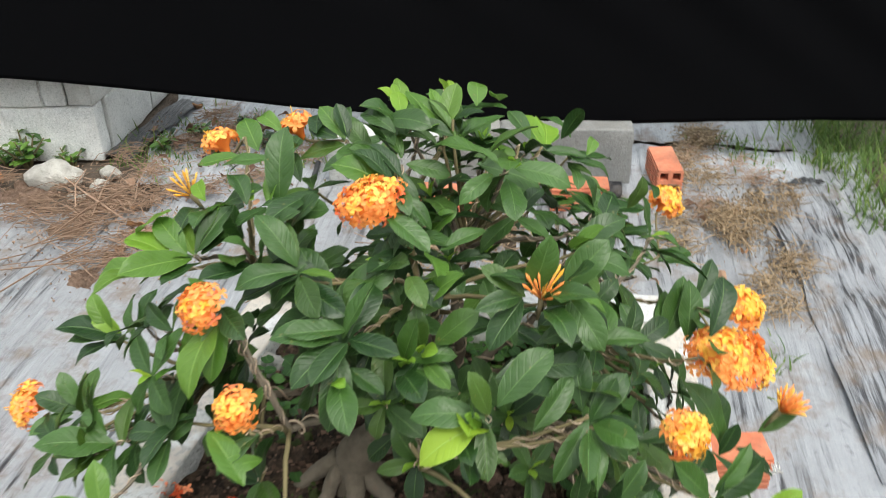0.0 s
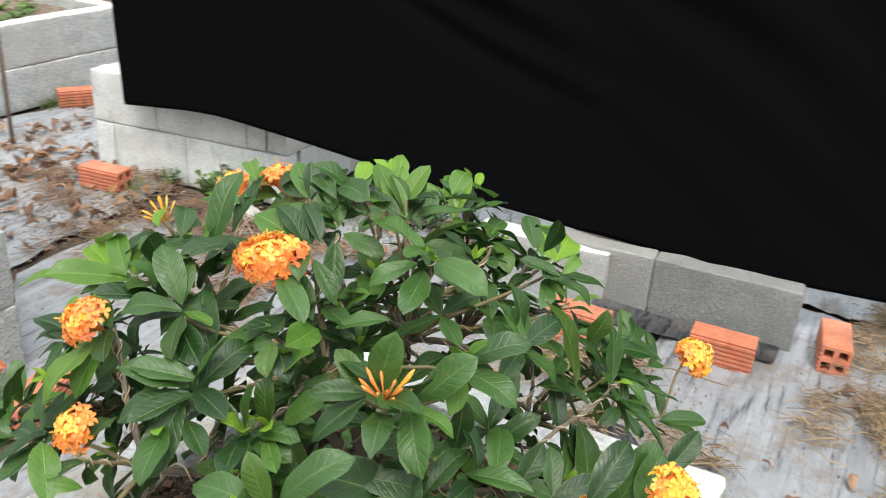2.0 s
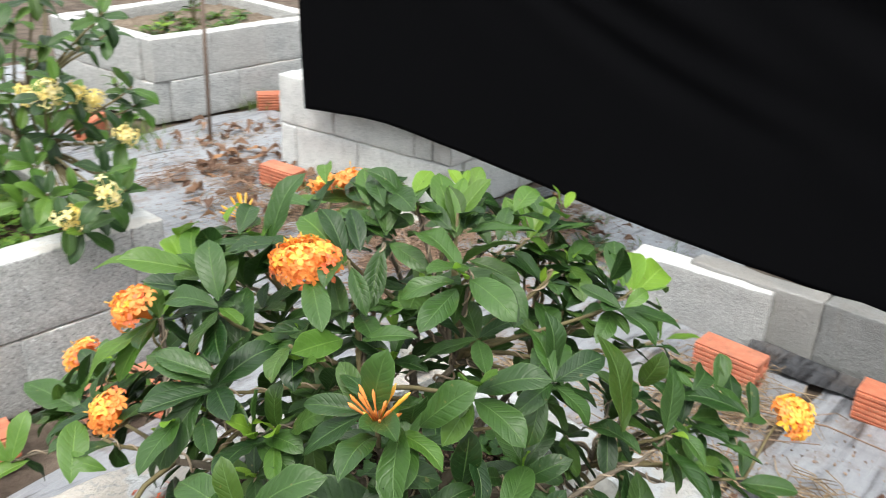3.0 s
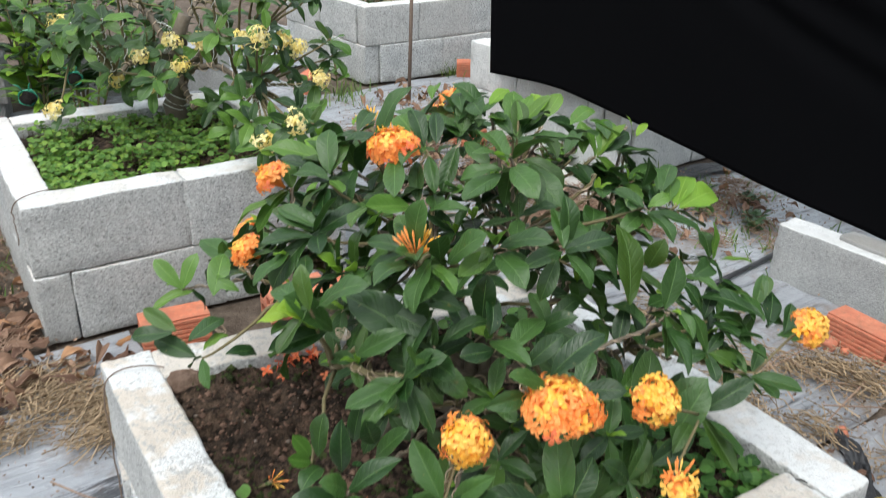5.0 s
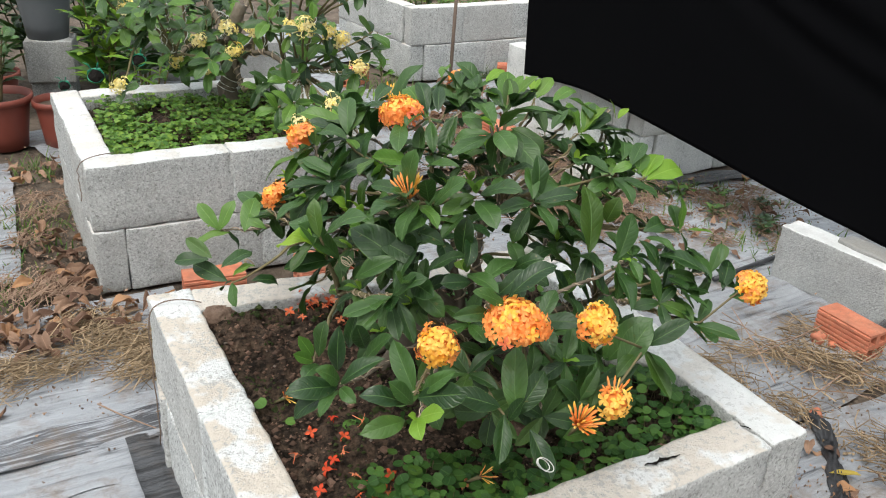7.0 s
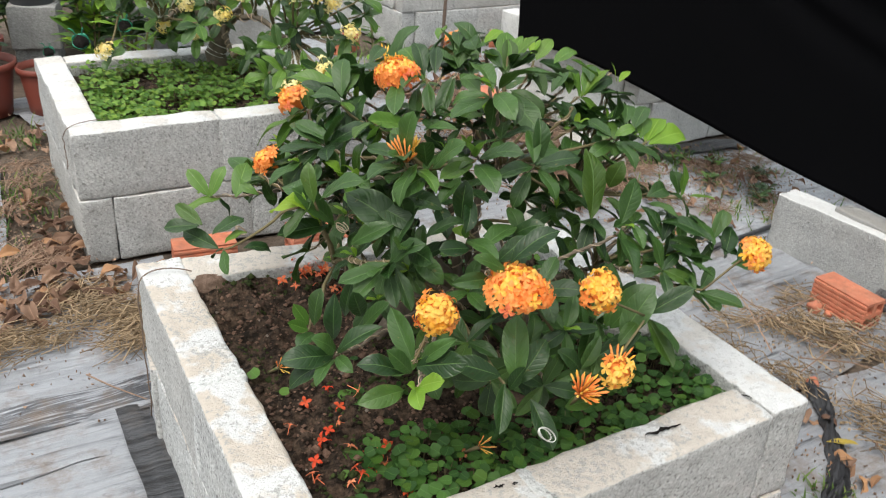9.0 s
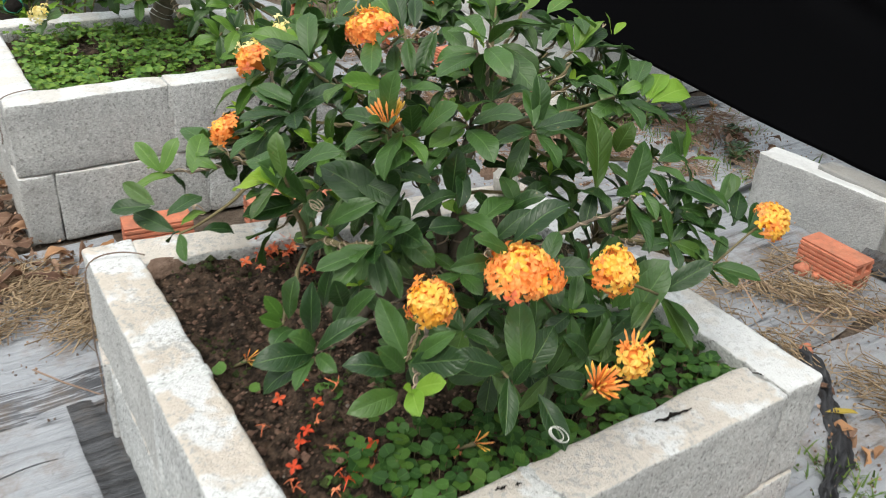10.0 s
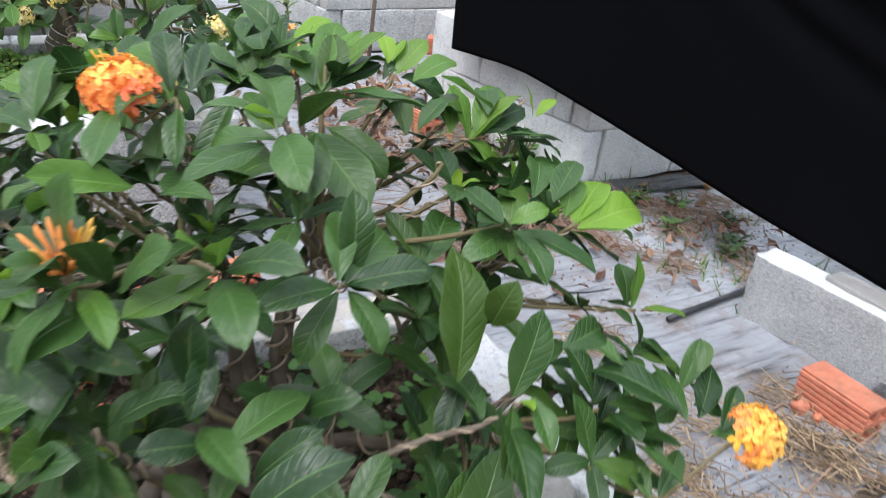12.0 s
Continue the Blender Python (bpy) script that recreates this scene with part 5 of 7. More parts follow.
sprig((0.359, 0.013, 0.775),
      (-3, 1, -2, 119, 3, -146, 60, 74, "o"), (-9, 3, -7, 143, -20, -161, 57, 72, "N"), (-4, 2, -3, -148, -43, -151, 47, 62, "o"), (0, -2, -1, 117, 70, -123, 10, 57, "o"), (8, -7, 5, -32, 38, -172, 44, 79, "o"), (-12, 1, -11, 146, 58, -98, 15, 30, "N"))
sprig((0.460, -0.060, 0.718),
      (-3, 0, -3, 167, -39, -156, 45, 75, "o"), (-2, -2, -3, -28, 43, -166, 39, 65, "o"), (2, 9, 5, 40, 50, -140, 40, 76, "o"), (-3, -6, -4, -116, 16, 110, 68, 66, "o"), (-7, -5, -9, -149, -30, -140, 60, 66, "o"), (2, -7, 0, -102, 10, 143, 66, 57, "o"))
sprig((0.830, 0.000, 0.660),
      (-49, -27, -71, 57, 49, -100, 39, 94, "o"), (-41, -41, -66, 6, 57, -128, 24, 78, "o"), (-38, -60, -66, -8, 56, -137, 23, 94, "o"), (-49, -36, -73, -118, -36, -94, 52, 77, "o"), (-45, -76, -76, -160, -64, -117, 20, 49, "o"), (-51, -20, -72, 111, -5, 166, 81, 56, "o"), (-46, -18, -65, 65, 45, -95, 43, 85, "o"), (-32, -91, -62, 20, 57, -120, 27, 86, "o"))
sprig((0.830, 0.000, 0.660),
      (-43, -51, -69, 4, 56, -129, 25, 73, "o"), (-54, -27, -76, -117, -36, -94, 51, 74, "o"), (-53, -67, -83, -115, -34, -94, 54, 56, "o"), (-85, -29, -109, 151, -38, -156, 37, 79, "o"), (-155, 3, -160, 164, -38, -137, 34, 93, "o"), (-176, -12, -178, -143, -62, -116, 26, 66, "o"), (-155, -8, -162, -85, -6, -148, 77, 77, "o"))
sprig((0.770, 0.276, 0.840),
      (-8, 4, 8, 46, 29, -112, 59, 57, "o"), (-35, 8, 8, 33, -25, 11, 64, 57, "o"), (-19, 4, 2, 97, 27, -71, 62, 62, "o"))
sprig((0.638, 0.528, 0.848),
      (-13, -1, -23, 119, -12, 145, 77, 66, "M"), (4, -18, -19, 55, 23, -161, 62, 70, "M"), (4, -47, -55, 26, 30, 177, 56, 82, "o"), (19, -75, -62, 49, 26, -164, 60, 57, "o"), (5, -24, -25, 118, -24, 130, 65, 57, "o"), (27, -53, -28, 12, 10, 144, 75, 57, "o"))
sprig((0.639, 0.261, 0.925),
      (-25, 4, -40, 150, 54, -51, 34, 82, "o"), (-7, 5, -7, 146, 43, -52, 46, 66, "o"), (-1, 8, 8, 36, 21, -159, 68, 45, "N"))


# shoots hidden from most sides, gathered in one mesh
FILL, FILL_YOUNG = Greens(), Greens()
fr = random.Random(5)


def whorl(p, count, ln):
    """A rosette of leaves round a shoot's tip, with a small bright pair in its middle."""
    axis = ((p - CROWN).normalized() + Vector((fr.uniform(-.5, .5), fr.uniform(-.5, .5), fr.uniform(0, .7)))).normalized()
    base = facing(axis.orthogonal(), axis)
    a0 = fr.uniform(0, 6.28)
    for k in range(count):
        a, e = a0 + k * 6.28 / count + fr.uniform(-.2, .2), fr.uniform(-0.25, 0.45)
        d = base @ Vector((math.cos(a) * math.cos(e), math.sin(a) * math.cos(e), math.sin(e)))
        s = ln * fr.uniform(0.75, 1.15)
        FILL.add(LEAF_SHAPES[fr.randrange(6)], at_place(on_bush(p), facing(d, axis + Vector((0, 0, 0.5))), (s, s, s)))
    if fr.random() < 0.35:
        for a in (a0, a0 + 3.14):
            d = axis + base @ Vector((math.cos(a), math.sin(a), 0)) * 0.5
            FILL_YOUNG.add(LEAF_SHAPES[fr.randrange(6)], at_place(on_bush(p), facing(d, Vector((0, 0, 1)) - d * 0.2), (0.022, 0.026, 0.026)))


INNER = []
while len(INNER) < 34:
    q = Vector((fr.gauss(0, 1), fr.gauss(0, 1), abs(fr.gauss(0, 0.9)) - 0.25)).normalized() * fr.uniform(0.4, 0.80)
    p = Vector((0.64, 0.16, 0.60)) + Vector((q.x * 0.36, q.y * 0.36, q.z * 0.31))
    if p.z < 0.60 or p.y < 0.03 or any((p - o).length < 0.05 for o in INNER):
        continue
    INNER.append(p)
for i in range(13):
    INNER.append(Vector((0.38, 0.44, 0.64)) + Vector((fr.gauss(0, 0.075), fr.gauss(0, 0.085), fr.gauss(0, 0.05))))
for x, y, z, sx, sy, sz, n in ((0.66, 0.25, 0.80, 0.12, 0.06, 0.03, 8), (0.50, 0.26, 0.76, 0.06, 0.06, 0.03, 4), (0.80, 0.23, 0.79, 0.05, 0.05, 0.025, 5), (0.33, 0.42, 0.68, 0.05, 0.06, 0.04, 6), (0.30, 0.52, 0.60, 0.05, 0.05, 0.025, 5)):
    for i in range(n):
        INNER.append(Vector((fr.gauss(x, sx), fr.gauss(y, sy), min(z + 0.05, fr.gauss(z, sz)))))
for p in INNER:
    whorl(p, fr.randrange(4, 7), fr.uniform(0.055, 0.08))
for x, y, z in ((0.93, 0.09, 0.63), (0.97, 0.13, 0.62), (1.0, 0.19, 0.64), (0.90, 0.03, 0.64), (0.95, 0.05, 0.60), (0.88, 0.12, 0.68), (0.93, 0.19, 0.70), (0.84, 0.20, 0.76), (0.58, -0.02, 0.50), (0.55, 0.02, 0.52), (0.66, 0.02, 0.48), (0.76, 0.0, 0.61), (0.80, 0.02, 0.56), (0.70, 0.0, 0.52), (0.78, 0.08, 0.55), (0.84, 0.30, 0.80), (0.88, 0.33, 0.82), (0.80, 0.33, 0.84), (0.86, 0.24, 0.79), (0.90, 0.28, 0.78), (0.74, 0.34, 0.85),
                (0.62, -0.07, 0.66), (0.68, -0.05, 0.66), (0.57, -0.09, 0.60), (0.66, -0.09, 0.58), (0.72, -0.07, 0.60), (0.60, -0.13, 0.56), (0.54, -0.06, 0.55), (0.62, 0.02, 0.56), (0.68, -0.12, 0.54), (0.74, -0.10, 0.55), (0.58, -0.02, 0.64), (0.50, -0.10, 0.58),
                (0.42, 0.06, 0.66), (0.47, 0.10, 0.68), (0.44, 0.16, 0.66), (0.50, 0.05, 0.64), (0.40, 0.12, 0.62), (0.48, 0.18, 0.70), (0.52, 0.12, 0.62), (0.45, 0.00, 0.62)):
    whorl(Vector((x, y, z)), 5, 0.055)
    INNER.append(Vector((x, y, z)))
tagged(FILL.done("foliage", LEAF, bush), "dense inner leaves", "", "", "stuff")
tagged(FILL_YOUNG.done("foliage", LEAF_NEW, bush), "small bright shoot tips", "", "", "stuff")


# trunk, limbs, twigs and training wire
def gnarl(pts, amount, seed):
    return [Vector(p) + noise.noise_vector(Vector(p) * 22 + Vector((seed, 0, 0))) * amount for p in pts]


def wood(name, pts, radii, sides, material, parent, label=""):
    v, f = tube_data([on_bush(p) for p in pts], radii, sides)
    return put(name, mesh_of(name, v, f, material), parent, None, label)


BASE = Vector((0.530, 0.312, 0.31))
tp = gnarl(bezier(BASE, Vector((0.515, 0.31, 0.42)), Vector((0.53, 0.30, 0.50)), HEART - Vector((0.0, 0.0, 0.01)), 12), 0.010, 1)
trunk = wood("trunk", tp, [0.040, 0.037, 0.033, 0.031, 0.032, 0.033, 0.029, 0.025, 0.024, 0.022, 0.021, 0.019, 0.017], 14, BARK, bush, "knobbly grey-brown trunk")
for a, r0, ln in ((215, 0.019, 0.11), (262, 0.017, 0.13), (310, 0.015, 0.13), (20, 0.016, 0.13), (120, 0.017, 0.13), (165, 0.014, 0.14), (338, 0.011, 0.26)):
    e = Vector((math.cos(radians(a)), math.sin(radians(a)), 0))
    up = BASE + Vector((0, 0, 0.115))
    pts = gnarl(bezier(up + e * 0.012, up + e * 0.045 - Vector((0, 0, 0.03)), BASE + e * ln * 0.7 + Vector((0, 0, 0.05)), BASE + e * ln, 8), 0.012, a)
    wood("root", pts, [r0 * (1 - 0.08 * i) for i in range(9)], 8, BARK, trunk)
BOUGHS = []
for a, rad, z in ((200, 0.24, 0.62), (165, 0.28, 0.66), (130, 0.33, 0.60), (105, 0.28, 0.70), (70, 0.14, 0.72), (20, 0.20, 0.66), (340, 0.22, 0.60), (290, 0.16, 0.62), (245, 0.16, 0.58), (0, 0.05, 0.74), (180, 0.08, 0.74)):
    e = Vector((math.cos(radians(a)), math.sin(radians(a)), 0))
    end = Vector((HEART.x, HEART.y, z)) + e * rad
    pts = gnarl(bezier(HEART - Vector((0, 0, 0.03)), HEART + e * 0.04 + Vector((0, 0, 0.05)), end - e * 0.07 - Vector((0, 0, 0.05)), end, 9), 0.014, a + 3)
    wood("limb", pts, [0.010 - 0.0007 * i for i in range(10)], 8, BARK, bush)
    BOUGHS.append(pts)
    coil = helix(pts, 0.0074, 9, 150)
    wood("wire", coil, [0.0015] * 151, 5, WIRE, bush, "tan training wire coiled round a limb")
for i, p in enumerate(NODES + INNER):
    best = min((q for pts in BOUGHS for q in pts[4:]), key=lambda q: (q - p).length + 0.4 * abs(q.z - p.z + 0.04))
    gap = p - best
    pts = gnarl(bezier(best, best + gap * 0.35 + Vector((0, 0, 0.02)), p - gap * 0.25 - Vector((0, 0, 0.012)), p, 8), 0.006, i)
    pts[-1] = p
    wood("twig", pts, [0.0034 - 0.0002 * k for k in range(9)], 6, TWIG if i % 3 else BARK, bush)
    if i % 3 != 1:
        n = max(30, int((p - best).length * 420))
        wood("wire", helix(pts, 0.0032, (p - best).length * 34, n), [0.0010] * (n + 1), 4, WIRE, bush, "thin training wire coiled round a twig")


def wire_ring(p, axis, r, turns=2.3):
    """A loose, uneven curl at the end of a wire."""
    n = 40
    base = facing(Vector(axis).orthogonal(), axis).to_3x3()
    pts = []
    for k in range(n + 1):
        a, w = 6.28 * turns * k / n, r * (0.7 + 0.5 * k / n + 0.3 * noise.noise(Vector((k * 0.11, p[0] * 30, p[1] * 30))))
        pts.append(Vector(p) + base @ Vector((math.cos(a) * w * 1.25, math.sin(a) * w * 0.6, 0.012 * k / n)))
    wood("wire", pts, [0.0008] * (n + 1), 5, WIRE_PALE if p[2] < 0.56 else WIRE, bush, "loose curl of pale wire")


wire_ring((0.648, -0.242, 0.555), (0.2, -0.8, 0.5), 0.011)
wire_ring((0.398, 0.041, 0.715), (0.1, -0.5, 0.9), 0.008)
wire_ring((0.235, 0.305, 0.585), (0.1, -0.9, 0.4), 0.008)


def head(p, lean, radius, count, tones, seed, floret=0.0165, flat=0.85, spread=1.5, narrow=1.0):
    """A flower head on its twig; narrow makes it oblong in plan."""
    p = Vector(p)
    axis = (p - CROWN).normalized() * 0.55 + Vector(lean)
    core = flower(bush, on_bush(p - axis.normalized() * radius * 0.33), axis, radius, count, tones, floret, seed, spread, flat=flat)
    if narrow < 1:
        turn = core.matrix_basis.copy()
        turn.translation = (0, 0, 0)
        core.matrix_basis = Matrix.Translation(core.matrix_basis.translation) @ Matrix.Scale(narrow, 4, Vector((0.83, 0.56, 0))) @ turn
    q = p - axis.normalized() * (radius * 0.9)
    near = min(NODES, key=lambda n: (n - q).length)
    pts = bezier(near, near.lerp(q, 0.4), q - axis.normalized() * 0.015, q, 6)
    wood("twig", pts, [0.0019] * 7, 5, TWIG, bush)


head((0.488, 0.224, 0.900), (-0.45, -0.1, 0.9), 0.039, 80, (0.26, 0.46), 1, 0.0182, 0.72, 1.62, 0.70)
head((0.327, 0.347, 0.814), (-0.6, -0.1, 0.6), 0.027, 40, (0.26, 0.45), 2)
head((0.282, 0.275, 0.730), (-0.6, -0.2, 0.5), 0.0245, 30, (0.34, 0.42), 3)
head((0.281, 0.651, 0.584), (-0.5, 0.3, 0.6), 0.030, 38, (0.40, 0.42), 4)
head((0.612, -0.169, 0.742), (0.02, 0.38, 1.2), 0.0415, 100, (0.38, 0.50), 5, 0.0184, 0.68, 1.66)
head((0.511, -0.158, 0.694), (-0.02, -0.75, 0.75), 0.0265, 48, (0.52, 0.36), 6, 0.0178, 1.0, 1.75)
head((0.727, -0.168, 0.727), (0.03, -0.75, 0.75), 0.0255, 46, (0.54, 0.36), 7, 0.0176, 1.0, 1.75)
head((0.756, -0.199, 0.617), (0.0, -0.75, 0.6), 0.0215, 15, (0.80, 0.20), 8, 0.0182, 0.85, 1.5)
head((1.050, 0.018, 0.675), (0.35, -0.35, 0.7), 0.0260, 54, (0.60, 0.36), 9, 0.0170, 0.95, 1.9)
head((0.651, 0.590, 0.826), (0.1, 0.5, 0.7), 0.026, 22, (0.45, 0.5), 10)
head((0.620, 0.424, 0.898), (0.0, 0.5, 0.7), 0.024, 19, (0.35, 0.45), 11)
spider(bush, on_bush((0.758, -0.185, 0.612)), (0.05, 0.1, 1), 0.032, 16, "orange", 7)
spider(bush, on_bush((0.486, 0.012, 0.832)), (-0.1, -0.15, 1), 0.036, 20, "orange", 4)
spider(bush, on_bush((0.692, -0.234, 0.610)), (0.2, -0.5, 1), 0.034, 40, "orange", 5)
spider(bush, on_bush((0.502, 0.509, 0.825)), (-0.4, 0.3, 1), 0.036, 9, "amber", 6)


# ---- weeds, fallen petals and clods in the near planter ----
def inside(p, poly):
    ok = True
    for i in range(len(poly)):
        a, b = poly[i], poly[(i + 1) % len(poly)]
        ok = ok and (b[0] - a[0]) * (p[1] - a[1]) - (b[1] - a[1]) * (p[0] - a[0]) > 0
    return ok


def shrunk(poly, d):
    mx, my = sum(q[0] for q in poly) / len(poly), sum(q[1] for q in poly) / len(poly)
    out = []
    for x, y in poly:
        r = math.hypot(x - mx, y - my)
        out.append((x + (mx - x) * d / r, y + (my - y) * d / r))
    return out


def round_leaf(lobes=0):
    verts, uvs, faces = [(0, 0, 0)], [(0.5, 0.5)], []
    n = 9
    for k in range(n):
        a = 2 * math.pi * k / n
        r = 1 - (0.30 if k == 0 else 0.0)
        verts.append((r * math.sin(a), r * math.cos(a), 0.16))
        uvs.append((0.5 + 0.5 * math.sin(a), 0.5 + 0.5 * math.cos(a)))
    for k in range(n):
        faces.append((0, 1 + k, 1 + (k + 1) % n))
    return verts, faces, uvs


ROUND = round_leaf()


def clover(name, label, poly, z, count, size, seed, where, high=0.03, material=None, trios=0.55, lean=0.9):
    """A mat of small round leaves on thin stalks."""
    r = random.Random(seed)
    g = Greens()
    stalks = []
    xs, ys = [q[0] for q in poly], [q[1] for q in poly]
    done = 0
    while done < count:
        x, y = r.uniform(min(xs), max(xs)), r.uniform(min(ys), max(ys))
        if not inside((x, y), poly) or r.random() > where(x, y):
            continue
        done += 1
        h = z + r.uniform(0.1, 1.0) * high * (0.65 + 0.9 * noise.noise(Vector((x * 11, y * 11, seed))))
        trio = 3 if r.random() < trios else 1
        a0 = r.uniform(0, 6.28)
        s = size * r.uniform(0.6, 1.25)
        for k in range(trio):
            a = a0 + k * 2.09
            off = Vector((math.cos(a), math.sin(a), 0)) * (s * 0.95 if trio == 3 else 0)
            tilt = facing(Vector((-math.cos(a), -math.sin(a), 0.1)), Vector((r.uniform(-lean, lean), r.uniform(-lean, lean) - 0.15, 1)))
            g.add(ROUND, at_place(Vector((x, y, h)) + off, tilt, (s * 0.95, s, s)))
        stalks.append(tube_data([(x, y, z - 0.01), (x + r.uniform(-.006, .006), y + r.uniform(-.006, .006), h)], [0.0009, 0.0007], 3))
    ob = g.done(name, material or WEED)
    v, f = joined(stalks)
    put("stalks", mesh_of("stalks", v, f, TWIG), ob)
    return tagged(ob, label, "weeds", "", "stuff")


def near_weeds(x, y):
    u, v = x * U.x + y * U.y, x * V.x + y * V.y
    right = max(0.0, min(1.0, (u - 0.62) / 0.12)) * max(0.0, min(1.0, (0.12 - v) / 0.2))
    front = max(0.0, min(1.0, (-0.16 - v) / 0.06)) * max(0.0, min(1.0, (u - 0.33) / 0.1))
    far = 0.35 if u > 0.75 else 0.0
    return max(right, front, far, 0.012)


BED = shrunk([N1, R1, B1, L1], 0.135)
clover("clover_weeds", "bright green round-leaved weeds covering the planter soil", BED, 0.352, 820, 0.0112, 31, near_weeds, 0.045, None, 0.22, 0.55)
YBED = shrunk([Y1, Y2, Y3, Y4], 0.135)
clover("clover_mat", "thick green mat of clover filling the planter", YBED, 0.347, 2100, 0.0086, 32, lambda x, y: (0.12 if x < -0.36 else 1.0) * (0.10 if noise.noise(Vector((x * 8, y * 8, 3))) > 0.14 else 1.0), 0.055, WEED_MAT)

pr = random.Random(41)


def fallen(x, y, z, spread, count):
    for _ in range(count):
        p = (x + pr.gauss(0, spread), y + pr.gauss(0, spread), z + lump(Vector((x, y, 0)), 1) + pr.uniform(0.004, 0.016))
        s = pr.uniform(0.017, 0.023)
        turn = facing((pr.uniform(-1, 1), pr.uniform(-1, 1), pr.uniform(-.4, .4)), (pr.uniform(-1, 1), pr.uniform(-1, 1), pr.uniform(0.2, 1)))
        ob = put("fallen_floret", FLORETS["red" if pr.random() < 0.65 else "scarlet"], None, at_place(p, turn, (s, s, s)))
        tagged(ob, "fallen red-orange ixora floret on the soil", "petal", "fallen florets")


for x, y, n, sp in ((0.35, 0.520, 16, 0.020), (0.40, 0.48, 4, 0.03), (0.31, 0.48, 2, 0.015),
                    (0.379, 0.136, 1, 0), (0.341, 0.096, 1, 0), (0.398, 0.085, 1, 0), (0.429, 0.107, 1, 0), (0.315, 0.036, 1, 0), (0.385, 0.020, 2, 0.008), (0.365, -0.010, 1, 0), (0.411, -0.023, 1, 0), (0.354, -0.052, 1, 0), (0.352, -0.076, 2, 0.006),
                    (0.468, -0.018, 1, 0), (0.440, -0.040, 2, 0.010), (0.441, -0.065, 2, 0.008), (0.414, -0.079, 1, 0), (0.423, -0.104, 1, 0), (0.406, -0.113, 1, 0), (0.585, -0.053, 1, 0), (0.283, -0.123, 1, 0), (0.461, -0.067, 1, 0), (0.50, -0.10, 2, 0.02)):
    fallen(x, y, 0.366 if y > 0.45 else 0.352, sp, n)
for x, y, z in ((0.294, 0.194, 0.366), (0.606, -0.066, 0.385)):
    tuft = tagged(new("spent_flower"), "withered tuft of orange flower tubes on the soil", "petal", "fallen florets")
    tuft.location = (x, y, z)
    spider(tuft, (0, 0, 0), (0.5, -0.3, 0.5), 0.026, 9, "orange", 14)


def clods():
    bits = []
    r = random.Random(17)
    while len(bits) < 4400:
        x, y = r.uniform(0.05, 1.1), r.uniform(-0.3, 0.7)
        if not inside((x, y), BED):
            continue
        s = r.uniform(0.0014, 0.0046) * (2.4 if r.random() < 0.10 else 1)
        vs = []
        z = 0.347 + lump(Vector((x, y, 0)), 1) + corner_rise(Vector((x, y, 0))) + 0.035 * math.exp(-(math.hypot(x - 0.60, y - 0.27) / 0.2) ** 2)
        for dx, dy, dz in ((1, 0, 0), (-1, 0, 0), (0, 1, 0), (0, -1, 0), (0, 0, 1), (0, 0, -1)):
            k = s * r.uniform(0.7, 1.3)
            vs.append(Vector((x + dx * k + r.uniform(-s, s) * .3, y + dy * k + r.uniform(-s, s) * .3, z + dz * k * 0.8)))
        bits.append((vs, [(0, 2, 4), (2, 1, 4), (1, 3, 4), (3, 0, 4), (2, 0, 5), (1, 2, 5), (3, 1, 5), (0, 3, 5)]))
    moss = [b for b in bits if noise.noise(b[0][0] * 11) > 0.10]
    v, f = joined(moss)
    tagged(put("moss", mesh_of("moss", v, f, MOSS)), "crumbs of green moss on the soil", "moss", "", "stuff")
    v, f = joined(bits[::41])
    tagged(put("pebbles", mesh_of("pebbles", v, f, PEBBLE)), "pale tan pebbles and bits of dry stalk in the soil", "pebbles", "", "stuff")
    v, f = joined([b for i, b in enumerate(bits) if noise.noise(b[0][0] * 11) <= 0.10 and i % 41])
    tagged(put("soil_clods", mesh_of("soil_clods", v, f, CLOD)), "small brown clods and grit on the soil", "soil", "", "stuff")


clods()
lr = random.Random(23)
for i in range(46):
    x, y = lr.uniform(0.16, 0.55), lr.uniform(-0.12, 0.55)
    if inside((x, y), shrunk([N1, R1, B1, L1], 0.16)):
        k = lr.uniform(0.006, 0.012)
        stone(x, y, 0.349 + lump(Vector((x, y, 0)), 1) + corner_rise(Vector((x, y, 0))), (k, k * lr.uniform(0.6, 0.9), k * 0.6), 60.0 + i, "brown clod of earth on the planter soil", SOIL)
stone(0.64, 0.17, 0.352, (0.055, 0.042, 0.035), 11.0, "brown earthy stone at the foot of the trunk", CLOD)
stone(0.70, 0.08, 0.345, (0.04, 0.03, 0.03), 12.0, "brown earthy stone at the foot of the trunk", CLOD)
stone(0.150, 0.485, 0.372, (0.040, 0.026, 0.018), 13.0, "tan lump of soil in the planter's corner", HEAP_BROWN)


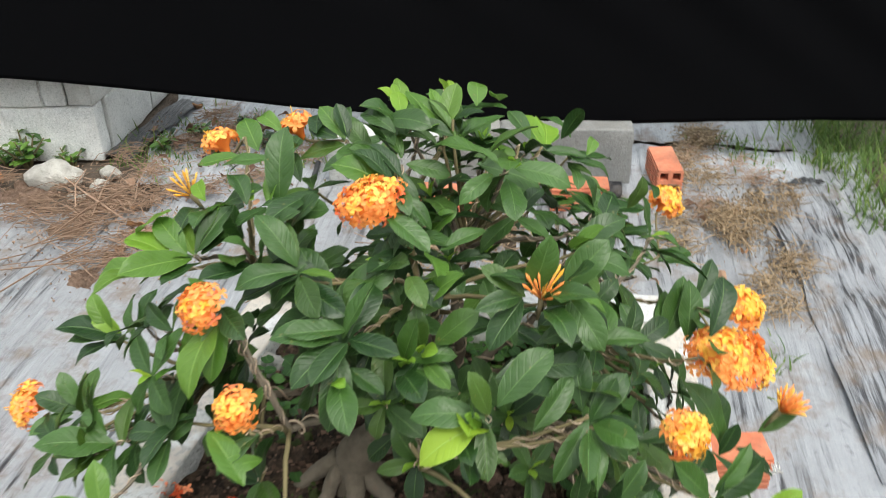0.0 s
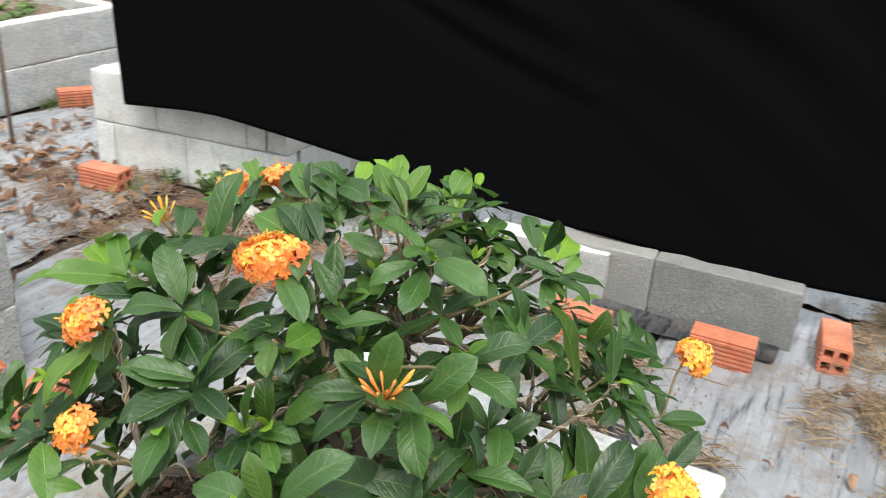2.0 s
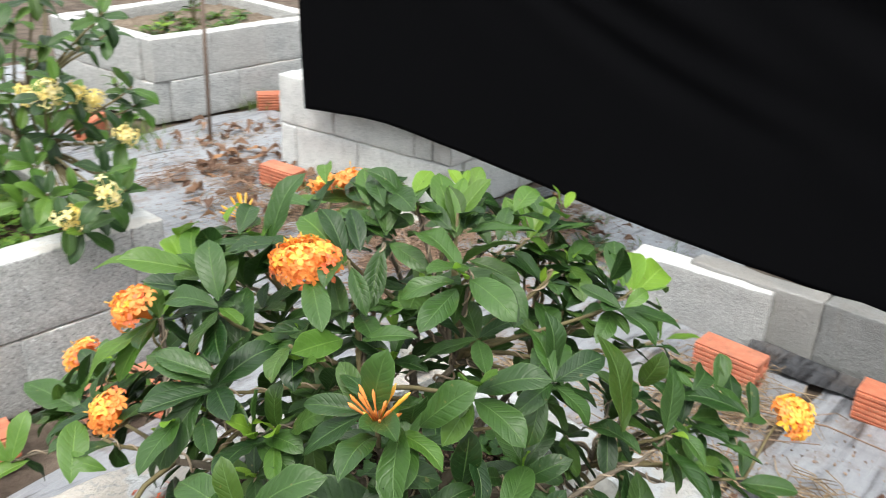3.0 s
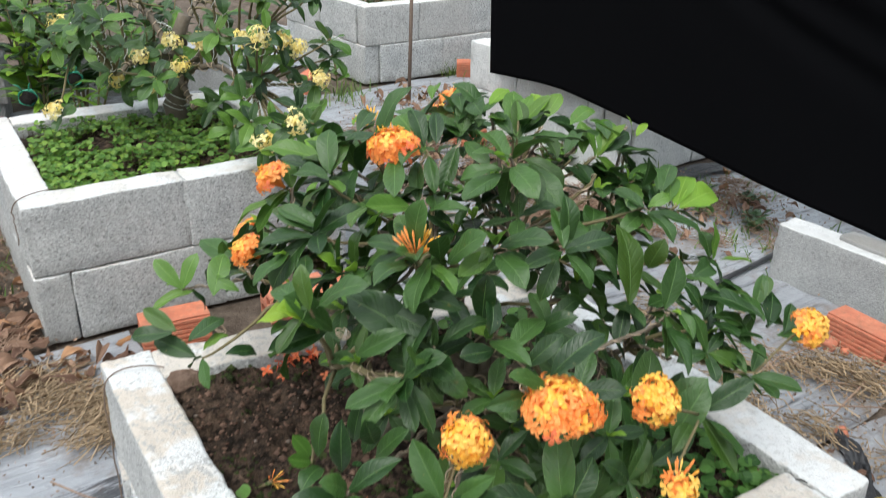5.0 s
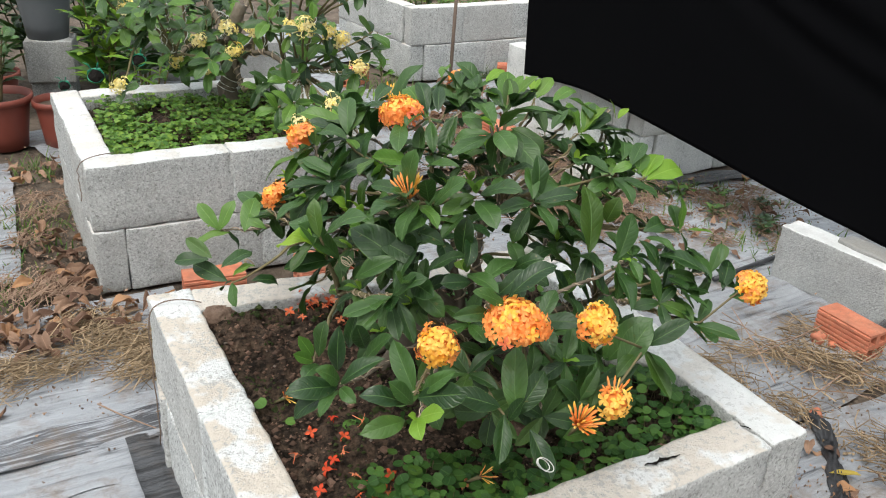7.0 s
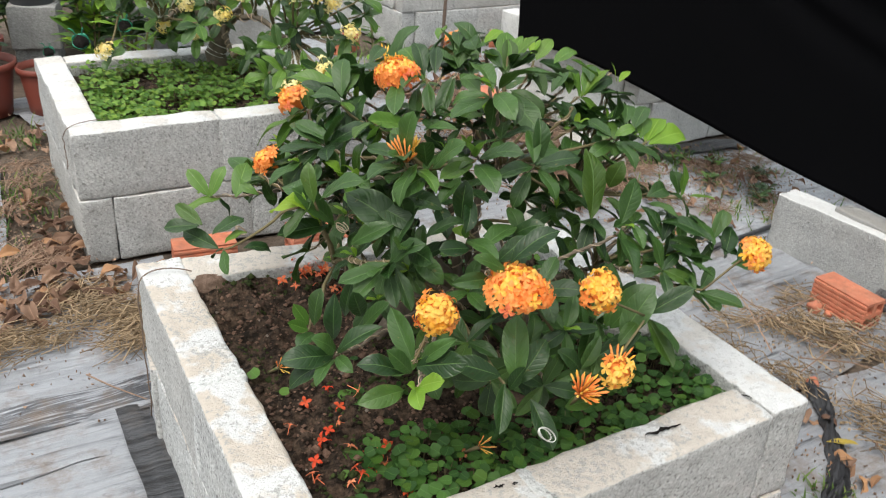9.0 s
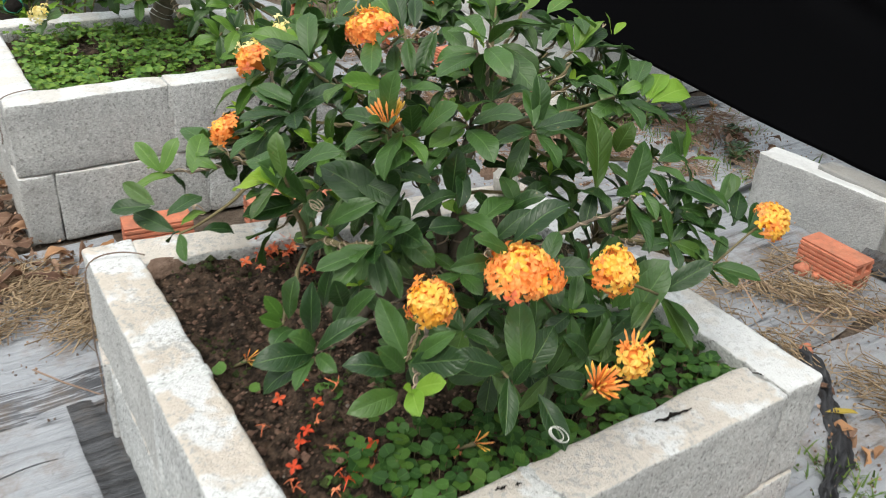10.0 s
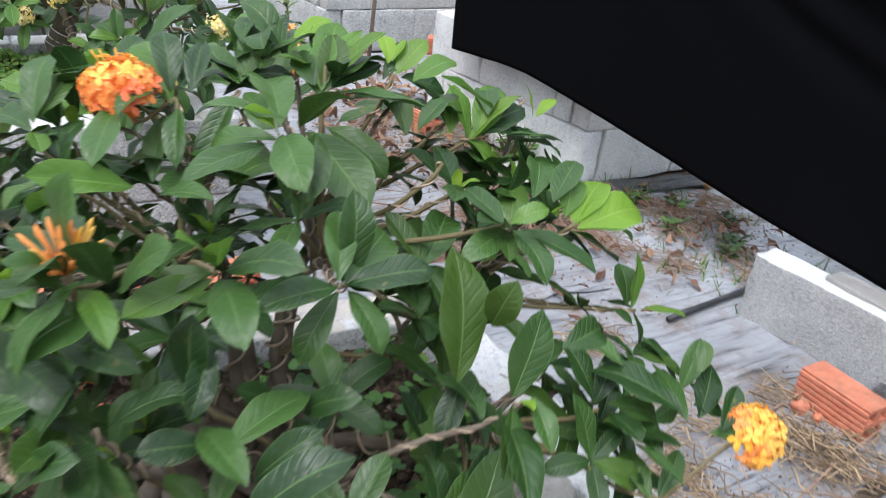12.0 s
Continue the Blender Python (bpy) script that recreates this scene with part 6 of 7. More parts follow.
def crack(a, b, wide, seed):
    """A ragged dark sliver laid on the rim; its black stands for the shade inside a slit."""
    p, q = Vector((*a, 0.3925)), Vector((*b, 0.3925))
    d = (q - p).normalized()
    side = Vector((-d.y, d.x, 0))
    verts, n = [], 16
    for i in range(n + 1):
        f = i / n
        c = p.lerp(q, f) + side * 0.005 * noise.noise(Vector((f * 5, seed, 0)))
        w = wide * (0.25 + math.sin(math.pi * f)) * (0.75 + 0.9 * noise.noise(Vector((f * 9, seed, 3))))
        verts += [c + side * w, c + Vector((0, 0, 0.0012)), c - side * w * (0.8 + 0.6 * noise.noise(Vector((f * 11, seed, 8))))]
    faces = [(3 * i + k, 3 * i + k + 1, 3 * i + k + 4, 3 * i + k + 3) for i in range(n) for k in range(2)]
    tagged(put("crack", mesh_of("crack", verts, faces, SOIL_AND_SLIT)), "dark ragged slit in the rim, its inner shade painted on", "crack")


crack((0.878, -0.070), (0.948, -0.047), 0.0042, 1.0)
crack((0.610, -0.164), (0.628, -0.160), 0.0030, 2.0)
crack((0.639, -0.160), (0.648, -0.156), 0.0028, 4.0)
crack((1.086, 0.021), (1.102, 0.012), 0.0026, 6.0)
stone(0.862, 0.705, 0.415, (0.05, 0.03, 0.026), 14.0, "white stone resting on the planter's rim")
stone(0.69, 0.62, 0.355, (0.05, 0.03, 0.025), 15.0, "white stone on the soil behind the trunk")
stone(0.985, 0.50, 0.36, (0.045, 0.035, 0.03), 16.0, "white stone on the soil behind the trunk")
stone(0.965, 0.30, 0.365, (0.06, 0.04, 0.025), 18.0, "flat tan stone on the soil by the rim")


def band(name, label, corner, along, inward, top, drop, seed):
    """Thin dark wire laid over the rim and down the face."""
    r = random.Random(seed)
    c = Vector((*corner, top))
    pts = bezier(c + along * 0.085 + inward * 0.095 + Vector((0, 0, 0.003)), c + along * 0.06 + inward * 0.06 + Vector((0, 0, 0.012)), c + along * 0.05 + inward * 0.0 + Vector((0, 0, 0.014)), c + along * 0.062 - inward * 0.008 - Vector((0, 0, 0.02)), 10)
    for k in range(1, 9):
        pts.append(c + along * (0.062 + r.uniform(-0.004, 0.004) - 0.002 * k) - inward * (0.009 + r.uniform(0, 0.004)) - Vector((0, 0, 0.02 + (drop - 0.02) * k / 8)))
    v, f = tube_data(pts, [0.0015] * len(pts), 5)
    tagged(put(name, mesh_of(name, v, f, RUST)), label, "wire")


band("tie_wire", "thin dark wire bent over the planter's rim", L1, (Vector((*N1, 0)) - Vector((*L1, 0))).normalized(), U, 0.391, 0.36, 1)
band("tie_wire", "thin dark wire bent over the planter's rim", Y1, (Vector((*Y4, 0)) - Vector((*Y1, 0))).normalized(), U, 0.391, 0.12, 2)


# ---- the yellow ixora in the next planter ----
yellow = tagged(new("ixora_bush"), "small ixora tree with twisted wired limbs and pale yellow flowers", "plant", "ixora plants")
YFOOT = Vector((0.045, 2.06, 0.35))
yellow.location = YFOOT
yr = random.Random(77)


def y_wood(name, pts, radii, sides, material, label=""):
    v, f = tube_data([Vector(p) - YFOOT for p in pts], radii, sides)
    return put(name, mesh_of(name, v, f, material), yellow, None, label)


yt = gnarl(bezier(YFOOT - Vector((0, 0, 0.03)), YFOOT + Vector((0.01, 0, 0.08)), YFOOT + Vector((0.03, -0.03, 0.2)), YFOOT + Vector((0.06, -0.02, 0.36)), 8), 0.022, 5)
y_wood("trunk", yt, [0.044, 0.040, 0.036, 0.032, 0.028, 0.027, 0.025, 0.022, 0.02], 10, BARK, "dark brown trunk bound with pale wire")
y_wood("wire", helix(yt[2:4], 0.030, 4, 60), [0.0016] * 61, 5, WIRE_PALE, "pale wire wound round the trunk")
YNODES = []


def y_shoot(p, flower_n=0, count=6, ln=0.075, lean=(0, -0.4, 0.7)):
    p = Vector(p)
    YNODES.append(p)
    axis = Vector(lean) + (p - YFOOT - Vector((0, 0, 0.15))).normalized() * 0.5
    base = facing(axis.orthogonal(), axis)
    a0 = yr.uniform(0, 6.28)
    for i in range(count):
        a, e = a0 + i * 2.4, -0.25 + 0.7 * (i % 2) + yr.uniform(-0.2, 0.2)
        d = base @ Vector((math.cos(a) * math.cos(e), math.sin(a) * math.cos(e), math.sin(e)))
        s = ln * yr.uniform(0.75, 1.15)
        put("leaf", LEAF_MESHES["old" if yr.random() < 0.75 else "mid"][yr.randrange(6)], yellow, at_place(p - axis.normalized() * yr.uniform(0.0, 0.03) - YFOOT, facing(d, axis + Vector((0, 0, 0.6))), (s, s, s)))
    if flower_n:
        flower(yellow, p + axis.normalized() * 0.016 - YFOOT, axis, yr.uniform(0.025, 0.034), flower_n, (0, 0, 0, 1), 0.027, yr.randrange(999), yr.uniform(1.4, 1.9), "loose head of pale yellow florets", yr.uniform(0.55, 0.9))


for q in ((-0.095, 2.00, 0.505), (0.0, 1.92, 0.505), (0.09, 1.92, 0.56), (-0.02, 1.95, 0.585), (0.065, 1.98, 0.622), (0.155, 1.98, 0.625), (0.29, 1.66, 0.70), (0.33, 1.60, 0.72),
          (0.50, 1.70, 0.57), (0.41, 1.38, 0.545), (-0.25, 1.98, 0.685), (-0.285, 1.92, 0.44), (0.33, 1.42, 0.48), (0.40, 1.80, 0.66), (0.45, 1.86, 0.62)):
    y_shoot(q, yr.randrange(10, 16), 5)
for i in range(46):
    a = yr.uniform(0, 6.28)
    r = 0.10 + 0.30 * math.sqrt(yr.random())
    y_shoot((0.12 + r * math.cos(a) * 1.15, 1.95 + r * math.sin(a) * 0.9, 0.58 + yr.uniform(-0.02, 0.40) - 0.25 * (r - 0.1)), 0, 6, 0.08)
for q in ((0.18, 1.86, 0.46), (-0.12, 1.94, 0.56), (0.22, 1.80, 0.50), (0.30, 1.50, 0.52), (0.36, 1.55, 0.50), (0.40, 1.48, 0.47), (0.44, 1.60, 0.52), (0.28, 1.62, 0.55), (0.25, 1.58, 0.48), (0.47, 1.52, 0.50), (0.36, 1.40, 0.46), (0.48, 1.66, 0.47), (0.34, 1.72, 0.60)):
    y_shoot(q, 0, 6, 0.075)
YL = []
for a, rad, z in ((302, 0.16, 0.43), (320, 0.36, 0.52), (0, 0.30, 0.62), (60, 0.25, 0.7), (180, 0.28, 0.6), (230, 0.22, 0.56), (120, 0.22, 0.7)):
    e = Vector((math.cos(radians(a)), math.sin(radians(a)), 0))
    end = Vector((YFOOT.x, YFOOT.y, z)) + e * rad
    pts = gnarl(bezier(yt[3 + int(a) % 4], yt[5] + e * 0.05 + Vector((0, 0, 0.06)), end - e * 0.1 + Vector((0, 0, 0.04)), end, 10), 0.016, a)
    y_wood("limb", pts, [0.014 - 0.0008 * i for i in range(11)], 8, BARK)
    y_wood("wire", helix(pts, 0.0100, 11, 140), [0.0019] * 141, 5, WIRE, "grey training wire coiled round a limb")
    YL.append(pts)
for i, p in enumerate(YNODES):
    best = min((q for pts in YL for q in pts[3:]), key=lambda q: (q - p).length)
    pts = gnarl(bezier(best, best.lerp(p, 0.35) + Vector((0, 0, 0.02)), best.lerp(p, 0.8) - Vector((0, 0, 0.01)), p, 5), 0.006, i)
    y_wood("twig", pts, [0.005, 0.0045, 0.004, 0.0035, 0.003, 0.0028], 5, TWIG)
    if i % 4 == 0:
        y_wood("wire", helix(pts, 0.006, 7, 50), [0.0016] * 51, 4, WIRE_PALE)


# ---- pots and young plants behind ----
def pot(x, y, z, r, h, material, label, rim=0.012):
    root = tagged(new("plant_pot"), label, "pot", "plant pots")
    root.location = (x, y, z)
    bm = bmesh.new()
    prof = [(r * 0.70, 0), (r * 0.76, h * 0.25), (r * 0.93, h * 0.86), (r * 0.93, h * 0.87), (r + rim * 0.4, h * 0.88), (r + rim * 0.5, h), (r - 0.004, h), (r * 0.92, h * 0.86), (0.0, h * 0.84)]
    n, rings = 28, []
    for rad, zz in prof[:-1]:
        rings.append([bm.verts.new((rad * math.cos(6.2832 * k / n), rad * math.sin(6.2832 * k / n), zz)) for k in range(n)])
    for a, b in zip(rings, rings[1:]):
        for k in range(n):
            bm.faces.new((a[k], a[(k + 1) % n], b[(k + 1) % n], b[k]))
    bm.faces.new(rings[0][::-1])
    part("body", bm, material, root, "", True)
    verts, faces = [(0, 0, h * 0.86)], []
    for j in range(1, 4):
        for k in range(n):
            rr_ = r * 0.93 * j / 3
            verts.append((rr_ * math.cos(6.2832 * k / n), rr_ * math.sin(6.2832 * k / n), h * 0.86 + 0.006 * noise.noise(Vector((j * 2.1, k * 0.9, x)))))
    for k in range(n):
        faces.append((0, 1 + k, 1 + (k + 1) % n))
        for j in range(2):
            a = 1 + j * n
            faces.append((a + k, a + n + k, a + n + (k + 1) % n, a + (k + 1) % n))
    put("potting_soil", mesh_of("potting_soil", verts, faces, GROUND), root, None, "pale brown potting soil")
    return root


pot(-0.93, 2.62, FLOOR, 0.128, 0.225, POT_RED, "large red-brown plastic pot with pale soil")
pot(-0.705, 2.63, FLOOR, 0.092, 0.205, POT_RED, "small red-brown plastic pot beside a planter")
pot(-1.07, 3.02, FLOOR, 0.11, 0.21, POT_RED, "dark red plastic pot standing in the shade")
pot(-0.905, 3.37, 0.272, 0.135, 0.25, POT_GREY, "grey plastic pot standing on a concrete block")
for i, (x, y, z, az, size) in enumerate(((-0.90, 3.37, FLOOR, 2, (0.19, 0.16, 0.09)), (-0.895, 3.365, FLOOR + 0.09, 5, (0.22, 0.19, 0.20)), (-0.48, 3.66, FLOOR, 10, (0.27, 0.10, 0.21)), (0.0, 3.70, FLOOR, 8, (0.39, 0.10, 0.21)))):
    ob = part("concrete_block", block_bm(*size, 300 + i), BLOCK_WORN if i < 2 else BLOCK_DIM, None, "", True)
    ob.matrix_basis = Matrix.Translation((x, y, z + size[2] / 2)) @ Matrix.Rotation(radians(az), 4, "Z")
    tagged(ob, "bare grey concrete block on the ground", "block", "loose concrete blocks")


def young_plant(x, y, z, high, spread, shoots, seed, label, ln=0.09, tone="mid", stems=4):
    """An upright leafy young plant: several stems with leaves up their length."""
    r = random.Random(seed)
    root = tagged(new("young_plant"), label, "plant", "young plants")
    root.location = (x, y, z)
    for s in range(stems):
        a = r.uniform(0, 6.28)
        e = Vector((math.cos(a), math.sin(a), 0))
        top = e * spread * r.uniform(0.3, 1.0) + Vector((0, 0, high * r.uniform(0.7, 1.05)))
        pts = bezier(Vector((0, 0, 0)) + e * 0.01, e * spread * 0.2 + Vector((0, 0, high * 0.3)), top * 0.7, top, 8)
        v, f = tube_data(pts, [0.006 - 0.0005 * k for k in range(9)], 6)
        put("stem", mesh_of("stem", v, f, TWIG), root)
        for k in range(shoots):
            q = pts[2 + k * 7 // shoots]
            for side in (0, math.pi):
                b = k * 1.57 + side + r.uniform(-0.3, 0.3)
                d = Vector((math.cos(b), math.sin(b), r.uniform(0.0, 0.7)))
                sz = ln * r.uniform(0.7, 1.2)
                put("leaf", LEAF_MESHES[tone if r.random() < 0.7 else "old"][r.randrange(6)], root, at_place(q, facing(d, Vector((0, 0, 1)) + e * 0.3), (sz, sz, sz)))
    return root


young_plant(-0.58, 3.02, FLOOR, 0.66, 0.14, 10, 1, "leafy young plant with bright green pointed leaves", 0.14, "lance", 7)
GRAFTED = young_plant(-0.34, 2.62, FLOOR, 0.62, 0.16, 7, 2, "leafy young plant with bright green pointed leaves", 0.12, "lance", 4)
young_plant(-0.10, 3.05, FLOOR, 0.60, 0.15, 7, 3, "leafy young plant with dark green leaves", 0.11, "old", 4)
young_plant(-1.06, 3.01, 0.16, 0.42, 0.16, 7, 4, "young ixora with dark leaves in a pot", 0.10, "old", 4)
young_plant(-0.93, 2.62, 0.17, 0.36, 0.13, 6, 5, "young grafted ixora in a red-brown pot", 0.10, "old", 3)
young_plant(-1.30, 3.20, FLOOR, 0.65, 0.2, 8, 6, "leafy young plant with dark green leaves", 0.11, "old", 4)
young_plant(-0.48, 3.40, FLOOR, 0.58, 0.18, 8, 41, "leafy young plant with dark green leaves", 0.11, "old", 5)
young_plant(-0.28, 3.42, FLOOR, 0.50, 0.18, 8, 42, "leafy young plant with bright green pointed leaves", 0.11, "mid", 5)
young_plant(-1.27, 3.45, FLOOR, 0.70, 0.2, 8, 43, "leafy young plant with dark green leaves", 0.12, "old", 5)
for i, (x, y, h) in enumerate(((-1.15, 3.80, 0.8), (-0.80, 3.85, 0.75), (-0.55, 3.80, 0.7), (-0.25, 3.85, 0.65), (-1.02, 3.66, 0.7), (-0.70, 3.62, 0.5))):
    young_plant(x, y, FLOOR, h, 0.22, 8, 90 + i, "leafy young plant with dark green leaves", 0.12, "old", 5)
young_plant(0.25, 3.15, FLOOR, 0.50, 0.18, 6, 7, "leafy young plant with dark green leaves", 0.10, "old", 4)
young_plant(1.22, 4.25, 0.33, 0.35, 0.10, 5, 8, "sparse green sapling in the far planter", 0.07, "mid", 3)
for i in range(9):
    young_plant(0.95 + 0.13 * (i % 4) + 0.02 * i, 4.0 + 0.16 * (i // 3), 0.325, 0.06, 0.07, 3, 50 + i, "small weed in the dry soil of the far planter", 0.05, "mid", 4)
young_plant(1.0, 3.95, 0.33, 0.10, 0.05, 3, 9, "small bright weed in the far planter", 0.05, "new", 3)
young_plant(0.74, 3.52, FLOOR, 0.30, 0.05, 5, 10, "slender green weed beside a block planter", 0.07, "mid", 2)
young_plant(1.50, 2.42, FLOOR, 0.07, 0.06, 3, 11, "small green weed at the foot of the blocks", 0.035, "mid", 5)
young_plant(1.53, 2.36, FLOOR, 0.13, 0.10, 4, 21, "small bushy green weed at the foot of the blocks", 0.05, "mid", 7)
for i, (x, y) in enumerate(((2.05, 1.70), (1.98, 1.95), (2.12, 1.85), (1.90, 1.80), (2.02, 1.62), (1.85, 2.02))):
    young_plant(x, y, FLOOR, 0.06, 0.05, 3, 30 + i, "small green weed growing through the film", 0.04, "mid" if i % 2 else "old", 5)
young_plant(1.60, 2.22, FLOOR, 0.07, 0.05, 3, 12, "small green weed at the foot of the blocks", 0.035, "mid", 5)
young_plant(1.41, 2.56, FLOOR, 0.08, 0.06, 3, 13, "small green weed at the foot of the blocks", 0.035, "mid", 4)


def grafted_ball(plant, x, y, z, r, seed):
    """A bagged graft: a dark ball of earth tied with green tape."""
    bm = bmesh.new()
    bmesh.ops.create_icosphere(bm, subdivisions=2, radius=r)
    for q in bm.verts:
        q.co *= 1 + 0.5 * noise.noise(q.co * 40 + Vector((seed, 0, 0)))
    root = part("root_ball", bm, SOIL_AND_SLIT, plant, "dark ball of earth tied with green tape", True)
    root.location = Vector((x, y, z)) - plant.location
    for k in range(2):
        d = Vector((k - 0.6 + 0.3 * noise.noise(Vector((seed, k, 0))), -0.4, 1.2)).normalized()
        v, f = tube_data([d * r * 0.9, d * r * 1.7 + Vector((0, 0, 0.004)), d * r * 2.3 + Vector((0.01 * (k - 1), 0, -0.002))], [r * 0.08, r * 0.13, r * 0.04], 4)
        put("tape", mesh_of("tape", v, f, TAPE), root, None, "loose end of green tape")
        pts = [Vector((math.cos(a) * r * 1.05, math.sin(a) * r * 1.05 * math.cos(k + 0.9), math.sin(a) * r * 1.05 * math.sin(k + 0.9))) for a in [6.2832 * j / 18 for j in range(19)]]
        v, f = tube_data(pts, [r * 0.10 * (1 + 0.6 * math.sin(j * 1.7 + seed)) for j in range(19)], 5)
        put("tape", mesh_of("tape", v, f, TAPE), root, None, "green plastic tape")
    return root


grafted_ball(GRAFTED, -0.349, 2.60, 0.361, 0.026, 1.0)
grafted_ball(GRAFTED, -0.516, 2.55, 0.308, 0.03, 2.0)
grafted_ball(GRAFTED, -0.645, 2.56, 0.262, 0.020, 3.0)


def rod(name, p, q, r, material, label, category):
    v, f = tube_data([Vector(p), Vector(p).lerp(Vector(q), 0.5), Vector(q)], [r, r, r], 8)
    tagged(put(name, mesh_of(name, v, f, material)), label, category)


rod("steel_rod", (1.075, 3.36, FLOOR), (1.12, 3.50, 0.95), 0.0095, RUST, "thin rusty steel rod stuck upright in the ground", "rod")
rod("plastic_pipe", (1.655, 1.265, 0.003), (1.985, 1.435, 0.003), 0.009, BLACK_PLASTIC, "black plastic pipe lying on the film", "pipe")


def black_bag():
    """A crumpled strip of black plastic beside the planter's corner."""
    verts, faces = [], []
    line = [Vector(p) for p in ((1.60, 0.53, 0), (1.60, 0.47, 0), (1.585, 0.417, 0), (1.555, 0.347, 0), (1.52, 0.253, 0), (1.475, 0.175, 0), (1.40, 0.11, 0), (1.375, 0.06, 0), (1.42, 0.03, 0), (1.46, 0.00, 0))]
    n, m = 70, 14
    for i in range(n + 1):
        t = i / n * (len(line) - 1)
        k = min(int(t), len(line) - 2)
        p = line[k].lerp(line[k + 1], t - k)
        d = (line[k + 1] - line[k]).normalized()
        s = Vector((-d.y, d.x, 0))
        for j in range(m + 1):
            a = (j / m - 0.5) * 2
            q = p + s * a * (0.014 + 0.011 * abs(math.sin(i * 0.11 + 0.9)) + 0.009 * noise.noise(Vector((i * 0.3, 0, 1))))
            z = FLOOR + 0.018 + 0.022 * (1 - a * a) * (0.7 + noise.noise(Vector((i * 0.22, j * 0.6, 2)))) + 0.020 * noise.noise(Vector((i * 0.11, j * 0.95, 5))) + 0.006 * noise.noise(Vector((i * 0.8, j * 1.4, 9)))
            verts.append((q.x, q.y, z))
    for i in range(n):
        for j in range(m):
            k = i * (m + 1) + j
            faces.append((k, k + 1, k + m + 2, k + m + 1))
    tagged(put("black_plastic_strip", mesh_of("black_plastic_strip", verts, faces, BLACK_PLASTIC)), "crumpled strip of black plastic on the ground", "plastic")


black_bag()


# ---- straw, twigs, dry leaves and grass ----
def litter(name, label, spots, material, length, thick, seed, category="straw", lift=0.02, curl=0.25):
    """Scattered thin dry stems: spots give centre, spread along and across, how many and bearing."""
    r = random.Random(seed)
    bits = []
    for x, y, su, sv, count, az in spots:
        clumps = [Vector((x, y, 0)) + U * r.gauss(0, su) + V * r.gauss(0, sv) for _ in range(max(4, count // 45))]
        for _ in range(count):
            c = r.choice(clumps) + U * r.gauss(0, 0.036) + V * r.gauss(0, 0.026)
            a = radians(az) + r.gauss(0, 0.75)
            ln = length * r.uniform(0.4, 1.4)
            d = Vector((math.cos(a), math.sin(a), 0))
            s = Vector((-d.y, d.x, 0)) * r.uniform(-curl, curl) * ln
            z = FLOOR + lift + r.uniform(0.0, 0.022)
            pts = [c - d * ln / 2 + Vector((0, 0, z)), c + s * 0.5 + Vector((0, 0, z + r.uniform(0, 0.012))), c + d * ln / 2 + Vector((0, 0, z + r.uniform(-0.006, 0.01)))]
            w = thick * r.uniform(0.6, 1.3)
            bits.append(tube_data(pts, [w, w, w * 0.7], 3))
    v, f = joined(bits)
    tagged(put(name, mesh_of(name, v, f, material, False)), label, category, "", "stuff")


def heap(x, y, ru, rv, high, material, label, seed):
    """A low ragged mat of matted litter."""
    verts, faces, n, m = [], [], 14, 36
    for j in range(n + 1):
        for k in range(m):
            a = 6.2832 * k / m
            f = j / n * (1 + 0.55 * noise.noise(Vector((math.cos(a) * 1.6, math.sin(a) * 1.6, seed))) + 0.3 * noise.noise(Vector((math.cos(a) * 6, math.sin(a) * 6, seed))))
            p = Vector((x, y, 0)) + U * ru * f * math.cos(a) + V * rv * f * math.sin(a)
            z = high * (1 - (j / n) ** 2) + (0.012 * noise.noise(p * 40) + 0.008 * noise.noise(p * 110) if j < n else -0.012)
            verts.append((p.x, p.y, FLOOR + 0.008 + z))
    for j in range(n):
        for k in range(m):
            a, b = j * m + k, j * m + (k + 1) % m
            faces.append((a, a + m, b + m, b))
    tagged(put("litter_heap", mesh_of("litter_heap", verts, faces, material)), label, "litter", "", "stuff")


for i, (x, y, ru, rv, hh) in enumerate(((1.33, 1.90, 0.12, 0.07, 0.006), (1.38, 2.20, 0.10, 0.08, 0.008), (1.10, 1.62, 0.06, 0.04, 0.015), (1.22, 1.62, 0.09, 0.05, 0.015), (1.98, 1.86, 0.08, 0.06, 0.004), (1.12, 3.02, 0.07, 0.05, 0.010))):
    heap(x, y, ru, rv, hh, HEAP_BROWN, "brown pine needles and leaf litter matted on the ground", i + 20.0)
litter("straw", "dry tan straw scattered over the film", [(-0.20, 0.92, 0.12, 0.05, 520, 30), (-0.08, 0.84, 0.06, 0.04, 230, 40), (-0.38, 0.80, 0.12, 0.05, 110, 15), (-0.33, 1.05, 0.08, 0.06, 160, 60), (1.77, 0.88, 0.06, 0.05, 45, 290)], STRAW, 0.105, 0.0013, 51, curl=0.6)
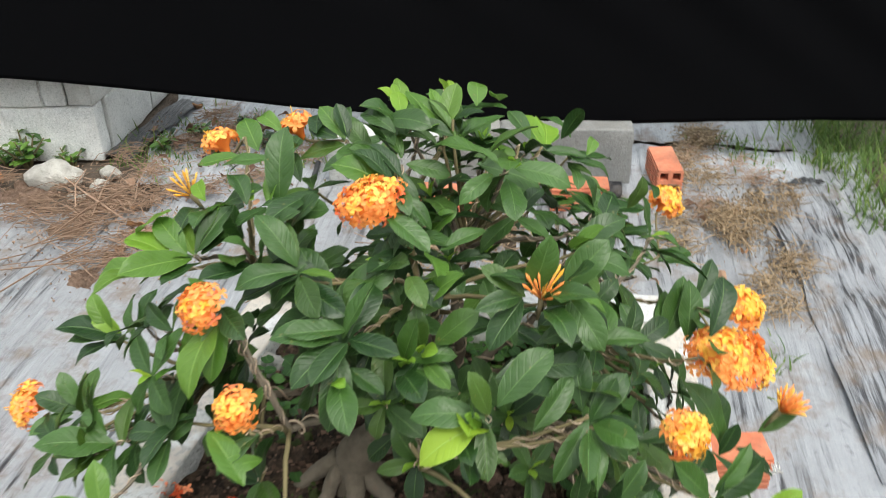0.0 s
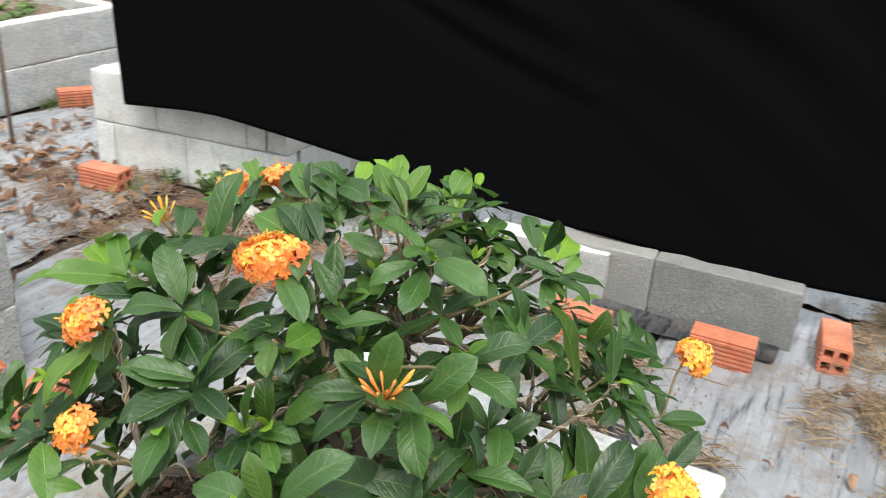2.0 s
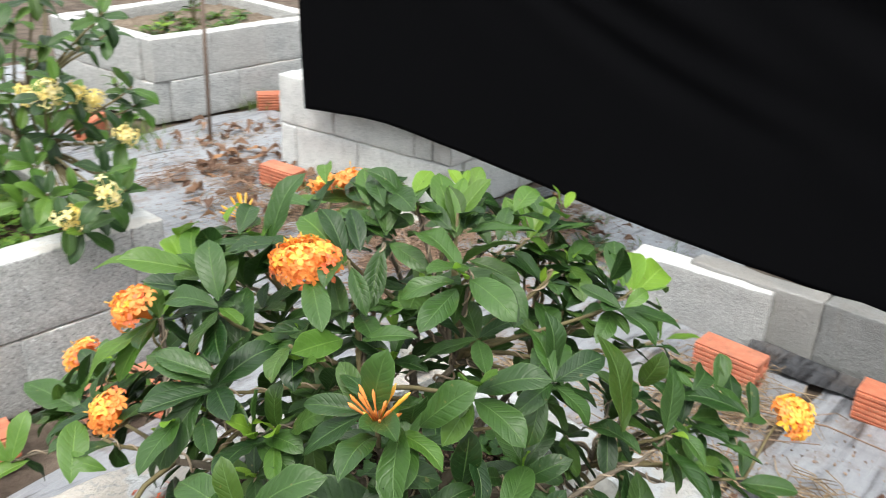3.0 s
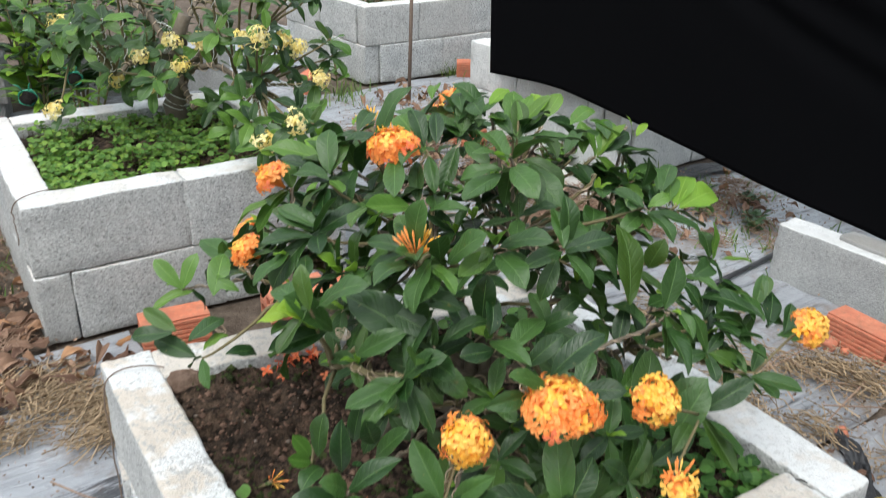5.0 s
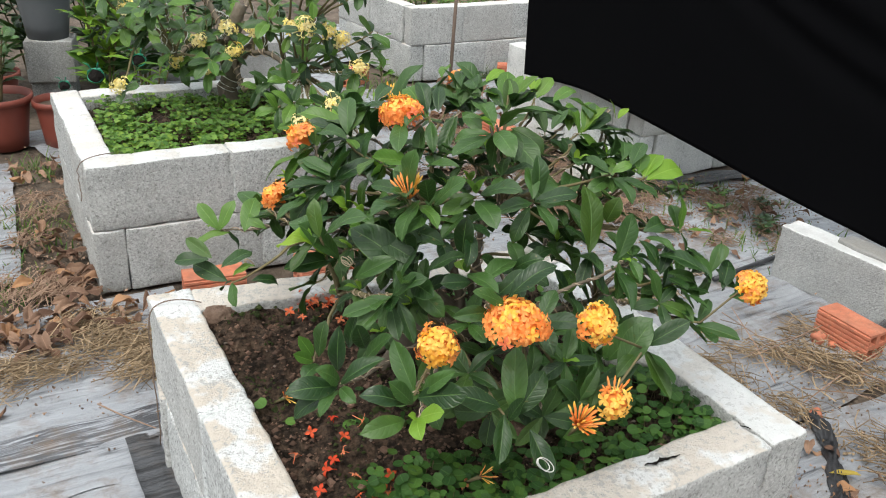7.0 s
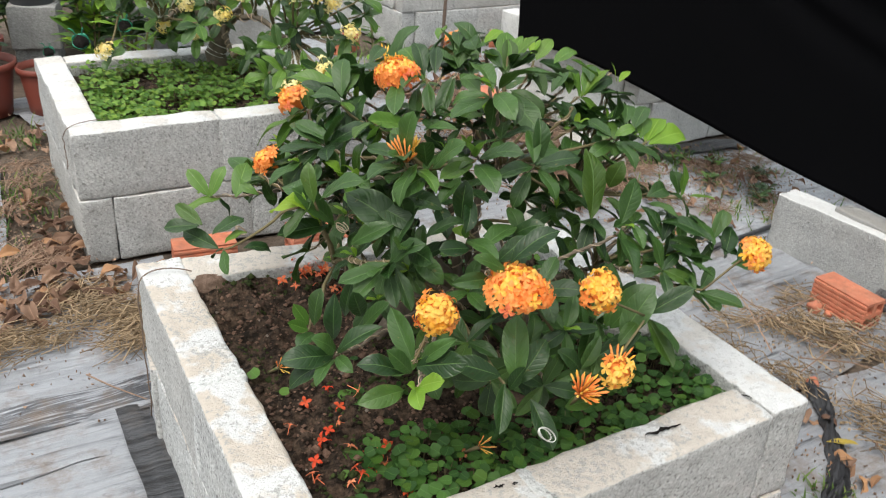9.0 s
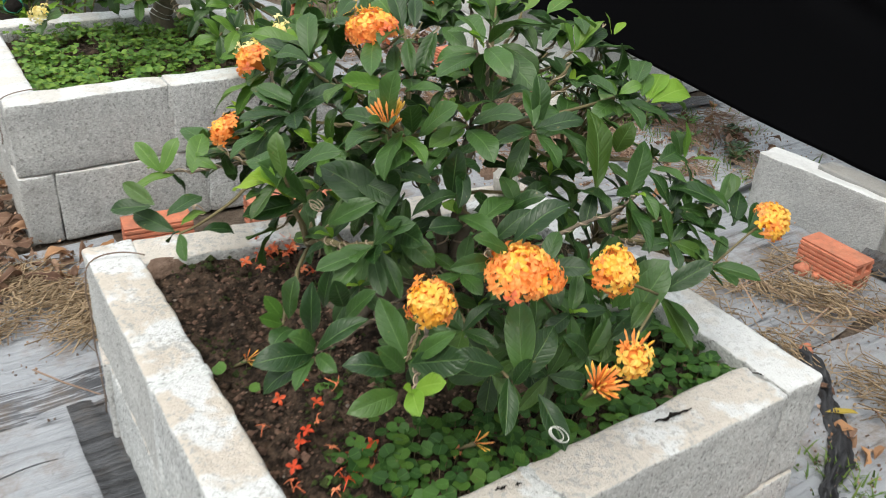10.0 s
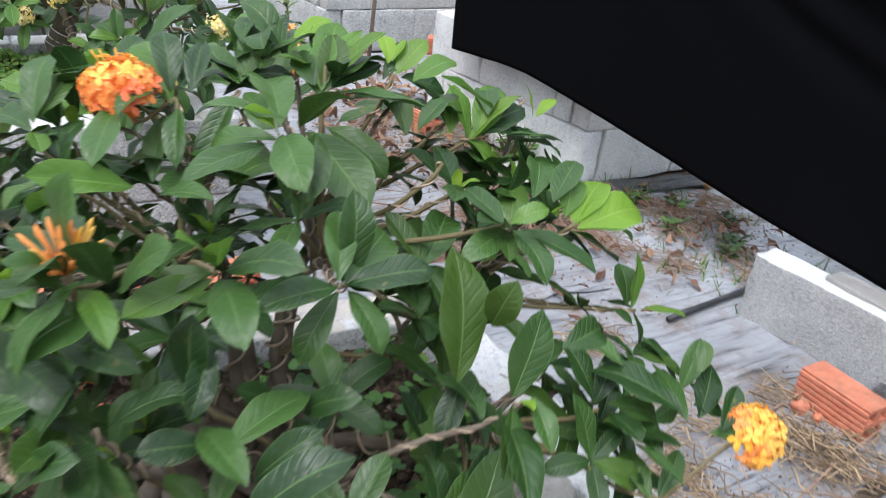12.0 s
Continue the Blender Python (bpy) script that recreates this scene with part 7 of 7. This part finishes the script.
litter("straw", "coarse dry tan straw lying in loose patches on the film", [(1.60, 0.84, 0.05, 0.05, 60, 300), (1.70, 0.80, 0.05, 0.045, 95, 300), (1.80, 0.72, 0.045, 0.04, 90, 310), (1.86, 0.64, 0.05, 0.04, 40, 290), (1.44, 0.66, 0.025, 0.10, 80, 290), (1.57, 0.52, 0.03, 0.06, 60, 290), (1.70, 0.36, 0.03, 0.07, 110, 300),
       (2.30, 0.10, 0.06, 0.05, 150, 330), (2.40, -0.02, 0.05, 0.04, 80, 330), (2.20, 0.02, 0.05, 0.03, 80, 330), (2.00, -0.13, 0.07, 0.035, 190, 330), (2.56, 0.31, 0.07, 0.05, 150, 320), (2.84, 0.33, 0.09, 0.04, 170, 320), (2.10, 0.25, 0.09, 0.05, 100, 320), (1.45, 1.00, 0.08, 0.10, 110, 300), (1.92, 0.74, 0.05, 0.04, 50, 300)], STRAW, 0.085, 0.0015, 54, curl=0.6)
litter("dry_twigs", "reddish brown twigs and pine needles on the ground", [(1.30, 1.85, 0.20, 0.18, 420, 290), (1.55, 1.75, 0.14, 0.10, 200, 280), (1.05, 2.2, 0.15, 0.18, 90, 300), (1.1, 2.85, 0.2, 0.2, 220, 30), (1.05, 2.40, 0.15, 0.15, 90, 10), (1.15, 2.70, 0.12, 0.12, 180, 30), (1.20, 2.35, 0.12, 0.12, 110, 320), (-0.45, 1.25, 0.1, 0.18, 140, 80),
       (1.85, 1.75, 0.15, 0.15, 160, 300), (1.40, 2.18, 0.13, 0.10, 160, 300), (1.15, 1.62, 0.07, 0.05, 90, 300), (2.6, 0.25, 0.15, 0.15, 150, 320), (-0.45, 1.9, 0.08, 0.25, 150, 90), (-0.52, 1.55, 0.10, 0.25, 260, 80), (1.60, 1.80, 0.13, 0.10, 150, 290), (2.0, 1.85, 0.14, 0.14, 300, 300)], TWIG_DRY, 0.10, 0.0012, 52, "twigs")
litter("dry_twigs", "thin brown twigs lying across the film", [(1.25, 1.95, 0.15, 0.12, 14, 330), (1.5, 1.9, 0.15, 0.1, 10, 20), (1.75, 0.55, 0.15, 0.15, 8, 350), (0.1, 0.70, 0.12, 0.08, 5, 10)], TWIG_DRY, 0.34, 0.0022, 53, "twigs", 0.03, 0.12)



def chaff(label, spots, material, size, seed):
    """Crumbs of bark, leaf and earth strewn over the film."""
    r = random.Random(seed)
    bits = []
    for x, y, su, sv, count in spots:
        for _ in range(count):
            c = Vector((x, y, FLOOR + 0.016 + r.uniform(0, 0.008))) + U * r.gauss(0, su) + V * r.gauss(0, sv)
            a, k = r.uniform(0, 6.28), size * r.uniform(0.3, 1.0)
            vs = [c + Vector((math.cos(a + b) * k * r.uniform(0.5, 1.1), math.sin(a + b) * k * r.uniform(0.3, 0.8), r.uniform(-0.003, 0.005))) for b in (0, 1.3, 2.5, 3.8, 5.0)]
            vs.append(c - Vector((0, 0, 0.004)))
            bits.append((vs, [(0, 1, 2, 3, 4), (1, 0, 5), (2, 1, 5), (3, 2, 5), (4, 3, 5), (0, 4, 5)]))
    v, f = joined(bits)
    tagged(put("chaff", mesh_of("chaff", v, f, material, False)), label, "litter", "", "stuff")


chaff("dark crumbs of bark and earth strewn over the film", [(1.75, 0.65, 0.16, 0.16, 160), (2.3, 0.05, 0.2, 0.14, 180), (1.35, 1.85, 0.2, 0.2, 360), (2.0, 1.85, 0.16, 0.16, 260), (1.05, 2.55, 0.22, 0.3, 300), (-0.45, 1.25, 0.12, 0.3, 420), (-0.55, 2.0, 0.12, 0.3, 260), (-0.30, 0.95, 0.12, 0.06, 120), (1.5, 0.2, 0.08, 0.15, 120)], HEAP_BROWN, 0.0055, 81)
chaff("reddish flakes of bark and dry leaf on the ground", [(1.75, 0.6, 0.22, 0.25, 120), (2.3, 0.1, 0.25, 0.16, 120), (1.35, 1.8, 0.22, 0.22, 520), (2.0, 1.85, 0.16, 0.16, 420), (1.1, 2.7, 0.2, 0.3, 520), (-0.42, 1.2, 0.12, 0.22, 420), (-0.52, 1.8, 0.1, 0.3, 220), (-0.25, 0.95, 0.16, 0.08, 160), (1.48, 0.2, 0.06, 0.12, 60)], TWIG_DRY, 0.007, 82)
chaff("crumbled tan straw and leaf in pale patches on the film", [(2.27, 0.12, 0.06, 0.04, 600), (2.38, 0.02, 0.06, 0.04, 450), (2.50, 0.28, 0.07, 0.05, 420), (2.15, 0.04, 0.05, 0.03, 240), (2.02, -0.13, 0.06, 0.03, 300), (2.82, 0.33, 0.10, 0.04, 420), (1.72, 0.80, 0.09, 0.05, 170), (1.82, 0.72, 0.06, 0.04, 130), (1.45, 0.72, 0.02, 0.10, 160), (1.62, 0.45, 0.03, 0.08, 140), (1.10, 2.35, 0.14, 0.10, 420), (1.20, 2.62, 0.12, 0.10, 380), (1.10, 3.30, 0.20, 0.12, 420), (0.95, 2.55, 0.10, 0.12, 300)], STRAW, 0.0065, 83)
dr = random.Random(61)
far_leaves = Greens()
for x, y, su, sv, n in ((-0.40, 1.05, 0.10, 0.06, 62), (-0.38, 1.34, 0.05, 0.12, 52), (-0.62, 1.02, 0.10, 0.05, 16), (-0.20, 1.10, 0.10, 0.05, 20), (-0.50, 1.62, 0.05, 0.16, 16), (1.10, 2.98, 0.15, 0.08, 46), (1.15, 3.35, 0.20, 0.10, 26), (1.0, 2.55, 0.20, 0.16, 30), (1.15, 2.75, 0.10, 0.12, 24), (1.20, 2.40, 0.10, 0.12, 16), (2.0, 1.85, 0.14, 0.16, 45), (1.55, 0.30, 0.05, 0.12, 22),
                        (1.75, 1.55, 0.15, 0.12, 18), (-0.70, 2.25, 0.10, 0.10, 14), (2.15, 0.15, 0.2, 0.12, 10), (-0.42, 0.62, 0.15, 0.06, 5), (1.40, 1.55, 0.12, 0.12, 14)):
    for _ in range(n):
        p = Vector((x, y, 0)) + U * dr.gauss(0, su) + V * dr.gauss(0, sv)
        a = dr.uniform(0, 6.28)
        s = dr.uniform(0.03, 0.062) * (1.35 if x < 0 or y > 2.3 else 1.0)
        which = dr.randrange(6)
        m = at_place((p.x, p.y, FLOOR + dr.uniform(0.022, 0.038)), facing((math.cos(a), math.sin(a), dr.uniform(-.3, .3)), (dr.uniform(-.7, .7), dr.uniform(-.7, .7), 1)), (s * 1.15, s, s * dr.choice((1, -1.0, 1.2))))
        if y > 1.5:
            far_leaves.add(DRY_SHAPES[which], m)
            continue
        ob = put("dry_leaf", LEAF_MESHES["dry"][which], None, m)
        tagged(ob, "curled brown dry leaf lying on the ground", "leaf", "dry leaves")
stone(1.816, 0.891, FLOOR + 0.024, (0.020, 0.014, 0.022), 31.0, "broken chip of orange clay beside a brick", CLAY)
stone(1.845, 0.860, FLOOR + 0.020, (0.016, 0.012, 0.010), 32.0, "broken chip of orange clay beside a brick", CLAY)
stone(1.612, 0.534, FLOOR + 0.024, (0.018, 0.016, 0.016), 33.0, "rounded chip of orange clay on the film", CLAY)
tagged(far_leaves.done("dry_leaves", BROWN), "curled brown dry leaves strewn between the block planters", "leaves", "", "stuff")
ob = put("yellow_leaf", mesh_of("yellow_leaf", *LEAF_SHAPES[0][:2], YELLOWED, True, LEAF_SHAPES[0][2]), None, at_place((1.52, 0.31, 0.012), facing((1, -0.3, 0.1), (0, 0, 1)), (0.05, 0.07, 0.06)))
tagged(ob, "yellowing fallen leaf beside the planter", "leaf")


def grass(spots, seed):
    r = random.Random(seed)
    g = Greens()
    blade = ([(-0.5, 0, 0), (0.5, 0, 0), (0.42, 0.35, 0.05), (-0.42, 0.35, 0.05), (0.25, 0.75, -0.02), (-0.25, 0.75, -0.02), (0, 1, -0.16)], [(0, 1, 2, 3), (3, 2, 4, 5), (5, 4, 6)],
             [(0, 0), (1, 0), (1, 0.35), (0, 0.35), (0.9, 0.75), (0.1, 0.75), (0.5, 1)])
    for x, y, sp, n, h in spots:
        for _ in range(n):
            p = (x + r.gauss(0, sp), y + r.gauss(0, sp), FLOOR)
            a = r.uniform(0, 6.28)
            ln = h * r.uniform(0.4, 1.2)
            g.add(blade, at_place(p, facing((math.cos(a), math.sin(a), r.uniform(0.5, 3.0)), (-math.cos(a), -math.sin(a), 1)), (0.006, ln, ln)))
    tagged(g.done("grass", GRASS), "tufts of thin green grass between the films", "grass", "", "stuff")


grass([(3.05, -0.04, 0.07, 90, 0.15), (2.93, -0.13, 0.06, 95, 0.14), (2.64, -0.26, 0.06, 90, 0.08), (2.46, -0.30, 0.05, 70, 0.08), (2.81, -0.10, 0.05, 60, 0.10), (2.75, 0.12, 0.06, 60, 0.07), (2.78, 0.21, 0.06, 50, 0.07), (2.78, -0.23, 0.07, 110, 0.10), (2.95, -0.28, 0.08, 110, 0.12), (3.15, -0.20, 0.10, 110, 0.14), (2.62, -0.40, 0.08, 90, 0.08),
       (1.76, 2.05, 0.07, 80, 0.07), (1.44, 0.17, 0.03, 60, 0.05), (1.46, 0.10, 0.03, 40, 0.05)], 72)
grass([(1.75, 1.85, 0.10, 60, 0.05),
       (2.03, 1.93, 0.12, 90, 0.06), (1.90, 1.56, 0.09, 110, 0.06), (2.1, 1.45, 0.08, 80, 0.10), (-0.62, 1.75, 0.12, 200, 0.06), (-0.55, 1.30, 0.08, 120, 0.05), (-0.72, 2.32, 0.06, 90, 0.07), (1.25, 2.6, 0.05, 60, 0.08), (1.45, 3.85, 0.08, 120, 0.10),
       (1.60, -0.12, 0.06, 70, 0.06), (3.4, 0.2, 0.2, 160, 0.1), (0.75, 3.45, 0.1, 90, 0.12)], 71)
